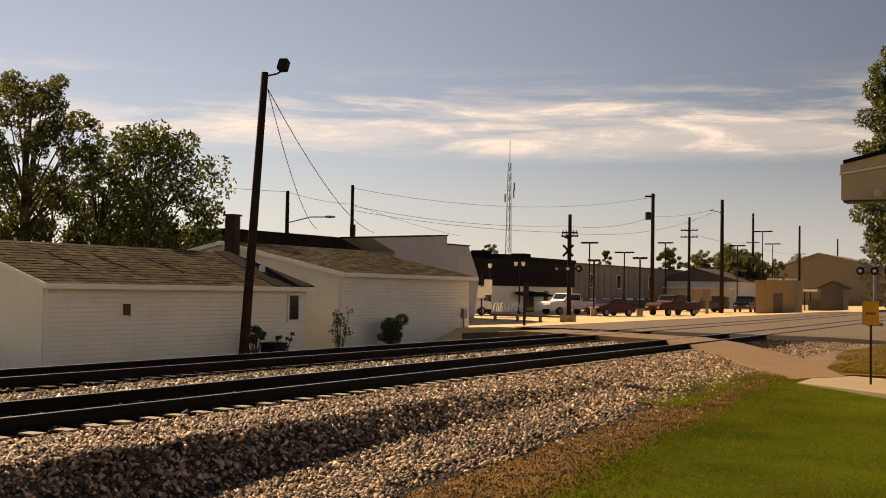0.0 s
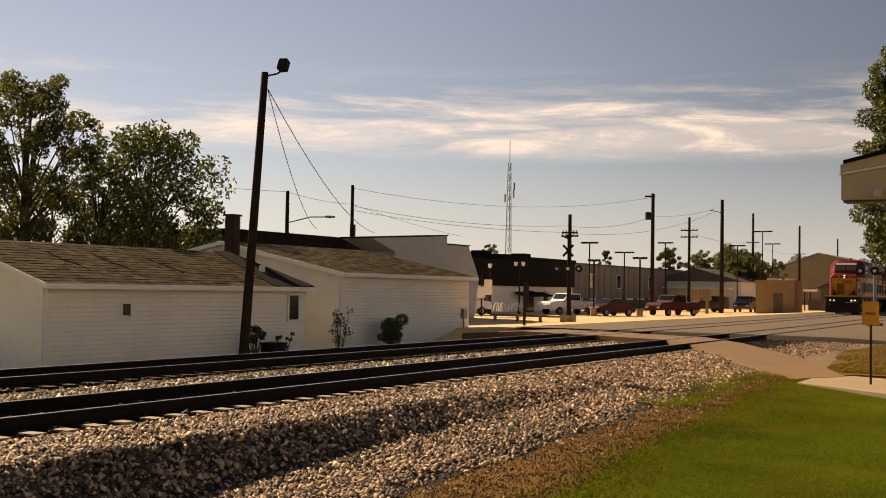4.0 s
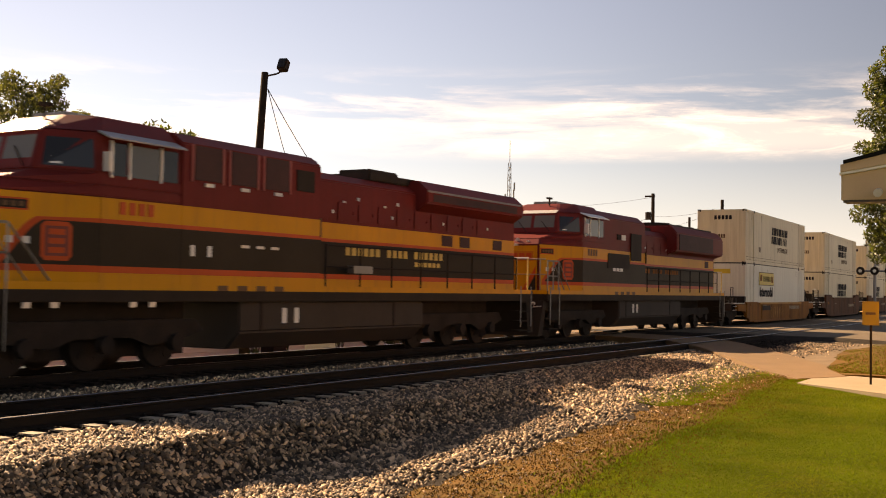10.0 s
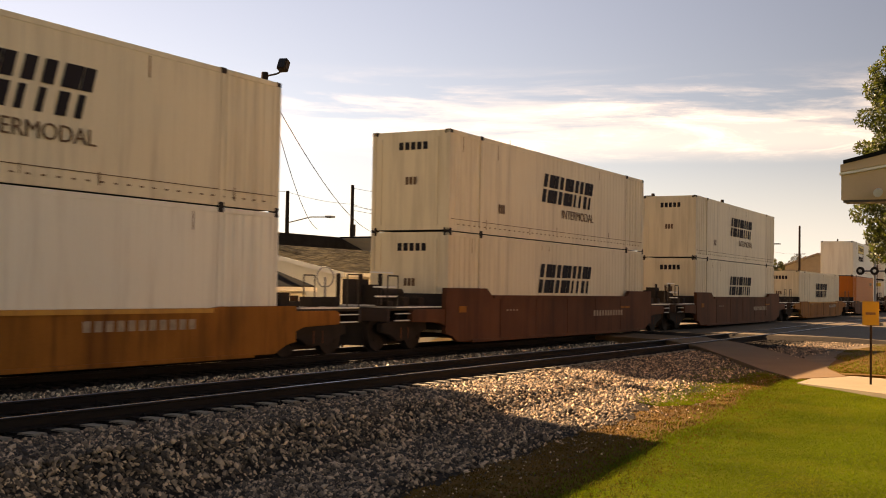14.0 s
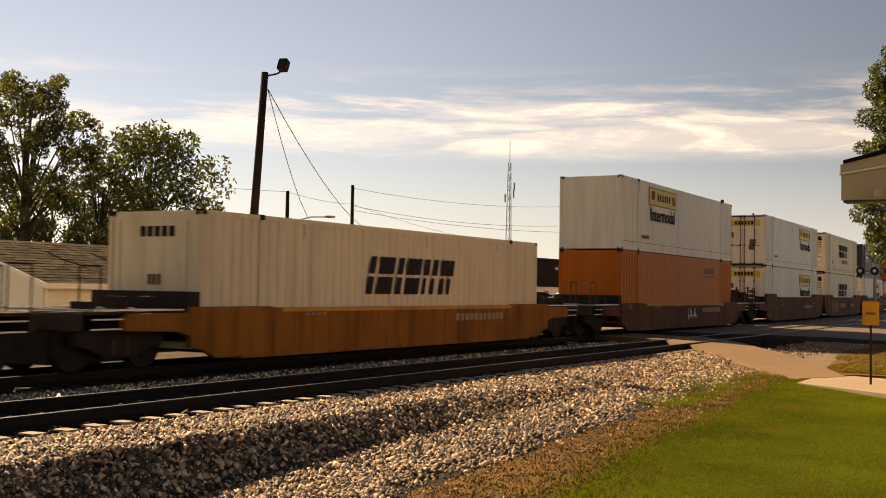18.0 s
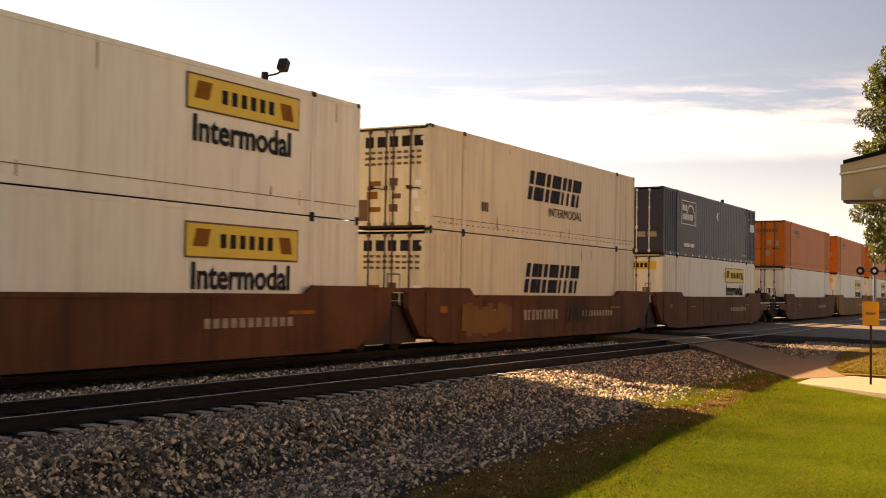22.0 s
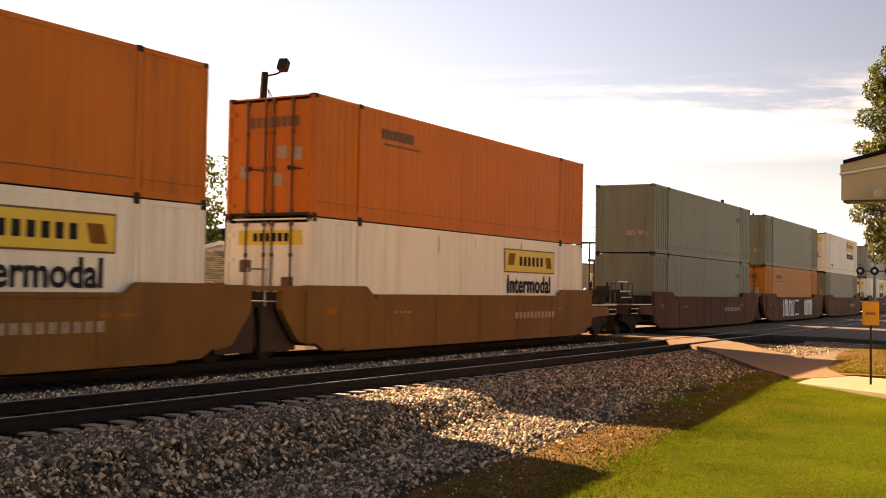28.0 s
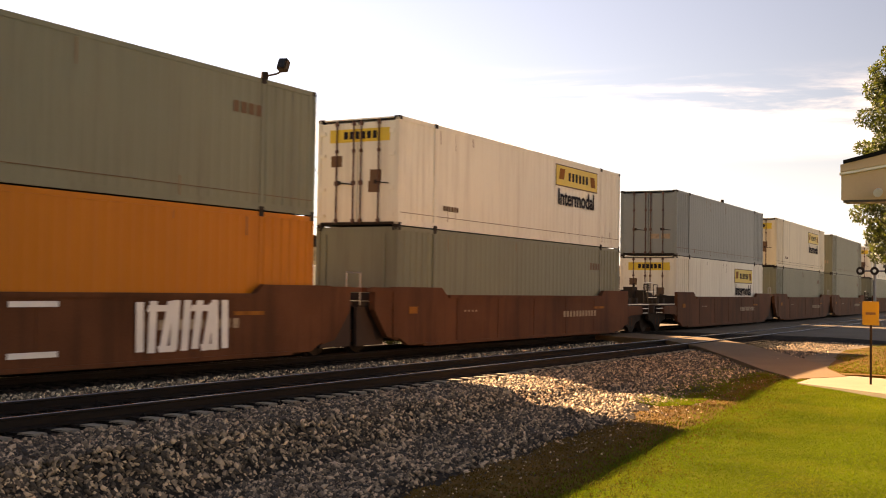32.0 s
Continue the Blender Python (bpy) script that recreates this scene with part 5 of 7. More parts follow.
def well_car(s, paint, before, after):
    mat = CARPAINT[paint]
    words = {"low": "rust-brown", "yellow": "faded yellow", "brown": "rust-brown", "olive": "weathered tan"}[paint]
    car = thing("well_car", words + " double-stack well car riding low on the rails", "rail car", "cars of the train")
    a, e = -0.45, L53 + 0.45
    hi_l = 1.2 if paint in ("yellow", "low") else 1.67
    hi, lo_ = (1.2, 1.165) if paint in ("yellow", "low") else (1.67, 1.47)
    prof = [(a, 0.4), (a + 0.35, 0.34), (a + 0.75, 0.16), (e - 0.75, 0.16), (e - 0.35, 0.34), (e, 0.4), (e, hi), (e - 2.5, hi), (e - 2.8, lo_), (a + 2.8, lo_), (a + 2.5, hi), (a, hi)]
    for sy in (-1, 1):
        y0, y1 = sorted((sy * 1.36, sy * 1.5))
        sill = part("side_sill", Build().prism(prof, "y", y0, y1), mat, car, "deep side wall of the well", bevel=0.012)
        part("top_chord", Build().box(a + 2.85, e - 2.85, min(sy * 1.3, sy * 1.56), max(sy * 1.3, sy * 1.56), lo_ - 0.085, lo_ + 0.004), M_chord if paint in ("yellow", "low") else mat, sill)
        part("bottom_chord", Build().box(a + 1.5, e - 1.5, min(sy * 1.1, sy * 1.54), max(sy * 1.1, sy * 1.54), 0.12, 0.2), mat, sill)
    for sy in (-1, 1):
        y0, y1 = sorted((sy * 1.3, sy * 1.47))
        for end, coupled in ((-1, before), (1, after)):
            edge = a if end < 0 else e
            far = edge + end * (1.75 if coupled else 0.85)
            if coupled:
                zl, zh = 0.72, min(hi, 1.08)
                pts_ = [(edge - end * 0.3, 0.45), (edge, 0.62), (edge + end * 0.35, zl), (far, zl + 0.04), (far, zh - 0.06), (far - end * 0.15, zh), (edge - end * 0.3, zh)]
            else:
                pts_ = [(edge - end * 0.3, 0.3), (edge + end * 0.25, 0.4), (far - end * 0.12, 0.95), (far, 1.1), (far, hi - 0.02), (edge - end * 0.3, hi - 0.02)]
            part("end_beam", Build().prism(pts_, "y", y0, y1), mat, car, "side beam running out over the truck", bevel=0.01)
    for k in range(5):
        part("stiffener", Build().box(2.9 + 2.55 * k, 2.96 + 2.55 * k, -1.512, -1.503, 0.22, lo_ - 0.09), mat, car)
    part("well_floor", Build().box(0.2, L53 - 0.2, -1.3, 1.3, 0.26, 0.34), M_dark, car)
    for x0, x1 in ((a, 0.0), (L53, e)):
        part("bulkhead", Build().box(x0 + 0.05, x1 - 0.05, -1.34, 1.34, 0.5, 1.5), M_dark, car)
    bars(car, 10.35, 0.76, 3.0, 0.2, 11, M_dullmark, 0.66)
    part("tag_plate", Build().box(13.1, 14.1, -1.512, -1.503, 1.02, 1.1), M_caryellow, car, "faded yellow plate")
    bars(car, 3.3, 1.0, 0.9, 0.05, 4, M_dullmark, 0.5)
    part("tag_plate", Build().box(0.3, 0.72, -1.512, -1.503, 0.98, 1.16), M_caryellow, car, "faded yellow plate")
    for o in car.children:
        if o.name.startswith("lettering_bar"):
            o.location.y = -0.22
    for end, coupled in ((-1, before), (1, after)):
        edge = a if end < 0 else e
        if coupled:
            far = edge + end * 2.75
            lo, hi = sorted((edge, far))
            deck = part("end_platform", Build().box(lo, hi, -0.45, 0.45, 0.7, 1.1).box(lo, hi, -1.35, 1.35, 1.06, 1.12), M_dark, car, "open end platform")
            for i in range(7):
                xx = lo + (hi - lo) * (i + 0.5) / 7
                part("grating_bar", Build().box(xx - 0.03, xx + 0.03, -1.38, 1.38, 1.125, 1.16), M_steel, deck)
            for hz, yy in ((1.145, -1.42), (0.98, -1.4), (0.8, -1.38)):
                part("step_bar", Build().box(lo + 0.25, hi - 0.15, yy - 0.02, yy + 0.02, hz - 0.014, hz + 0.014), M_silver, deck, "bright worn step bar")
            for xx in (lo + 0.5, lo + 1.3, lo + 2.1):
                part("hose_box", Build().box(xx - 0.16, xx + 0.16, -1.1, -0.7, 1.165, 1.3 + 0.1 * (xx > lo + 1)), M_dark, deck, bevel=0.02)
            part("end_sill", Build().box(far - 0.06, far + 0.06, -1.36, 1.36, 0.78, 1.1), M_blackbrown, car)
            part("coupler", Build().box(min(far, far + end * 0.75), max(far, far + end * 0.75), -0.16, 0.16, 0.72, 1.0), M_dark, car, bevel=0.03)
            for yy in (-1.32, 1.32):
                rail_b = Build().rod((far, yy, 1.15), (far, yy, 1.95), 0.018, 6).rod((far - end * 0.5, yy, 1.15), (far - end * 0.5, yy, 1.95), 0.018, 6).rod((far, yy, 1.95), (far - end * 0.5, yy, 1.95), 0.018, 6)
                part("handrail", rail_b, M_dark, car, "grab rail")
            if end < 0 and paint == "brown":
                wheel = Build()
                for i in range(12):
                    p, q = math.tau * i / 12, math.tau * (i + 1) / 12
                    wheel.rod((far + 0.1, 0.7 + 0.27 * math.cos(p), 1.9 + 0.27 * math.sin(p)), (far + 0.1, 0.7 + 0.27 * math.cos(q), 1.9 + 0.27 * math.sin(q)), 0.018, 5)
                wheel.rod((far + 0.1, 0.7, 1.15), (far + 0.1, 0.7, 1.9), 0.03, 6)
                part("brake_wheel", wheel, M_steel, car)
                stand = Build()
                for yy in (-1.05, -0.45, 0.25):
                    stand.box(far + 0.02, far + 0.1, yy - 0.04, yy + 0.04, 1.2, 2.0)
                stand.box(far + 0.1, far + 0.16, -0.95, 0.15, 1.2, 1.72).box(far - 0.25, far + 0.35, -0.5, -0.1, 1.2, 1.85)
                st_ = part("brake_stand", stand, M_dark, car, "dark brake stand")
                for zz, yy in ((2.03, -1.1), (1.66, -1.2), (1.42, -1.25)):
                    part("stand_bar", Build().box(far - 0.45, far + 0.55, yy - 0.03, yy + 0.03, zz - 0.02, zz + 0.02), M_silver, st_, "bright worn bar")
                part("brake_box", Build().rod((edge - 1.9, -0.55, 1.5), (edge - 0.9, -0.55, 1.5), 0.13, 12).box(edge - 1.6, edge - 1.2, -0.7, -0.4, 1.15, 1.4), M_dark, car, "air reservoir")
            bogie(car, edge + end * 1.45)
        else:
            far = edge + end * 1.25
            lo, hi = sorted((edge, far))
            # Added dark fill and side plates hide sunlit ground, in place of shade.
            part("joint_platform", Build().box(lo, hi, -0.5, 0.5, 0.35, 1.15).box(lo, hi, -1.25, 1.25, 1.16, 1.3), M_dark, car)
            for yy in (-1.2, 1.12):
                part("joint_skirt", Build().box(lo, hi, yy, yy + 0.08, 0.2, 1.155), M_blackbrown, car, "added dark plate standing in for shade beside the shared truck")
            part("ledge", Build().box(lo, hi, -1.5, -1.27, hi_l - 0.14, hi_l - 0.03), mat, car)
            if end > 0:
                bogie(car, edge + 1.33)
                rail_b = Build()
                for xx in (edge + 0.9, edge + 1.5):
                    rail_b.rod((xx, -1.3, 1.2), (xx, -1.3, 2.0), 0.02, 6)
                rail_b.rod((edge + 0.9, -1.3, 2.0), (edge + 1.5, -1.3, 2.0), 0.02, 6)
                part("handrail", rail_b, M_steel, car)
    return ride(car, s)


cars = []
for s, upper, lower, paint, before, after in FLEET:
    cars.append(well_car(s, paint, before, after))
    for spec, z in ((upper, Z_TOP), (lower, Z_LOW)):
        if spec:
            marks, doors, end = STYLE[spec[1]]
            lab = WORDS[spec[0]] + " ribbed steel container, " + ("stacked on another container" if z == Z_TOP else "sitting low in a well car")
            z -= 0.08 if s == -11.20 else 0.0
            container(s, z, PAINT[spec[0]], lab, marks, doors, end=end, ribs=0.036 if s == -11.20 else 0.026)

# painted patches on single cars
slab_mark(cars[9], 7.2, 10.4, 0.22, 1.36, M_caryellow, y=-1.535, name="paint_patch", label="yellow paint patch")
for i, (pa, pb) in enumerate(((7.95, 8.5), (8.6, 9.15), (9.25, 9.85))):
    slab_mark(cars[9], pa, pb, 0.98, 1.1, M_brownink, y=-1.545, name="logo_bar")
    slab_mark(cars[9], (pa + pb) / 2 - 0.1, (pa + pb) / 2 + 0.1, 0.62, 0.98, M_brownink, y=-1.545, name="logo_bar", slant=0.12 if i == 2 else 0)
# graffiti strokes on one car
random.seed(9)
for x0, x1, n in ((3.8, 7.1, 9), (10.3, 13.0, 9)):
    for i in range(n):
        xx = x0 + (x1 - x0) * i / n
        slab_mark(cars[12], xx, xx + 0.2, 0.32 + random.uniform(0, 0.06), 1.34 - random.uniform(0, 0.1), M_pale, y=-1.54 - 0.002 * (i % 3), name="graffiti_stroke", slant=random.uniform(-0.05, 0.25))
        if i % 4 == 1:
            slab_mark(cars[12], xx - 0.05, xx + 0.5, 1.12, 1.24, M_pale, y=-1.55, name="graffiti_stroke", slant=0.05)
        if i % 4 == 3:
            slab_mark(cars[12], xx - 0.3, xx + 0.15, 0.34, 0.46, M_pale, y=-1.55, name="graffiti_stroke", slant=-0.05)
for zz in (0.36, 1.22):
    slab_mark(cars[12], 7.4, 8.45, zz, zz + 0.1, M_pale, y=-1.54, name="graffiti_stroke")
for i in range(7):
    slab_mark(cars[4], 8.0 + 0.2 * i, 8.04 + 0.2 * i, 0.45 + 0.05 * (i % 3), 0.95 - 0.06 * (i % 2), M_silver, y=-1.54, name="graffiti_stroke", slant=0.25 * math.sin(i * 1.9))
slab_mark(cars[4], 7.9, 9.4, 0.6, 0.63, M_silver, y=-1.545, name="graffiti_stroke")
random.seed(23)
for i in range(10):
    xx = 1.5 + 0.32 * i
    slab_mark(cars[6], xx, xx + 0.335, 0.28 + 0.2 * random.random(), 1.12 + 0.22 * random.random() - 0.12 * (i % 3 == 0), M_carolive, y=-1.535 - 0.001 * (i % 2), name="paint_patch", label="uneven tan repaint", slant=0.04 * random.uniform(-1, 1))
for i in range(7):
    xx = 8.9 + 0.3 * i
    slab_mark(cars[6], xx, xx + 0.2, 0.55 + 0.05 * (i % 3), 1.15 - 0.06 * (i % 2), M_blackbrown, y=-1.535, name="graffiti_stroke", slant=0.12)
    slab_mark(cars[0], 5.3 + 0.5 * i, 5.36 + 0.5 * i, 0.3 + 0.06 * (i % 3), 0.92, M_chord, y=-1.54, name="graffiti_stroke", slant=0.1 * math.sin(2.1 * i))
for i in range(9):
    slab_mark(cars[6], 5.6 + 0.3 * i, 5.6 + 0.3 * i + (0.22, 0.12, 0.2)[i % 3], 0.7, 1.0, M_dullmark, y=-1.533, name="faded_mark")
    slab_mark(cars[6], 5.57 + 0.3 * i, 5.79 + 0.3 * i, 0.94, 1.02, M_dullmark, y=-1.536, name="faded_mark")
slab_mark(cars[0], 3.1, 5.0, 0.74, 1.0, M_blackbrown, y=-1.54, name="dark_stencil_field")


# ---- locomotives ----
def handrails(loco, pts, y, z0, z1, mat):
    for x in pts:
        part("handrail_post", Build().rod((x, y, z0), (x, y, z1), 0.022, 6), mat, loco)
    part("handrail", Build().rod((pts[0], y, z1), (pts[-1], y, z1), 0.025, 6).rod((pts[0], y, (z0 + z1) / 2), (pts[-1], y, (z0 + z1) / 2), 0.02, 6), mat, loco)


def loco_truck(loco, x):
    t = part("truck", Build().box(x - 2.75, x + 2.75, -0.58, 0.58, 0.22, 1.28), M_dark, loco, "three-axle truck")
    for dx in (-1.85, 0, 1.85):
        ROLLING.append((part("wheelset", wheel_mesh, M_dark, t, at=pose(x + dx, 0, 0.46)), x + dx))
    for sy in (-1, 1):
        b = Build().prism([(x - 2.7, 0.72), (x - 2.5, 0.95), (x + 2.5, 0.95), (x + 2.7, 0.72), (x + 2.3, 0.6), (x + 1.2, 0.45), (x + 0.7, 0.62), (x - 0.7, 0.62), (x - 1.2, 0.45), (x - 2.3, 0.6)], "y", min(sy * 1.0, sy * 1.15), max(sy * 1.0, sy * 1.15))
        part("side_frame", b, M_dark, t)
        for dx in (-1.85, 0, 1.85):
            part("journal_box", Build().rod((x + dx, sy * 1.1, 0.5), (x + dx, sy * 1.27, 0.5), 0.17, 10), M_dark, t)


def side_band(parent, x0, x1, z0, z1, y, mat, name, slope0=0.0):
    return part(name, Build().add([(x0 + slope0, y, z0), (x1, y, z0), (x1, y, z1), (x0, y, z1), (x0 + slope0, y + 0.012, z0), (x1, y + 0.012, z0), (x1, y + 0.012, z1), (x0, y + 0.012, z1)],
                                  [(0, 1, 2, 3), (0, 4, 5, 1), (1, 5, 6, 2), (2, 6, 7, 3), (3, 7, 4, 0)]), mat, parent)


def locomotive(s, kind, L, lamp):
    """Front at x = 0, rear at L. Kind g: tall block behind the cab and flared rear radiator wings; kind e: taper behind the cab and a raised rear."""
    lo = thing("locomotive", "maroon, yellow and black diesel freight locomotive", "locomotive", "locomotives of the train")
    deck = 1.62
    part("frame", Build().box(1.45, L, -1.5, 1.5, 1.3, deck), M_black, lo, "black underframe", bevel=0.02)
    part("sill_stripe", Build().box(1.47, L - 0.2, -1.515, -1.503, deck - 0.1, deck + 0.03), M_yellow, lo, "yellow stripe along the walkway edge")
    for k in range(4):
        part("sill_plate", Build().box(7.6 + 0.62 * k, 7.92 + 0.62 * k, -1.522, -1.517, deck - 0.1, deck + 0.02), M_brownink, lo, "brown worn plate on the sill")
    tank = part("fuel_tank", Build().prism([(-1.35, 1.29), (1.35, 1.29), (1.35, 0.65), (1.0, 0.28), (-1.0, 0.28), (-1.35, 0.65)], "x", 8.5, L - 6.6), M_tank, lo, "dusty dark fuel tank", bevel=0.04)
    for x in (9.95, 10.4):
        part("tank_gauge", Build().box(x, x + 0.17, -1.37, -1.352, 0.82, 1.16), M_pale, tank, "white sight gauge")
    part("tank_strap", Build().box(9.2, 9.28, -1.365, -1.352, 0.66, 1.28).box(14.6, 14.68, -1.365, -1.352, 0.66, 1.28), M_black, tank)
    plow = part("pilot", Build().prism([(1.05, 0.16), (1.4, 0.16), (1.75, 1.298), (1.47, 1.298)], "y", -1.35, 1.35), M_black, lo, "plough-shaped pilot")
    for y in (-1.0, -0.55, 0.55, 1.0):
        part("air_hose", Build().rod((1.42, y, 1.2), (1.2, y, 0.95), 0.03, 6).rod((1.2, y, 0.95), (1.2, y + 0.04, 0.7), 0.03, 6), M_dark, plow, "hanging air hose")
    part("cut_lever", Build().rod((1.38, -1.3, 1.12), (1.3, -0.2, 1.02), 0.018, 6), M_silver, plow, "bright coupler lever")
    part("rear_pilot", Build().prism([(L - 0.25, 0.3), (L + 0.1, 0.3), (L, 1.3), (L - 0.4, 1.3)], "y", -1.45, 1.45), M_black, lo)
    part("coupler", Build().box(0.75, 1.5, -0.17, 0.17, 0.72, 1.05), M_dark, lo, bevel=0.03)
    part("coupler", Build().box(L, L + 0.45, -0.17, 0.17, 0.72, 1.05), M_dark, lo, bevel=0.03)
    for x in (1.62, L - 0.95):
        st = Build()
        for i in range(4):
            st.box(x, x + 0.75, -1.5, -1.15, 0.35 + 0.3 * i, 0.39 + 0.3 * i)
        steps = part("steps", st, M_dark, lo, "stepwell under the walkway")
        for xx in (x, x + 0.75):
            part("step_grab", Build().rod((xx, -1.53, 0.5), (xx, -1.53, 1.75), 0.016, 6), M_steel, steps, "pale grab iron")
    loco_truck(lo, 4.9)
    loco_truck(lo, L - 4.2)
    # nose and cab: the nose narrows to the front, its top slopes up to the windscreen
    front, fw = (2.3, 1.05) if kind == "g" else (2.05, 0.9)
    c0, c1, wx = 4.4, 6.5, 3.35

    def ring(x, w, x2, w2):
        return [(x, -w), (x2, -w2), (c1, -w2), (c1, w2), (x2, w2), (x, w)]

    def loft(p, z0, q, z1):
        n = len(p)
        return Build().add([(x, y, z0) for x, y in p] + [(x, y, z1) for x, y in q], [tuple(range(n)), tuple(reversed(range(n, 2 * n)))] + [(i, (i + 1) % n, n + (i + 1) % n, n + i) for i in range(n)])

    r0, r1, r2, r3, r4 = ring(front, fw, c0, 1.5), ring(front + 0.3, fw - 0.12, c0, 1.49), ring(wx, 0.92, c0, 1.48), ring(wx + 0.22, 0.88, c0, 1.44), ring(4.3, 0.62, 4.75, 1.05)
    nose = part("nose", loft(r0, deck, r0, 3.18), M_red, lo, "broad maroon nose", bevel=0.04)
    part("nose_top", loft(r0, 3.182, r1, 3.4), M_red, nose, "rounded maroon nose top", bevel=0.03)
    cab = part("cab", loft(r1, 3.402, r2, 3.62), M_red, lo, "maroon crew cab", bevel=0.02)
    part("cab_wall", loft(r2, 3.622, r3, 4.35), M_red, cab, bevel=0.03)
    part("cab_roof", loft(r3, 4.352, r4, 4.72), M_red, cab, bevel=0.04)
    part("roof_box", Build().box(4.5, 6.0, -0.45, 0.45, 4.72, 4.82), M_steel, cab, "pale roof unit", bevel=0.02)
    part("antenna", Build().rod((4.1, -0.35, 4.6), (4.1, -0.35, 4.9), 0.025, 6).box(3.98, 4.22, -0.42, -0.28, 4.86, 4.92), M_dark, cab)

    def flank(x, z, off):
        """A point on the tapering near side of the nose and cab."""
        if z < 3.4:
            y = -(fw + (1.5 - fw) * (x - front) / (c0 - front))
        else:
            f = (z - 3.62) / 0.73
            xa, wa = wx + 0.22 * f, 0.92 - 0.04 * f
            y = -(wa + (1.48 - 0.04 * f - wa) * (x - xa) / (c0 - xa))
        return (x - 0.2 * off, y - off, z)

    def flank_slab(name, corners, mat, parent, off=0.012, label=""):
        n = len(corners)
        outer = [flank(x, z, off) for x, z in corners]
        inner = [flank(x, z, 0.0) for x, z in corners]
        return part(name, Build().add(outer + inner, [tuple(range(n))] + [(i, n + i, n + (i + 1) % n, (i + 1) % n) for i in range(n)]), mat, parent, label)

    zt, zb = 3.18, 2.8
    a0 = front + 0.03
    sweep = [(a0 + 0.25 + (3.35 - a0 - 0.25) * u ** 0.8, 1.95 + (zb - 0.08 - 1.95) * (1 - (1 - u) ** 1.7)) for u in (0.0, 0.15, 0.3, 0.45, 0.6, 0.75, 0.9, 1.0)]
    flank_slab("nose_band", [(a0, deck + 0.02), (c0, deck + 0.02), (c0, zt), (a0, zt)], M_yellow, nose, label="yellow nose side")
    flank_slab("sweep_stripe", [(x - 0.13, z + 0.05) for x, z in sweep] + [(c0, zb), (c0, 1.83), (a0 + 0.1, 1.83)], M_stripe, nose, 0.016, "orange-red curved stripe")
    flank_slab("nose_dark_band", sweep + [(c0, zb - 0.08), (c0, 1.95)], M_green, nose, 0.02)
    crest = flank_slab("crest", [(3.28, 2.1), (3.36, 2.02), (3.78, 2.02), (3.86, 2.1), (3.86, 2.62), (3.78, 2.7), (3.36, 2.7), (3.28, 2.62)], M_stripe, nose, 0.028, "orange shield crest")
    flank_slab("crest_field", [(3.35, 2.1), (3.79, 2.1), (3.79, 2.62), (3.35, 2.62)], M_crest, crest, 0.034)
    for k in range(3):
        flank_slab("crest_bar", [(3.42, 2.15 + 0.16 * k), (3.72, 2.15 + 0.16 * k), (3.72, 2.25 + 0.16 * k), (3.42, 2.25 + 0.16 * k)], M_stripe, crest, 0.04)
    board = flank_slab("number_board", [(a0 + 0.02, 2.86), (a0 + 0.72, 2.86), (a0 + 0.72, 3.07), (a0 + 0.02, 3.07)], M_stripe, nose, 0.02, "number board with a red edge")
    flank_slab("board_face", [(a0 + 0.05, 2.89), (a0 + 0.69, 2.89), (a0 + 0.69, 3.04), (a0 + 0.05, 3.04)], M_black, board, 0.026)
    for i in range(4):
        flank_slab("number_bar", [(a0 + 0.12 + 0.14 * i, 2.92), (a0 + 0.21 + 0.14 * i, 2.92), (a0 + 0.21 + 0.14 * i, 3.01), (a0 + 0.12 + 0.14 * i, 3.01)], M_brownink, board, 0.032)
    for px, pz in ((a0 + 0.32, 2.3), (a0 + 0.62, 2.3)):
        flank_slab("notice", [(px, pz), (px + 0.13, pz), (px + 0.13, pz + 0.12), (px, pz + 0.12)], M_pale, nose, 0.03, "small white notice")
    flank_slab("quarter_window", [(3.5, 3.7), (4.3, 3.7), (4.3, 4.22), (3.62, 4.22)], M_window, cab, 0.012, "dark front quarter window")
    flank_slab("window_sticker", [(3.62, 3.74), (3.8, 3.74), (3.8, 3.88), (3.64, 3.88)], M_pale, cab, 0.018, "small pale notice in the window")
    # front face
    part("nose_yellow", Build().box(front - 0.03, front - 0.002, -fw + 0.06, fw - 0.06, deck + 0.02, 3.14), M_yellow, nose, "yellow nose face", bevel=0.01)
    for sd in (-1, 1):
        part("nose_red", Build().prism([(sd * (fw - 0.1), deck + 0.03), (sd * 0.3, deck + 0.03), (sd * (fw - 0.1), 2.45)], "x", front - 0.036, front - 0.031), M_stripe, nose)
        part("nose_dark", Build().prism([(sd * (fw - 0.1), deck + 0.03), (sd * 0.5, deck + 0.03), (sd * (fw - 0.1), 2.2)], "x", front - 0.042, front - 0.037), M_green, nose)
    door = part("nose_door", Build().box(front - 0.05, front - 0.044, -0.02, 0.56, deck + 0.1, 2.7), M_caryellow, nose, "narrow nose door")
    part("door_handle", Build().box(front - 0.08, front - 0.051, 0.02, 0.08, 2.1, 2.25), M_dark, door)
    plate = part("name_plate", Build().box(front - 0.06, front - 0.04, -0.72, 0.12, 2.62, 2.95), M_amber, nose, "orange name plate")
    for k in range(3):
        part("plate_bar", Build().box(front - 0.07, front - 0.062, -0.66 + 0.26 * k, -0.46 + 0.26 * k, 2.68, 2.89), M_stripe, plate)
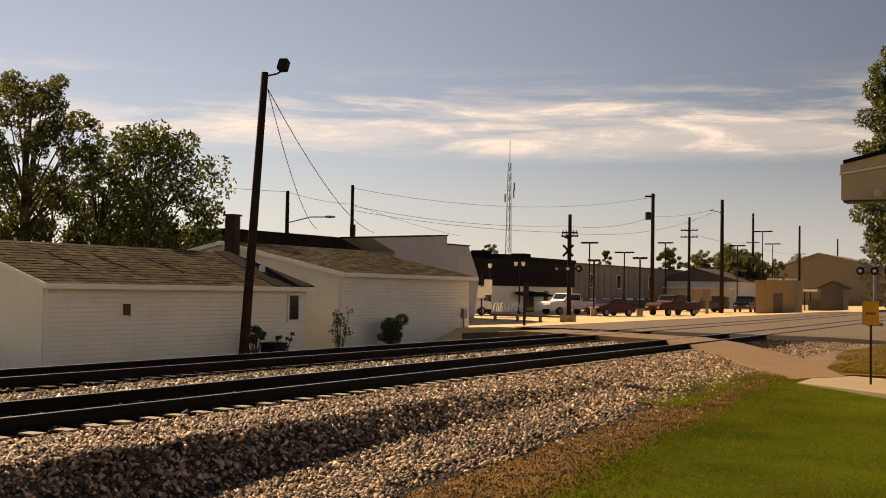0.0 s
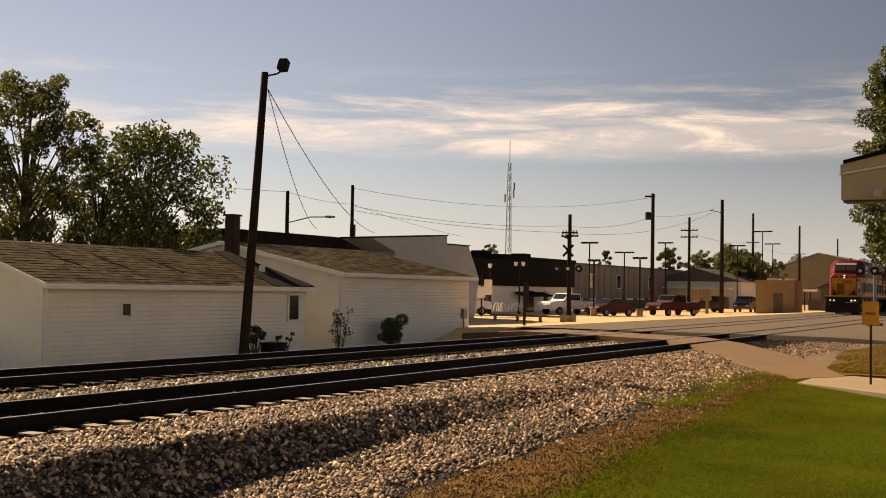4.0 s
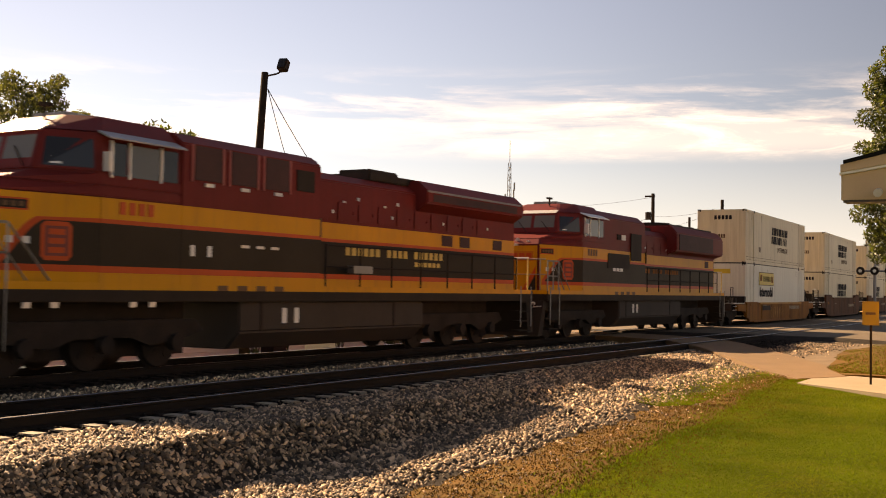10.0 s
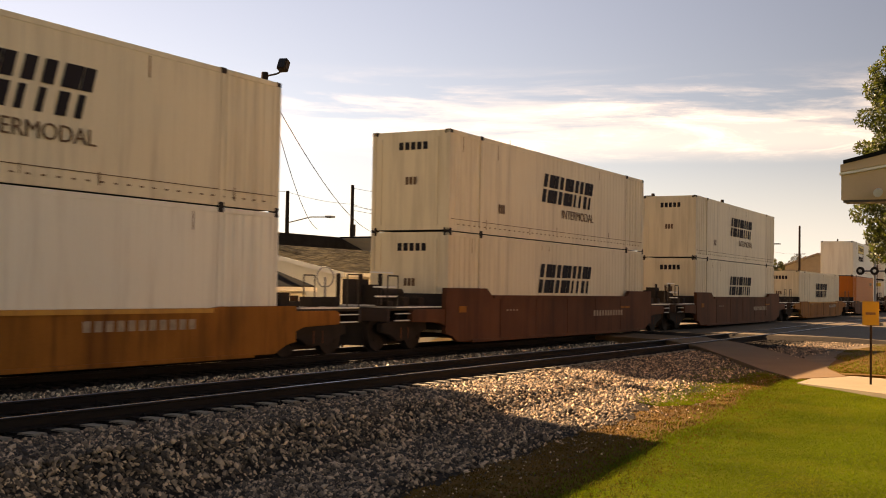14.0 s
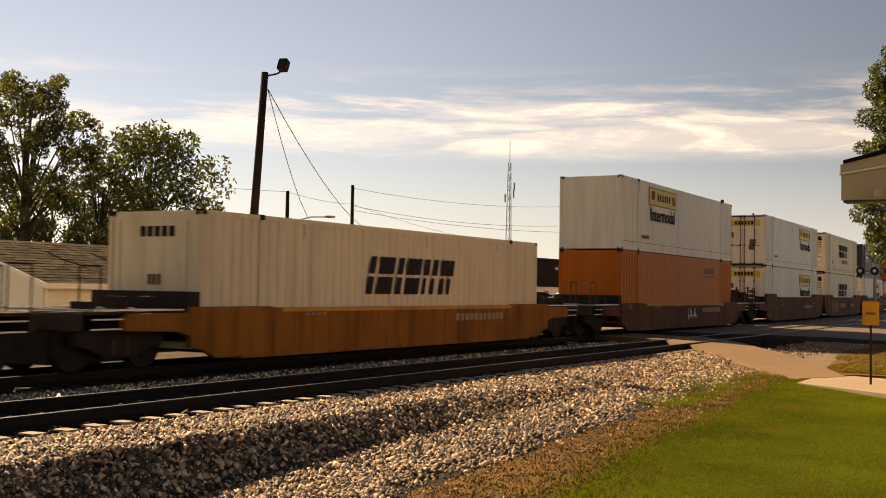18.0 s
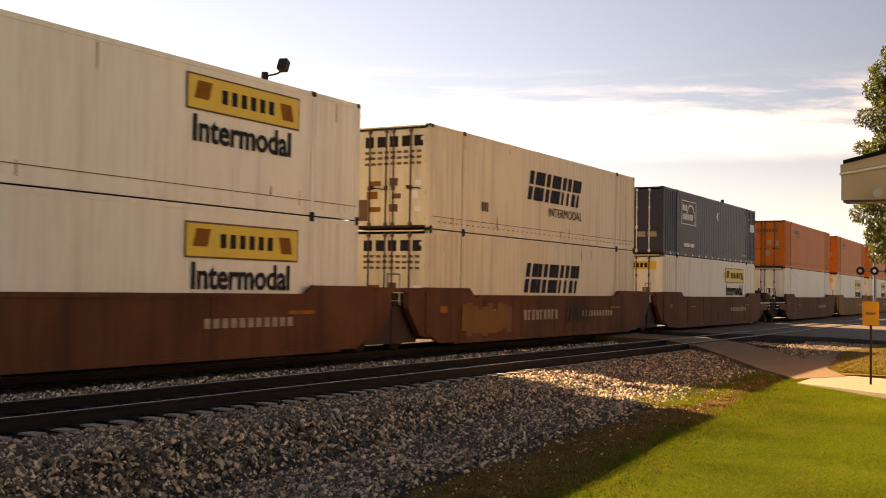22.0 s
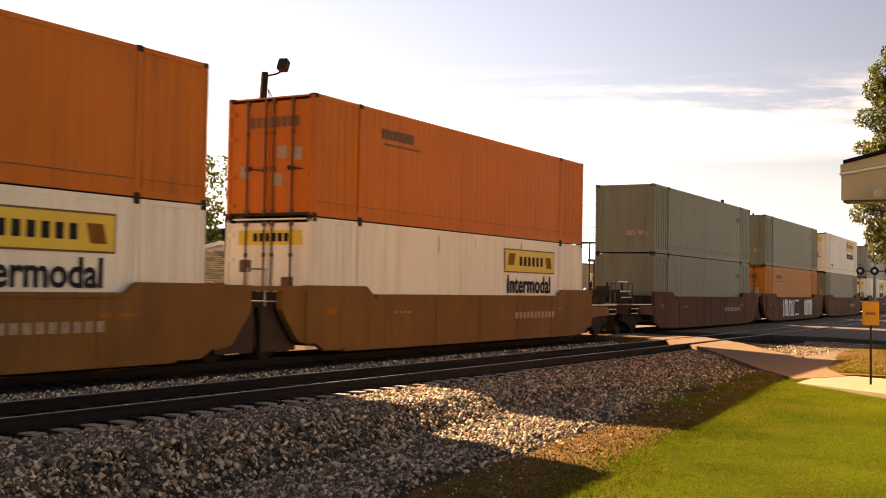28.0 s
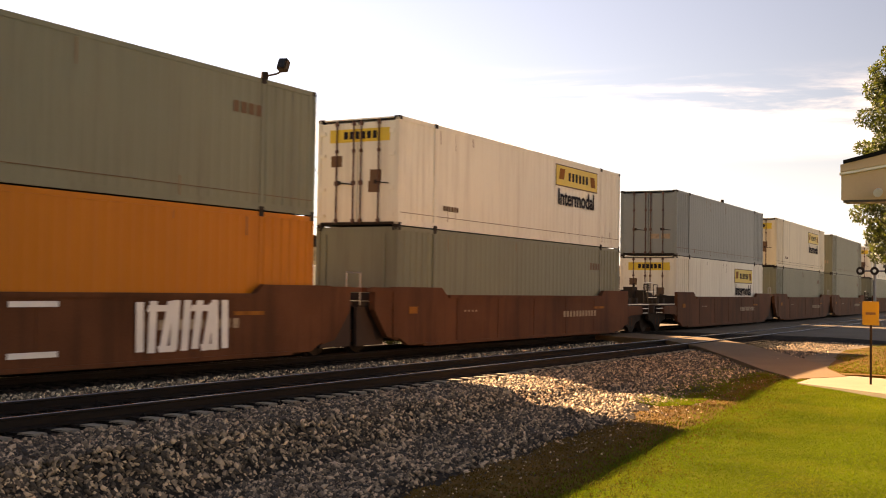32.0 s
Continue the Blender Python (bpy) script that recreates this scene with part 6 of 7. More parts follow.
    for k in range(2):
        part("headlamp", Build().rod((front + 0.2, -0.02, 3.14 + 0.2 * k), (front + 0.02 + 0.14 * k, -0.02, 3.14 + 0.2 * k), 0.075, 12), lamp, lo, "round headlamp")
        part("class_lamp", Build().rod((front + 0.3, -0.42 + 0.84 * k, 3.27), (front + 0.12, -0.42 + 0.84 * k, 3.27), 0.055, 10), M_silver, lo, "small marker lamp")
    for y in (-1.0, -0.72, 0.72, 1.0):
        part("ditch_lamp", Build().rod((1.62, y, 1.2), (1.4, y, 1.2), 0.07, 12), lamp, lo, "round ditch lamp")
    for y in (-0.44, 0.44):
        pane = part("windscreen", Build().prism([(wx + 0.025, 3.7), (wx + 0.185, 4.25), (wx + 0.225, 4.25), (wx + 0.065, 3.7)], "y", y - 0.38, y + 0.38), M_skyglass, cab, "windscreen coloured pale for the sky seen through it")
        part("wiper", Build().rod((wx + 0.0, y - 0.25, 3.68), (wx + 0.1, y + 0.1, 4.05), 0.012, 5), M_dark, pane)
    part("brow", Build().prism([(wx + 0.16, 4.33), (wx + 0.4, 4.45), (wx + 0.6, 4.45), (wx + 0.4, 4.33)], "y", -0.85, 0.85), M_silver, cab, "pale sun visor over the windscreen")
    for k, w in ((0.0, 0.34), (0.45, 0.75), (1.28, 0.42)):
        sw = part("side_window", Build().box(4.68 + k, 4.68 + k + w, -1.5, -1.46, 3.6, 4.2), M_cabglass if k == 0.45 else M_window, cab, "side window")
        part("window_post", Build().box(4.63 + k, 4.675 + k, -1.515, -1.455, 3.56, 4.24), M_silver, sw, "pale window edge")
    part("sunshade", Build().prism([(-1.4, 4.4), (-1.72, 4.26), (-1.72, 4.23), (-1.4, 4.36)], "x", 4.4, 6.4), M_silver if kind == "e" else M_steel, cab, "grey sunshade")
    part("mirror", Build().box(4.4, 4.5, -1.7, -1.55, 3.65, 4.0), M_silver, cab, "pale wing mirror")
    # long hood
    if kind == "g":
        mid = 11.15
        part("equipment_block", Build().prism([(-1.5, deck), (1.5, deck), (1.5, 4.42), (1.2, 4.64), (-1.2, 4.64), (-1.5, 4.42)], "x", c1, mid), M_red, lo, "tall equipment block", bevel=0.03)
        for k in range(3):
            xs_ = c1 + 0.35 + 1.12 * k
            part("vent_panel", Build().box(xs_, xs_ + 0.8, -1.53, -1.503, 3.72, 4.4), M_mesh, lo, "dark intake screen")
            for xe in (xs_ - 0.1, xs_ + 0.82):
                part("screen_post", Build().box(xe, xe + 0.06, -1.535, -1.503, 3.68, 4.42), M_stripered, lo, "pale red screen edge")
            part("lifting_eye", Build().box(xs_ + 0.3, xs_ + 0.55, -1.55, -1.503, 3.6, 3.67), M_silver, lo, "pale lifting eye")
        part("vent_panel", Build().box(mid - 0.95, mid - 0.3, -1.53, -1.503, 3.78, 4.25), M_black, lo, "black square intake")
        part("jack_pad", Build().box(12.55, 13.4, -1.5, -1.3, 1.98, 2.16), M_steel, lo, "grey walkway box", bevel=0.01)
        for k in range(3):
            part("stencil_bar", Build().box(8.3 + 0.5 * k, 8.55 + 0.5 * k, -1.545, -1.53, 2.42, 2.48), M_silver, lo)
        for k in range(2):
            part("notice", Build().box(6.75 + 0.5 * k, 6.87 + 0.5 * k, -1.545, -1.53, 2.2, 2.42), M_pale, lo, "small white notice")
        for xx in (2.75, 3.35, 5.2, 5.7):
            part("sill_mark", Build().box(xx, xx + 0.16, -1.505, -1.47, 1.2, 1.3), M_silver, lo)
        part("long_hood", Build().prism([(-1.05, deck), (1.05, deck), (1.05, 4.2), (0.8, 4.4), (-0.8, 4.4), (-1.05, 4.2)], "x", mid, L - 0.5), M_red, lo, "long maroon engine hood", bevel=0.03)
        part("radiator", Build().prism([(-1.05, 3.72), (-1.42, 3.95), (-1.42, 4.28), (-1.1, 4.56), (1.1, 4.56), (1.42, 4.28), (1.42, 3.95), (1.05, 3.72)], "x", L - 6.6, L - 0.6), M_red, lo, "flared radiator wings", bevel=0.03)
        part("radiator_mesh", Build().box(L - 6.3, L - 1.1, -1.435, -1.422, 4.0, 4.2), M_mesh, lo)
        part("radiator_edge", Build().box(L - 6.6, L - 0.85, -1.45, -1.42, 4.24, 4.29), M_steel, lo, "pale worn edge")
        part("roof_plate", Build().box(L - 8.6, L - 0.9, -0.85, 0.85, 4.41, 4.6), M_black, lo, "black radiator top", bevel=0.03)
        part("exhaust", Build().box(14.7, 16.1, -0.5, 0.5, 4.4, 4.76), M_black, lo, "black exhaust stack", bevel=0.03)
        part("horn", Build().rod((mid + 0.5, -0.4, 4.62), (mid + 1.2, -0.4, 4.62), 0.05, 8, 0.12).rod((mid + 0.8, -0.4, 4.35), (mid + 0.8, -0.4, 4.62), 0.03, 6), M_silver, lo, "air horn")
        for k in range(7):
            part("rivet_plate", Build().box(mid + 0.9 + 0.62 * k, mid + 1.0 + 0.62 * k, -1.075, -1.05, 3.55 + 0.12 * (k % 3), 3.63 + 0.12 * (k % 3)), M_silver, lo)
        band_y0, hood_y = -1.52, -1.07
    else:
        mid = 11.1
        part("equipment_block", Build().prism([(-1.45, deck), (1.45, deck), (1.45, 4.35), (1.1, 4.62), (-1.1, 4.62), (-1.45, 4.35)], "x", c1, mid), M_red, lo, "tall equipment block behind the cab", bevel=0.03)
        part("long_hood", Build().prism([(-1.05, deck), (1.05, deck), (1.05, 3.98), (0.8, 4.22), (-0.8, 4.22), (-1.05, 3.98)], "x", mid, 15.8), M_red, lo, "maroon engine hood", bevel=0.03)
        part("radiator", Build().prism([(-1.06, deck), (-1.06, 3.3), (-1.5, 3.45), (-1.5, 4.22), (-1.2, 4.55), (1.2, 4.55), (1.5, 4.22), (1.5, 3.45), (1.06, 3.3), (1.06, deck)], "x", 15.1, L - 0.4), M_red, lo, "raised rear radiator hood", bevel=0.04)
        part("radiator_mesh", Build().box(15.4, L - 2.2, -1.53, -1.503, 3.5, 4.18), M_mesh, lo)
        for k in range(3):
            part("roof_fan", Build().rod((16.3 + 1.8 * k, 0, 4.54), (16.3 + 1.8 * k, 0, 4.72), 0.75, 16), M_dark, lo)
        part("roof_plate", Build().box(15.2, L - 1.1, -1.1, 1.1, 4.555, 4.62), M_black, lo, "black radiator top")
        part("exhaust", Build().box(12.4, 14.4, -0.55, 0.55, 4.22, 4.4), M_dark, lo, bevel=0.03)
        part("horn", Build().rod((mid + 0.1, -0.5, 4.5), (mid + 0.7, -0.5, 4.5), 0.05, 8, 0.11).rod((mid + 0.3, -0.5, 4.15), (mid + 0.3, -0.5, 4.5), 0.03, 6), M_silver, lo, "air horn")
        part("intake", Build().box(6.9, 9.2, -1.5, -1.476, 2.5, 3.06), M_black, lo, "black intake grille")
        part("recess", Build().box(9.35, 10.55, -1.5, -1.476, 2.85, 3.9), M_black, lo, "black recessed panel")
        for k in range(2):
            part("hood_door", Build().box(7.9 + 0.5 * k, 8.3 + 0.5 * k, -1.475, -1.452, 3.6, 3.8), M_pale if k else M_dark, lo)
        for k in range(3):
            part("stencil_bar", Build().box(7.4 + 0.38 * k, 7.7 + 0.38 * k, -1.506, -1.502, 2.4, 2.52), M_pale, lo)
        band_y0, hood_y = -1.47, -1.07
    # livery
    for y, x0, x1 in ((-1.515, c0 + 0.005, c1), (band_y0, c1 + 0.001, mid), (hood_y, mid, L - 0.55)):
        side_band(lo, x0, x1, zb, zt, y - 0.004, M_yellow, "yellow_band")
        side_band(lo, x0, x1, zb - 0.08, zb - 0.001, y - 0.004, M_stripe, "red_stripe")
        side_band(lo, x0, x1, 1.95, zb - 0.081, y - 0.003, M_green, "black_band")
        side_band(lo, x0, x1, 1.83, 1.949, y - 0.004, M_stripe, "red_stripe")
        side_band(lo, x0, x1, deck + 0.01, 1.828, y - 0.004, M_yellow, "yellow_band")
    part("band_seam", Build().box(mid - 0.05, mid + 0.0, -1.53, -1.0, zb - 0.02, zt + 0.04), M_brownink, lo)
    part("front_sill", Build().box(1.42, 1.448, -1.48, 1.48, deck - 0.1, deck + 0.02), M_yellow, lo, "yellow platform edge")
    for i in range(4):
        part("number_bar", Build().box(4.85 + 0.24 * i, 5.0 + 0.24 * i, -1.535, -1.525, zb + 0.1, zt - 0.05), M_brownink if kind == "e" else M_stripe, lo)
    tx, pitch = (12.8, 0.272) if kind == "g" else (10.95, 0.32)
    for i in range(18):
        if i in (6, 11):
            continue
        tall = 0.0 if kind == "g" else 0.06
        part("name_bar", Build().box(tx + pitch * i, tx + pitch * (i + 0.68), hood_y - 0.014, hood_y - 0.008, 2.42, 2.66 - tall), M_namegold if kind == "g" else M_caryellow, lo)
    if kind == "g":
        for i in range(6):
            part("name_bar", Build().box(16.1 + 0.24 * i, 16.26 + 0.24 * i, hood_y - 0.014, hood_y - 0.008, 2.22, 2.34), M_namegold, lo)
    # doors on the hood side
    for k in range(10):
        x = mid + 0.4 + 0.9 * k
        if x < L - 2.4:
            hd = part("hood_door", Build().box(x, x + 0.8, hood_y - 0.012, hood_y - 0.0, 3.26, 3.7), M_red, lo, bevel=0.004)
            part("door_latch", Build().box(x + 0.62, x + 0.7, hood_y - 0.03, hood_y - 0.012, 3.42, 3.5), M_silver if k % 3 == 0 else M_red, hd)
    for k in ((0, 1, 3) if kind == "g" else (3,)):
        part("band_grille", Build().box(L - 5.2 + 1.05 * k, L - 4.6 + 1.05 * k, hood_y - 0.022, hood_y - 0.014, zb + 0.04, zt - 0.04), M_mesh, lo, "dark grille in the yellow band")
    pts = [mid + 0.3 + 1.45 * i for i in range(int((L - 1.0 - mid) / 1.45) + 1)]
    handrails(lo, pts, -1.45, deck, deck + 1.0, M_dark)
    handrails(lo, [1.55, 2.0, 2.45], -1.45, deck, deck + 1.0, M_steel)
    part("slant_rail", Build().rod((2.45, -1.45, deck + 1.0), (3.3, -1.5, deck + 0.05), 0.018, 6).rod((2.0, -1.45, deck + 1.0), (2.8, -1.5, deck + 0.05), 0.015, 6), M_steel, lo, "slanting handrail")
    for y in (-1.2, -0.75, -0.35, 0.35, 0.75, 1.2):
        part("front_rail", Build().rod((1.5, y, deck), (1.5, y, deck + 1.05), 0.014, 6), M_steel if y < 0 else M_dark, lo)
    part("front_rail", Build().rod((1.5, -1.4, deck + 1.05), (1.5, 1.4, deck + 1.05), 0.016, 6), M_steel, lo)
    part("front_rail", Build().rod((1.5, -1.4, deck + 0.55), (1.5, 1.4, deck + 0.55), 0.013, 6), M_steel, lo)
    for y in (-1.35, -0.95, -0.5, 0.5, 0.95, 1.35):
        part("rear_rail", Build().rod((L - 0.1, y, deck - 0.3), (L - 0.1, y, deck + 1.05), 0.024, 6), M_namegold if y < 0 else M_dark, lo)
    part("rear_rail", Build().rod((L - 0.1, -1.38, deck + 1.05), (L - 0.1, 1.38, deck + 1.05), 0.022, 6), M_silver, lo)
    return ride(lo, s)


locomotive(-82.05 - 50.2, "g", 22.75, M_headlamp)
locomotive(-82.05 - 27.8, "e", 22.75, M_silver)


# ---- trees and shrubs ----
for lm, glow_part in ((M_leaf, 0.32), (M_leaf2, 0.45), (M_blade, 0.35)):
    n_, l_ = lm.node_tree.nodes, lm.node_tree.links
    tr = n_.new("ShaderNodeBsdfTranslucent")
    src = n_["Principled BSDF"].inputs["Base Color"].links[0].from_socket
    boost = n_.new("ShaderNodeVectorMath")
    boost.operation = "MULTIPLY"
    boost.inputs[1].default_value = (1.5, 1.6, 0.9)
    l_.new(src, boost.inputs[0])
    l_.new(boost.outputs["Vector"], tr.inputs["Color"])
    mixer = n_.new("ShaderNodeMixShader")
    mixer.inputs["Fac"].default_value = glow_part
    l_.new(n_["Principled BSDF"].outputs["BSDF"], mixer.inputs[1])
    l_.new(tr.outputs["BSDF"], mixer.inputs[2])
    l_.new(mixer.outputs["Shader"], n_["Material Output"].inputs["Surface"])


def leaf_mesh(name, centres, radii, n, size, mat, seed):
    """Many small leaves in clumps: clump centres with radii, n leaves in all."""
    r = np.random.default_rng(seed)
    centres, radii = np.array(centres), np.array(radii)
    pick = r.choice(len(centres), n, p=radii ** 2 / (radii ** 2).sum())
    d = r.normal(0, 1, (n, 3))
    d /= np.linalg.norm(d, axis=1)[:, None]
    p = centres[pick] + d * (radii[pick] * r.uniform(0.25, 1.0, n) ** 0.5)[:, None] * np.array((1, 1, 0.8))
    u = r.normal(0, 1, (n, 3))
    u /= np.linalg.norm(u, axis=1)[:, None]
    w = np.cross(u, r.normal(0, 1, (n, 3)))
    w /= np.linalg.norm(w, axis=1)[:, None]
    s = size * r.uniform(0.6, 1.4, n)[:, None]
    v = np.stack([p - u * s, p + w * s * 0.45, p + u * s, p - w * s * 0.45], 1)
    me = bpy.data.meshes.new(name)
    me.vertices.add(n * 4)
    me.vertices.foreach_set("co", v.ravel())
    me.loops.add(n * 4)
    me.loops.foreach_set("vertex_index", np.arange(n * 4, dtype=np.int32))
    me.polygons.add(n)
    me.polygons.foreach_set("loop_start", np.arange(0, n * 4, 4, dtype=np.int32))
    me.update(calc_edges=True)
    me.materials.append(mat)
    return me


def tree(x, y, z0, top, radius, low, leaves, size, mat, label, seed, clumps=34, name="tree", bulk=(0.1, 0.23), form=""):
    r = random.Random(seed)
    t = thing(name, label, "tree", at=pose(x, y, z0))
    h = top - z0
    tb = Build().rod((0, 0, -0.2), (r.uniform(-0.1, 0.1), r.uniform(-0.1, 0.1), h * 0.35), 0.035 * h ** 0.9, 10, 0.025 * h ** 0.9)
    tb.rod((0, 0, h * 0.35), (r.uniform(-0.3, 0.3), r.uniform(-0.3, 0.3), h * 0.8), 0.025 * h ** 0.9, 8, 0.006 * h)
    part("trunk", tb, M_bark, t, "rough brown trunk", smooth=True)
    cs, rs = [], []
    for i in range(clumps):
        f = (i + 0.5) / clumps
        zz = low - z0 + (h - (low - z0)) * f
        env = radius * (0.86 + 0.25 * f if f < 0.5 else 0.985 * math.sqrt(max(1.0 - ((f - 0.5) / 0.53) ** 2, 0.0)))
        if form == "oval":
            env = radius * math.sqrt(max(1.0 - ((f - 0.5) / 0.5) ** 2, 0.0))
        elif form == "dome":
            env = radius * (0.92 + 0.1 * f if f < 0.4 else 0.96 * max(1.0 - ((f - 0.4) / 0.61) ** 2.6, 0.0) ** 0.5)
        a = i * 2.399 + r.uniform(-0.4, 0.4)
        d = env * math.sqrt(r.uniform(0.08, 1.0))
        c = (d * math.cos(a), d * math.sin(a), zz + r.uniform(-0.3, 0.2))
        cs.append(c)
        rs.append(radius * r.uniform(*bulk))
        if i % 3 == 0:
            part("limb", Build().rod((0, 0, min(zz * 0.6, h * 0.7)), (c[0] * 0.9, c[1] * 0.9, c[2]), 0.0065 * h, 6, 0.015), M_bark, t)
    tagged(part("crown", leaf_mesh("crown", cs, rs, leaves, size, mat, seed), mat, t, "uneven leafy crown"), kind="stuff")
    return t


tree(37.5, 44.2, -1.0, 11.3, 3.9, 1.5, 30000, 0.095, M_leaf2, "tall broadleaf tree with thinning olive leaves behind the house", 3, 130, "tree", (0.09, 0.19))
tree(43.2, 41.8, -1.0, 9.4, 4.3, 2.2, 13500, 0.13, M_leaf, "round dark green broadleaf tree behind the chimney", 5, 150, "tree", (0.13, 0.22), "dome")
tree(40.3, 42.3, -1.0, 8.2, 3.0, 2.0, 3500, 0.1, M_leaf, "low dark green tree between two taller ones", 15, 70, "tree", (0.1, 0.2), "dome")
tree(34.6, 46.6, -1.0, 11.0, 3.8, 1.5, 8000, 0.1, M_leaf, "dark green broadleaf tree behind the long house", 8, 70)
tree(40.9, 46.5, -1.0, 6.8, 3.6, -0.6, 4500, 0.1, M_leaf, "broadleaf tree in deep shade behind others", 12, 60)
tree(44.9, 43.6, -1.0, 5.5, 2.2, 1.0, 4000, 0.1, M_leaf, "low leafy tree behind the black roof", 17, 50, "tree", (0.1, 0.2), "dome")
tree(45.7, 5.1, -0.5, 11.5, 2.6, 2.2, 100000, 0.068, M_leaf, "dark green tree rising behind the depot roof", 21, 230, "tree", (0.13, 0.26), "oval")
for i, (x, y, top, rad) in enumerate(((180.3, 59.8, 9.0, 2.5), (164.0, 44.7, 8.2, 3.4), (191.5, 57.5, 8.7, 2.2), (177.9, 91.4, 9.5, 2.0), (167.5, 65.8, 8.1, 1.3), (203.8, 50.5, 7.2, 2.4), (293.3, 63.1, 11.1, 4.5), (223.9, 52.8, 8.1, 2.0), (158.0, 42.0, 6.4, 2.6), (171.0, 52.0, 6.9, 3.0), (192.7, 53.6, 9.0, 4.4), (194.5, 50.2, 8.2, 3.2), (200.0, 29.2, 13.6, 4.3))):
    tree(x, y, -0.5, top, rad, 0.3, 16000 if rad > 2.4 else 7500, 0.11 * (1 + rad * 0.06), M_fartree if i in (6, 12) else M_leaf2, "sparse far tree beyond the town lots", 40 + i, 46, "far_tree", (0.14, 0.3))


def shrub(x, y, z0, top, radius, n, label, seed, mat=M_leaf, size=0.055):
    r = random.Random(seed)
    t = thing("shrub", label, "shrub", at=pose(x, y, z0))
    h = top - z0
    cs = [(r.uniform(-1, 1) * radius * 0.7, r.uniform(-0.3, 0.3), h * (0.3 + 0.65 * r.random())) for _ in range(12)]
    for c in cs:
        part("stem", Build().rod((c[0] * 0.15, c[1] * 0.1, 0), c, 0.02, 5, 0.008), M_bark, t)
    tagged(part("leaves", leaf_mesh("leaves", cs, [radius * r.uniform(0.22, 0.4) for _ in cs], n, size, mat, seed), mat, t), kind="stuff")


shrub(40.0, 25.1, -1.05, 0.4, 1.0, 3600, "dense dark green bush against the white wall", 61)
shrub(36.3, 25.1, -1.05, 0.85, 0.62, 420, "spindly rose bush against the white wall", 62)
shrub(31.25, 25.1, -1.05, 0.25, 0.42, 900, "dark climbing plant beside the light pole", 63)
shrub(32.95, 25.2, -1.05, 0.0, 0.22, 500, "small potted plant beside the bin", 64)
bn = thing("waste_bin", "dark squat waste bin beside the wall", "bin", at=pose(32.25, 25.1, -1.05))
part("body", Build().box(-0.36, 0.36, -0.3, 0.3, 0, 0.62), M_dark, bn, bevel=0.02)
part("lid", Build().box(-0.4, 0.4, -0.34, 0.34, 0.625, 0.7), M_dark, bn, bevel=0.02)


# ---- poles, lamps and wires ----
def pole(x, y, z0, z1, r=0.15, arms=(), label="tall dark wooden utility pole", dx=0.0, dy=0.0):
    p = thing("utility_pole", label, "utility pole", at=pose(x, y, z0))
    part("pole", Build().rod((0, 0, -0.3), (dx, dy, z1 - z0), r, 12, r * 0.75), M_wood, p, smooth=True)
    for az, hw in arms:
        c = part("crossarm", Build().box(-0.06, 0.06, -hw, hw, az - z0 - 0.06, az - z0 + 0.06), M_wood, p)
        for k in (-0.9, -0.45, 0.45, 0.9):
            part("insulator", Build().rod((0, k * hw, az - z0 + 0.06), (0, k * hw, az - z0 + 0.2), 0.04, 6), M_steel, c)
    return p


lp = thing("light_pole", "leaning dark wooden pole with a floodlight on top", "light pole", at=pose(27.0, 22.1, -0.95))
part("pole", Build().rod((-0.04, 0.06, -0.3), (0.22, -0.37, 9.05), 0.155, 14, 0.105), M_wood, lp, smooth=True)
part("bracket", Build().rod((0.22, -0.37, 8.93), (0.42, -0.68, 9.02), 0.03, 8).rod((0.42, -0.68, 9.02), (0.5, -0.79, 9.12), 0.03, 8), M_dark, lp, "bent bracket arm")
fl = part("floodlight", Build().box(-0.13, 0.13, -0.15, 0.15, -0.19, 0.19), M_dark, lp, "dark square floodlight", bevel=0.03, at=pose(0.52, -0.83, 9.28, 0, 25, 10))
part("lens", Build().box(-0.142, -0.132, -0.11, 0.11, -0.16, 0.16), M_window, fl)
part("base_clamp", Build().rod((0.005, -0.01, 0.2), (0.01, -0.02, 0.5), 0.17, 12), M_steel, lp)

p507 = pole(57.23, 43.69, -1.0, 7.61)
part("lamp_arm", Build().rod((0, 0, 6.6), (0.8, -1.2, 7.0), 0.035, 6).rod((0.8, -1.2, 7.0), (1.35, -2.0, 7.02), 0.035, 6), M_steel, p507)
part("lamp_head", Build().box(1.2, 1.75, -2.45, -2.0, 6.97, 7.1), M_steel, p507, bevel=0.03)
p622 = pole(64.56, 43.77, -1.0, 8.61)
part("transformer", Build().rod((-0.2, -0.2, 6.1), (-0.2, -0.2, 6.9), 0.2, 12), M_dark, p622)
pa = pole(100.79, 35.02, -0.4, 10.72, 0.2)
part("transformer", Build().rod((-0.15, 0.4, 8.7), (-0.15, 0.4, 9.4), 0.26, 12), M_dark, pa)
part("top_bracket", Build().box(-0.05, 0.05, -0.2, 0.75, 10.8, 10.95), M_wood, pa)
pb = pole(115.74, 32.82, -0.4, 11.23, 0.22)
part("side_bracket", Build().rod((0, 0, 10.3), (-0.1, 1.3, 10.6), 0.04, 6), M_wood, pb)
pole(121.1, 37.93, -0.4, 9.85, 0.17, ((8.43, 0.95), (7.7, 0.95)))
pole(77.19, 33.13, -0.4, 7.23, 0.17, ((5.9, 0.6), (5.65, 0.65)))
pole(164.68, 42.19, -0.4, 13.22, 0.2, ((8.99, 0.9),))
pole(224.79, 48.68, -0.4, 14.88, 0.24, ((9.44, 1.1),))
pole(255.65, 47.34, -0.4, 13.79, 0.2)
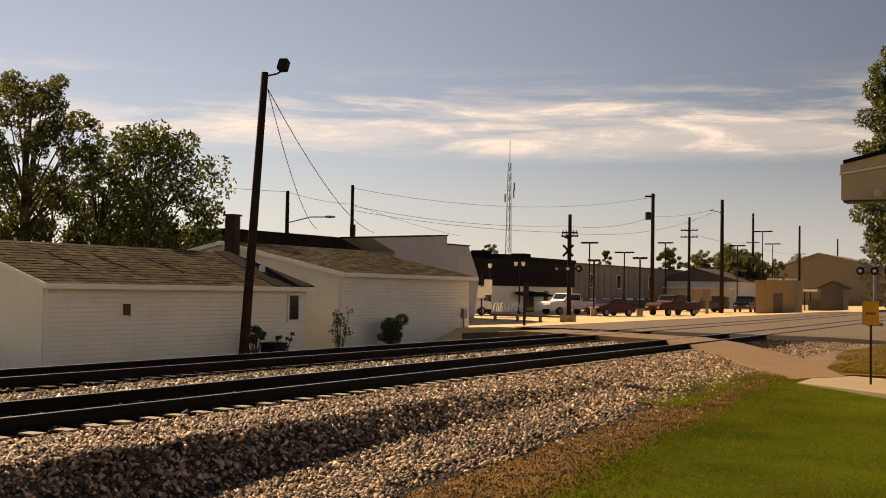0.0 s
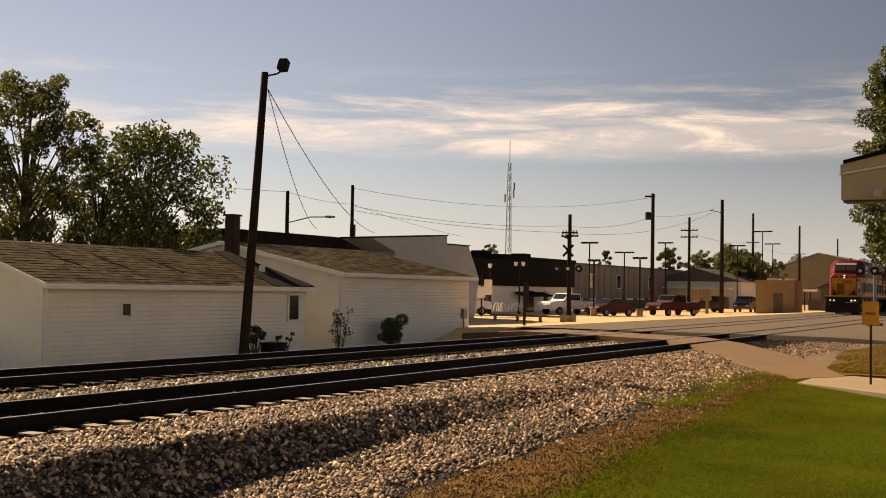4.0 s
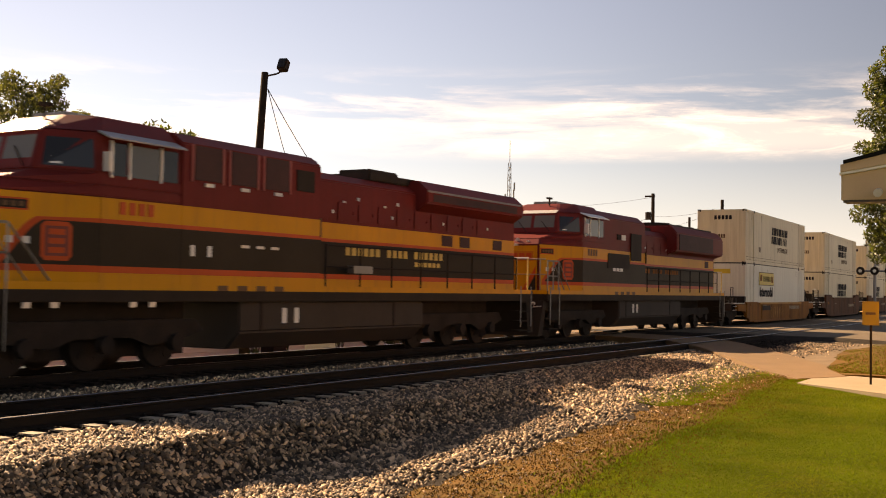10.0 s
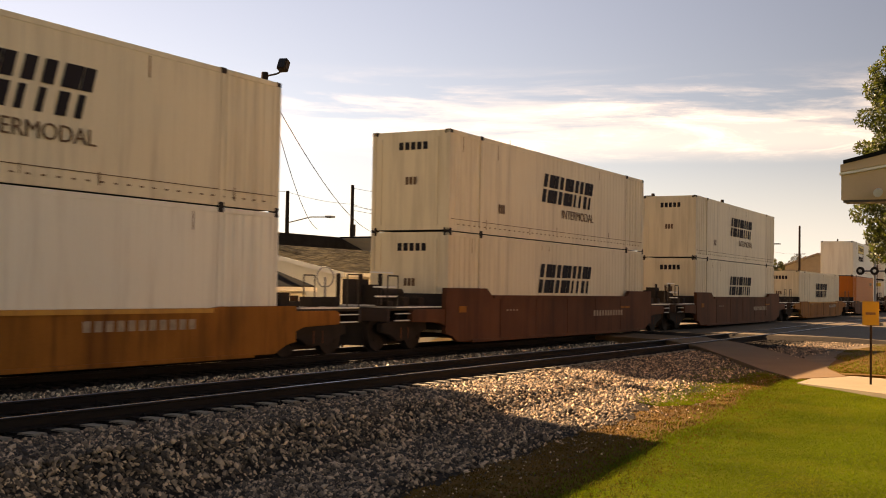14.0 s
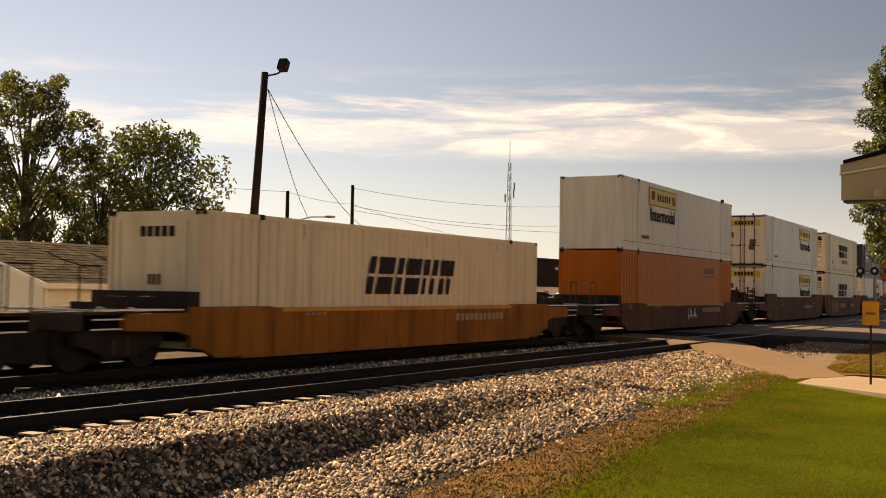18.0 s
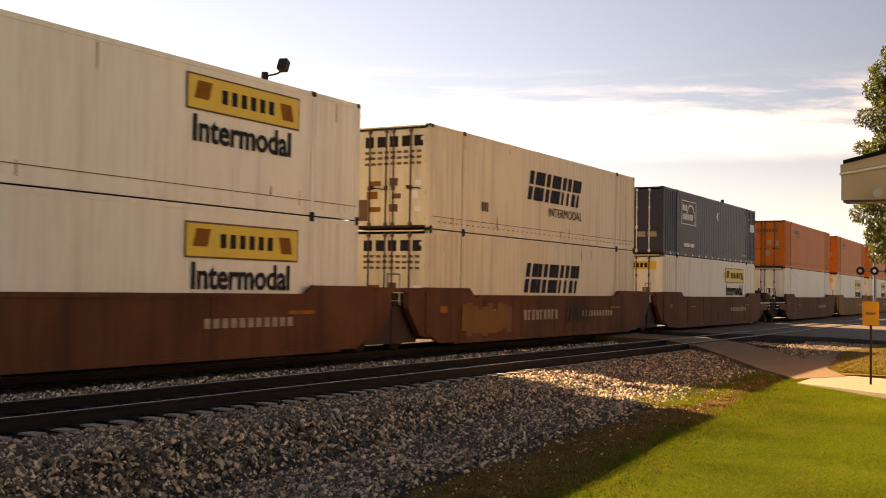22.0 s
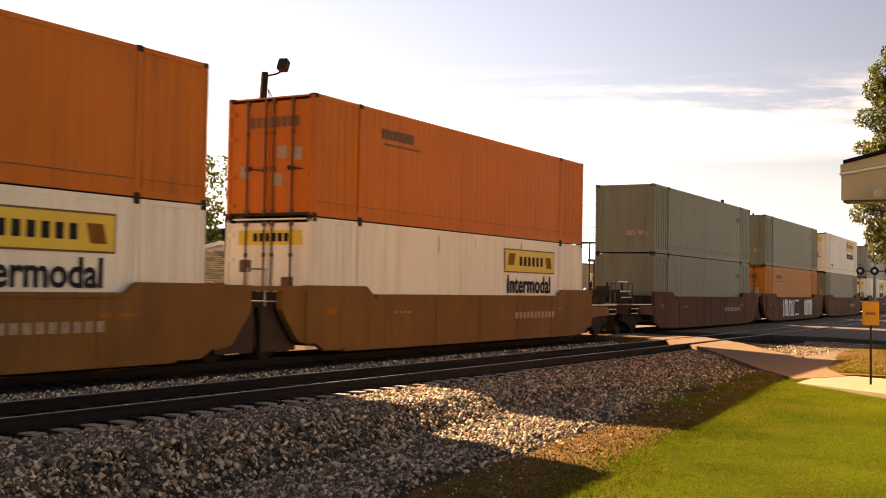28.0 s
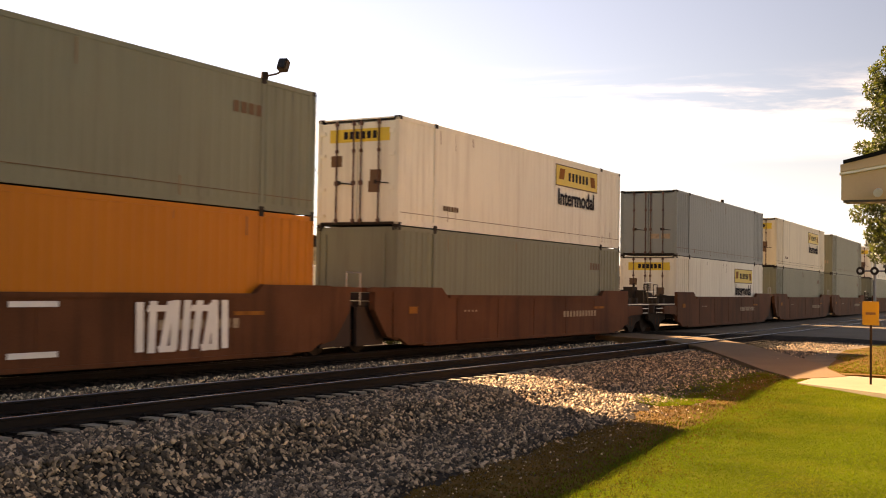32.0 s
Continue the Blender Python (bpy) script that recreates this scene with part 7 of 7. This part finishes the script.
for x, y, z1, hw in ((142.22, 47.67, 8.05, 1.0), (92.23, 33.13, 4.52, 0.6), (87.15, 35.23, 4.17, 0.5), (130.89, 49.0, 6.41, 1.2), (110.54, 45.2, 6.68, 0.9), (169.86, 42.1, 10.88, 1.4), (194.51, 46.52, 10.11, 1.3), (144.58, 39.0, 7.74, 1.0)):
    tl = thing("lot_lamp", "dark steel parking lot lamp with twin flat heads", "street lamp", "parking lot lamps", at=pose(x, y, -0.4))
    part("pole", Build().rod((0, 0, 0.6), (0, 0, z1 + 0.4), 0.075, 8), M_dark, tl)
    part("base", Build().rod((0, 0, -0.1), (0, 0, 0.6), 0.28, 10), M_concrete, tl, "concrete base")
    for sd in (-1, 1):
        part("lamp_head", Build().box(-0.18, 0.18, min(sd * 0.08, sd * hw), max(sd * 0.08, sd * hw), z1 + 0.3, z1 + 0.48), M_dark, tl, bevel=0.02)
for x, y, z1 in ((83.62, 42.94, 3.63), (88.3, 42.51, 3.9)):
    gl = thing("globe_lamp", "slim street lamp with a pale globe", "street lamp", "globe lamps", at=pose(x, y, -0.4))
    part("pole", Build().rod((0, 0, 0), (0, 0, z1 + 0.2), 0.07, 8), M_dark, gl)
    part("base", Build().rod((0, 0, -0.1), (0, 0, 0.5), 0.18, 8, 0.1), M_dark, gl)
    for dy in ((0,) if x < 86 else (-0.35, 0.35)):
        part("globe", Build().rod((0, dy, z1 + 0.2), (0, dy, z1 + 0.55), 0.12, 10, 0.17), M_trim, gl)


def cable(points, sag, label="thin dark overhead wire between poles", r=0.012):
    b = Build()
    for a, c in zip(points, points[1:]):
        a, c = Vector(a), Vector(c)
        prev = a
        for i in range(1, 13):
            f = i / 12
            q = a.lerp(c, f) - Vector((0, 0, sag * 4 * f * (1 - f)))
            b.rod(prev, q, r, 4)
            prev = q
    tagged(part("overhead_wire", b, M_dark), label, "wire", "overhead wires")


top_lp = (27.28, 21.66, 7.60)
cable([top_lp, (62.44, 40.50, 5.19)], 0.85, "service wire from the light pole", 0.014)
cable([top_lp, (56.06, 40.50, 5.11)], 0.85, "service wire from the light pole to a roof", 0.014)
cable([(45, 62, 8.9), (57.2, 43.7, 7.55), (64.5, 43.7, 7.3), (75, 41, 5.6)], 0.15)
cable([(64.5, 43.77, 8.4), (100.8, 35.0, 10.4)], 1.1, r=0.014)
cable([(64.5, 43.77, 7.2), (77.2, 33.6, 6.4), (100.8, 35.0, 8.6)], 0.45, r=0.014)
cable([(64.5, 43.77, 6.9), (77.2, 32.6, 5.9)], 0.35, r=0.014)
cable([(100.8, 35.0, 8.6), (115.7, 33.6, 10.3)], 0.25, r=0.014)
cable([(77.2, 33.6, 5.9), (115.7, 33.6, 10.0)], 0.9, r=0.014)
cable([(121.1, 38.6, 8.5), (164.7, 42.9, 9.0), (224.8, 49.5, 9.5)], 0.5, r=0.016)

tw = thing("lattice_tower", "slender steel lattice radio tower", "tower", at=pose(152.44, 75.24, -0.4))
rad = lambda z: 0.62 - 0.018 * z
corners = [(math.cos(a), math.sin(a)) for a in (0.3, 2.4, 4.5)]
for c, s in corners:
    part("tower_leg", Build().rod((c * rad(0), s * rad(0), 0), (c * rad(21), s * rad(21), 21), 0.07, 5, 0.05), M_steel, tw)
for i in range(14):
    b = Build()
    za, zb = 1.5 * i, 1.5 * (i + 1)
    for k in range(3):
        (c, s), (c2, s2) = corners[k], corners[(k + 1) % 3]
        b.rod((c * rad(za), s * rad(za), za), (c2 * rad(zb), s2 * rad(zb), zb), 0.03, 4)
    part("lattice_brace", b, M_steel, tw)
part("antenna_mast", Build().rod((0, 0, 21), (0, 0, 24.3), 0.05, 6), M_steel, tw)
for dz, dd in ((17.3, -0.8), (15.6, 0.7), (16.2, -0.7)):
    part("antenna", Build().rod((0, dd, dz - 0.5), (0, dd, dz + 0.7), 0.12, 6), M_steel, tw)


# ---- crossing signals and signs ----
def crossing_signal(x, y, z0, lampz, top, metal):
    c = thing("crossing_signal", "railway crossing signal mast with round flashing lamps", "crossing signal", "crossing signals", at=pose(x, y, z0))
    part("mast", Build().rod((0, 0, 0), (0, 0, top - z0), 0.09, 10), metal, c)
    part("base", Build().box(-0.4, 0.4, -0.4, 0.4, -0.1, 0.45), M_concrete, c, bevel=0.03)
    arm = part("lamp_arm", Build().rod((0, -0.85, lampz - z0), (0, 0.85, lampz - z0), 0.05, 8), metal, c)
    for dy in (-0.75, 0.0, 0.75):
        part("lamp_shield", Build().rod((-0.1, dy, lampz - z0), (-0.06, dy, lampz - z0), 0.23, 18), M_black, arm, "round black lamp shield")
        part("lamp_lens", Build().rod((-0.2, dy, lampz - z0), (-0.1, dy, lampz - z0), 0.09, 12), M_silver if dy else M_trim, arm)
    for ang in (45, -45):
        part("crossbuck_board", Build().box(-0.02, 0.02, -0.5, 0.5, -0.07, 0.07), metal, c, "weathered crossbuck board", at=pose(-0.1 - 0.002 * ang / 45, 0, lampz - z0 + 1.15, ang, 0, 0))
    part("bell", Build().rod((0, 0.12, top - z0 - 0.1), (0, 0.3, top - z0 - 0.1), 0.16, 12, 0.08), M_dark, c)
    return c


crossing_signal(67.2, 28.9, -0.35, 3.05, 5.2, M_tie)
crossing_signal(67.2, 10.45, -0.3, 3.02, 4.2, M_steel)
cs2 = thing("low_barrier", "low tan wooden barrier rail by the crossing", "barrier", at=pose(66.0, 31.0, -0.35))
for k in range(4):
    part("post", Build().box(-0.08, 0.08, -2.4 + 1.6 * k, -2.25 + 1.6 * k, -0.05, 0.3), M_tan, cs2)
part("rail", Build().box(-0.12, 0.12, -2.6, 2.8, 0.3, 0.42), M_tan, cs2)
sg = thing("road_sign", "road sign seen from its grey back", "road sign", at=pose(51.2, 24.35, -0.35))
part("post", Build().box(-0.05, 0.05, -0.05, 0.05, 0, 2.4), M_wood, sg)
part("board", Build().box(-0.3, 0.3, -0.09, -0.065, 1.1, 2.4), M_dark, sg, "dark board seen from its edge", bevel=0.005)
ys_ = thing("marker_sign", "small yellow marker sign on a thin steel post", "sign", at=pose(25.31, 4.01, -0.25))
part("post", Build().box(-0.021, 0.021, -0.021, 0.021, -0.1, 1.71), M_wood, ys_)
part("plate", Build().box(-0.04, -0.024, -0.167, 0.167, 1.27, 1.77), M_signyel, ys_, "faded yellow plate", bevel=0.006)
part("plate_mark", Build().box(-0.047, -0.042, -0.1, 0.1, 1.49, 1.54), M_brownink, ys_)
for x, y in ((110.25, 32.7), (109.2, 33.4)):
    pt = thing("lot_post", "short tan utility box on a post", "utility box", at=pose(x, y, -0.4))
    part("post", Build().box(-0.12, 0.12, -0.12, 0.12, -0.1, 1.3), M_tan, pt)
    part("box", Build().box(-0.35, 0.35, -0.35, 0.35, 1.3, 2.4), M_tan, pt, bevel=0.03)
for i, (x, y) in enumerate(((82.0, 41.5), (84.0, 41.2))):
    rk = thing("bike_rack", "looped pale steel bicycle rack", "bike rack", "bike racks", at=pose(x, y, -0.4))
    for k in range(3):
        b = Build()
        for j in range(8):
            a0, a1 = math.pi * j / 8, math.pi * (j + 1) / 8
            b.rod((0.5 * math.cos(a0) + k * 0.6, 0, 0.3 + 0.7 * math.sin(a0)), (0.5 * math.cos(a1) + k * 0.6, 0, 0.3 + 0.7 * math.sin(a1)), 0.04, 6)
        part("loop", b, M_trim, rk)
bd = thing("shop_sign", "two pale rectangular shop signs on a pole", "sign", at=pose(75.6, 39.5, -0.4))
part("pole", Build().rod((0, 0, 0), (0, 0, 3.2), 0.06, 8), M_dark, bd)
part("board", Build().box(0.5, 1.6, -0.06, 0.06, 1.65, 2.8), M_trim, bd)
part("board", Build().box(-1.1, 0.48, -0.06, 0.06, 1.4, 2.25), M_trim, bd)
part("frame_bar", Build().box(-1.1, 1.6, 0.065, 0.12, 1.9, 2.0), M_dark, bd)


# ---- parked vehicles ----
def vehicle(kind, x, y, heading, paint, label):
    v = thing(kind, label, "truck" if kind == "pickup_truck" else "car", "parked vehicles", at=pose(x, y, -0.38, 0, 0, heading))
    prof = {"sedan_car": [(-2.2, 0.3), (-2.25, 0.75), (-1.7, 0.95), (-1.0, 1.4), (0.4, 1.42), (1.1, 0.98), (2.1, 0.82), (2.25, 0.55), (2.2, 0.3)],
            "pickup_truck": [(-2.8, 0.5), (-2.8, 1.15), (-0.7, 1.15), (-0.6, 1.8), (0.7, 1.82), (1.25, 1.2), (2.6, 1.1), (2.8, 0.9), (2.8, 0.5)],
            "suv": [(-2.3, 0.4), (-2.35, 1.0), (-2.1, 1.7), (0.4, 1.75), (1.1, 1.1), (2.2, 1.0), (2.35, 0.7), (2.3, 0.4)]}[kind]
    body = part("body", Build().prism(prof, "y", -0.9, 0.9), paint, v, bevel=0.07)
    cabin = {"sedan_car": [(-1.0, 0.98), (-0.85, 1.33), (0.3, 1.35), (0.9, 1.0)], "pickup_truck": [(-0.55, 1.22), (-0.48, 1.7), (0.62, 1.72), (1.05, 1.25)], "suv": [(-2.0, 1.08), (-1.85, 1.6), (0.3, 1.65), (0.85, 1.15)]}[kind]
    for sy in (-1, 1):
        part("side_glass", Build().prism(cabin, "y", min(sy * 0.9, sy * 0.912), max(sy * 0.9, sy * 0.912)), M_window, body)
    part("rear_glass", Build().box(cabin[0][0] - 0.32, cabin[0][0] - 0.2, -0.7, 0.7, cabin[0][1] + 0.05, cabin[1][1]), M_window, body)
    part("front_glass", Build().prism([(cabin[3][0] + 0.02, cabin[3][1] + 0.06), (cabin[2][0] + 0.16, cabin[2][1] + 0.04), (cabin[2][0] + 0.2, cabin[2][1] + 0.04), (cabin[3][0] + 0.1, cabin[3][1] + 0.06)], "y", -0.72, 0.72), M_window, body)
    wb = 1.75 if kind == "pickup_truck" else 1.35
    for wx in (-wb, wb):
        for sy in (-1, 1):
            w = part("wheel", Build().rod((wx, sy * 0.74, 0.34), (wx, sy * 0.93, 0.34), 0.34, 16), M_tyre, v)
            part("rim", Build().rod((wx, sy * 0.931, 0.34), (wx, sy * 0.94, 0.34), 0.2, 12), M_steel, w)
    for sy in (-0.65, 0.65):
        part("tail_lamp", Build().box(prof[0][0] - 0.06, prof[0][0] + 0.02, sy - 0.14, sy + 0.14, 0.8, 0.98), M_carred, v)
        part("headlight", Build().box(-prof[0][0] - 0.08, -prof[0][0] + 0.05, sy - 0.16, sy + 0.16, 0.66, 0.8), M_silver, v)
    return v


vehicle("sedan_car", 89.4, 34.7, 158, M_carred, "red sedan parked in the lot")
vehicle("pickup_truck", 97.4, 31.9, 160, M_carred, "dark red pickup truck parked beside a pole")
vehicle("pickup_truck", 89.8, 38.6, 155, M_carwhite, "white pickup truck parked in the lot")
vehicle("pickup_truck", 78.6, 43.2, -25, M_carwhite, "white pickup truck parked beside the shop")
vehicle("suv", 119.8, 35.7, 130, M_cardark, "dark utility vehicle parked in the lot")
vehicle("suv", 125.7, 33.0, 184, M_cardark, "black utility vehicle parked in the lot")
vehicle("suv", 122.4, 39.6, 182, M_cardark, "dark utility vehicle parked behind others")


def motions():
    for ob, s in HEADWAY:
        rows = []
        for t in MOMENTS:
            x = train_x(s, t)
            o, slope = bend(x + 8)
            rows.append((t, pose(x, TRACK_Y + o - slope * 8, ob.location.z, 0, 0, math.degrees(math.atan(slope)))))
        walk(ob, rows)
    # wheels turn with the distance run
    for wheel, x in ROLLING:
        walk(wheel, [(0.04 * k, pose(x, 0, 0.46, 0, math.degrees((train_x(0, 0.04 * k) - train_x(0, 0)) / 0.46), 0)) for k in range(801)])


motions()
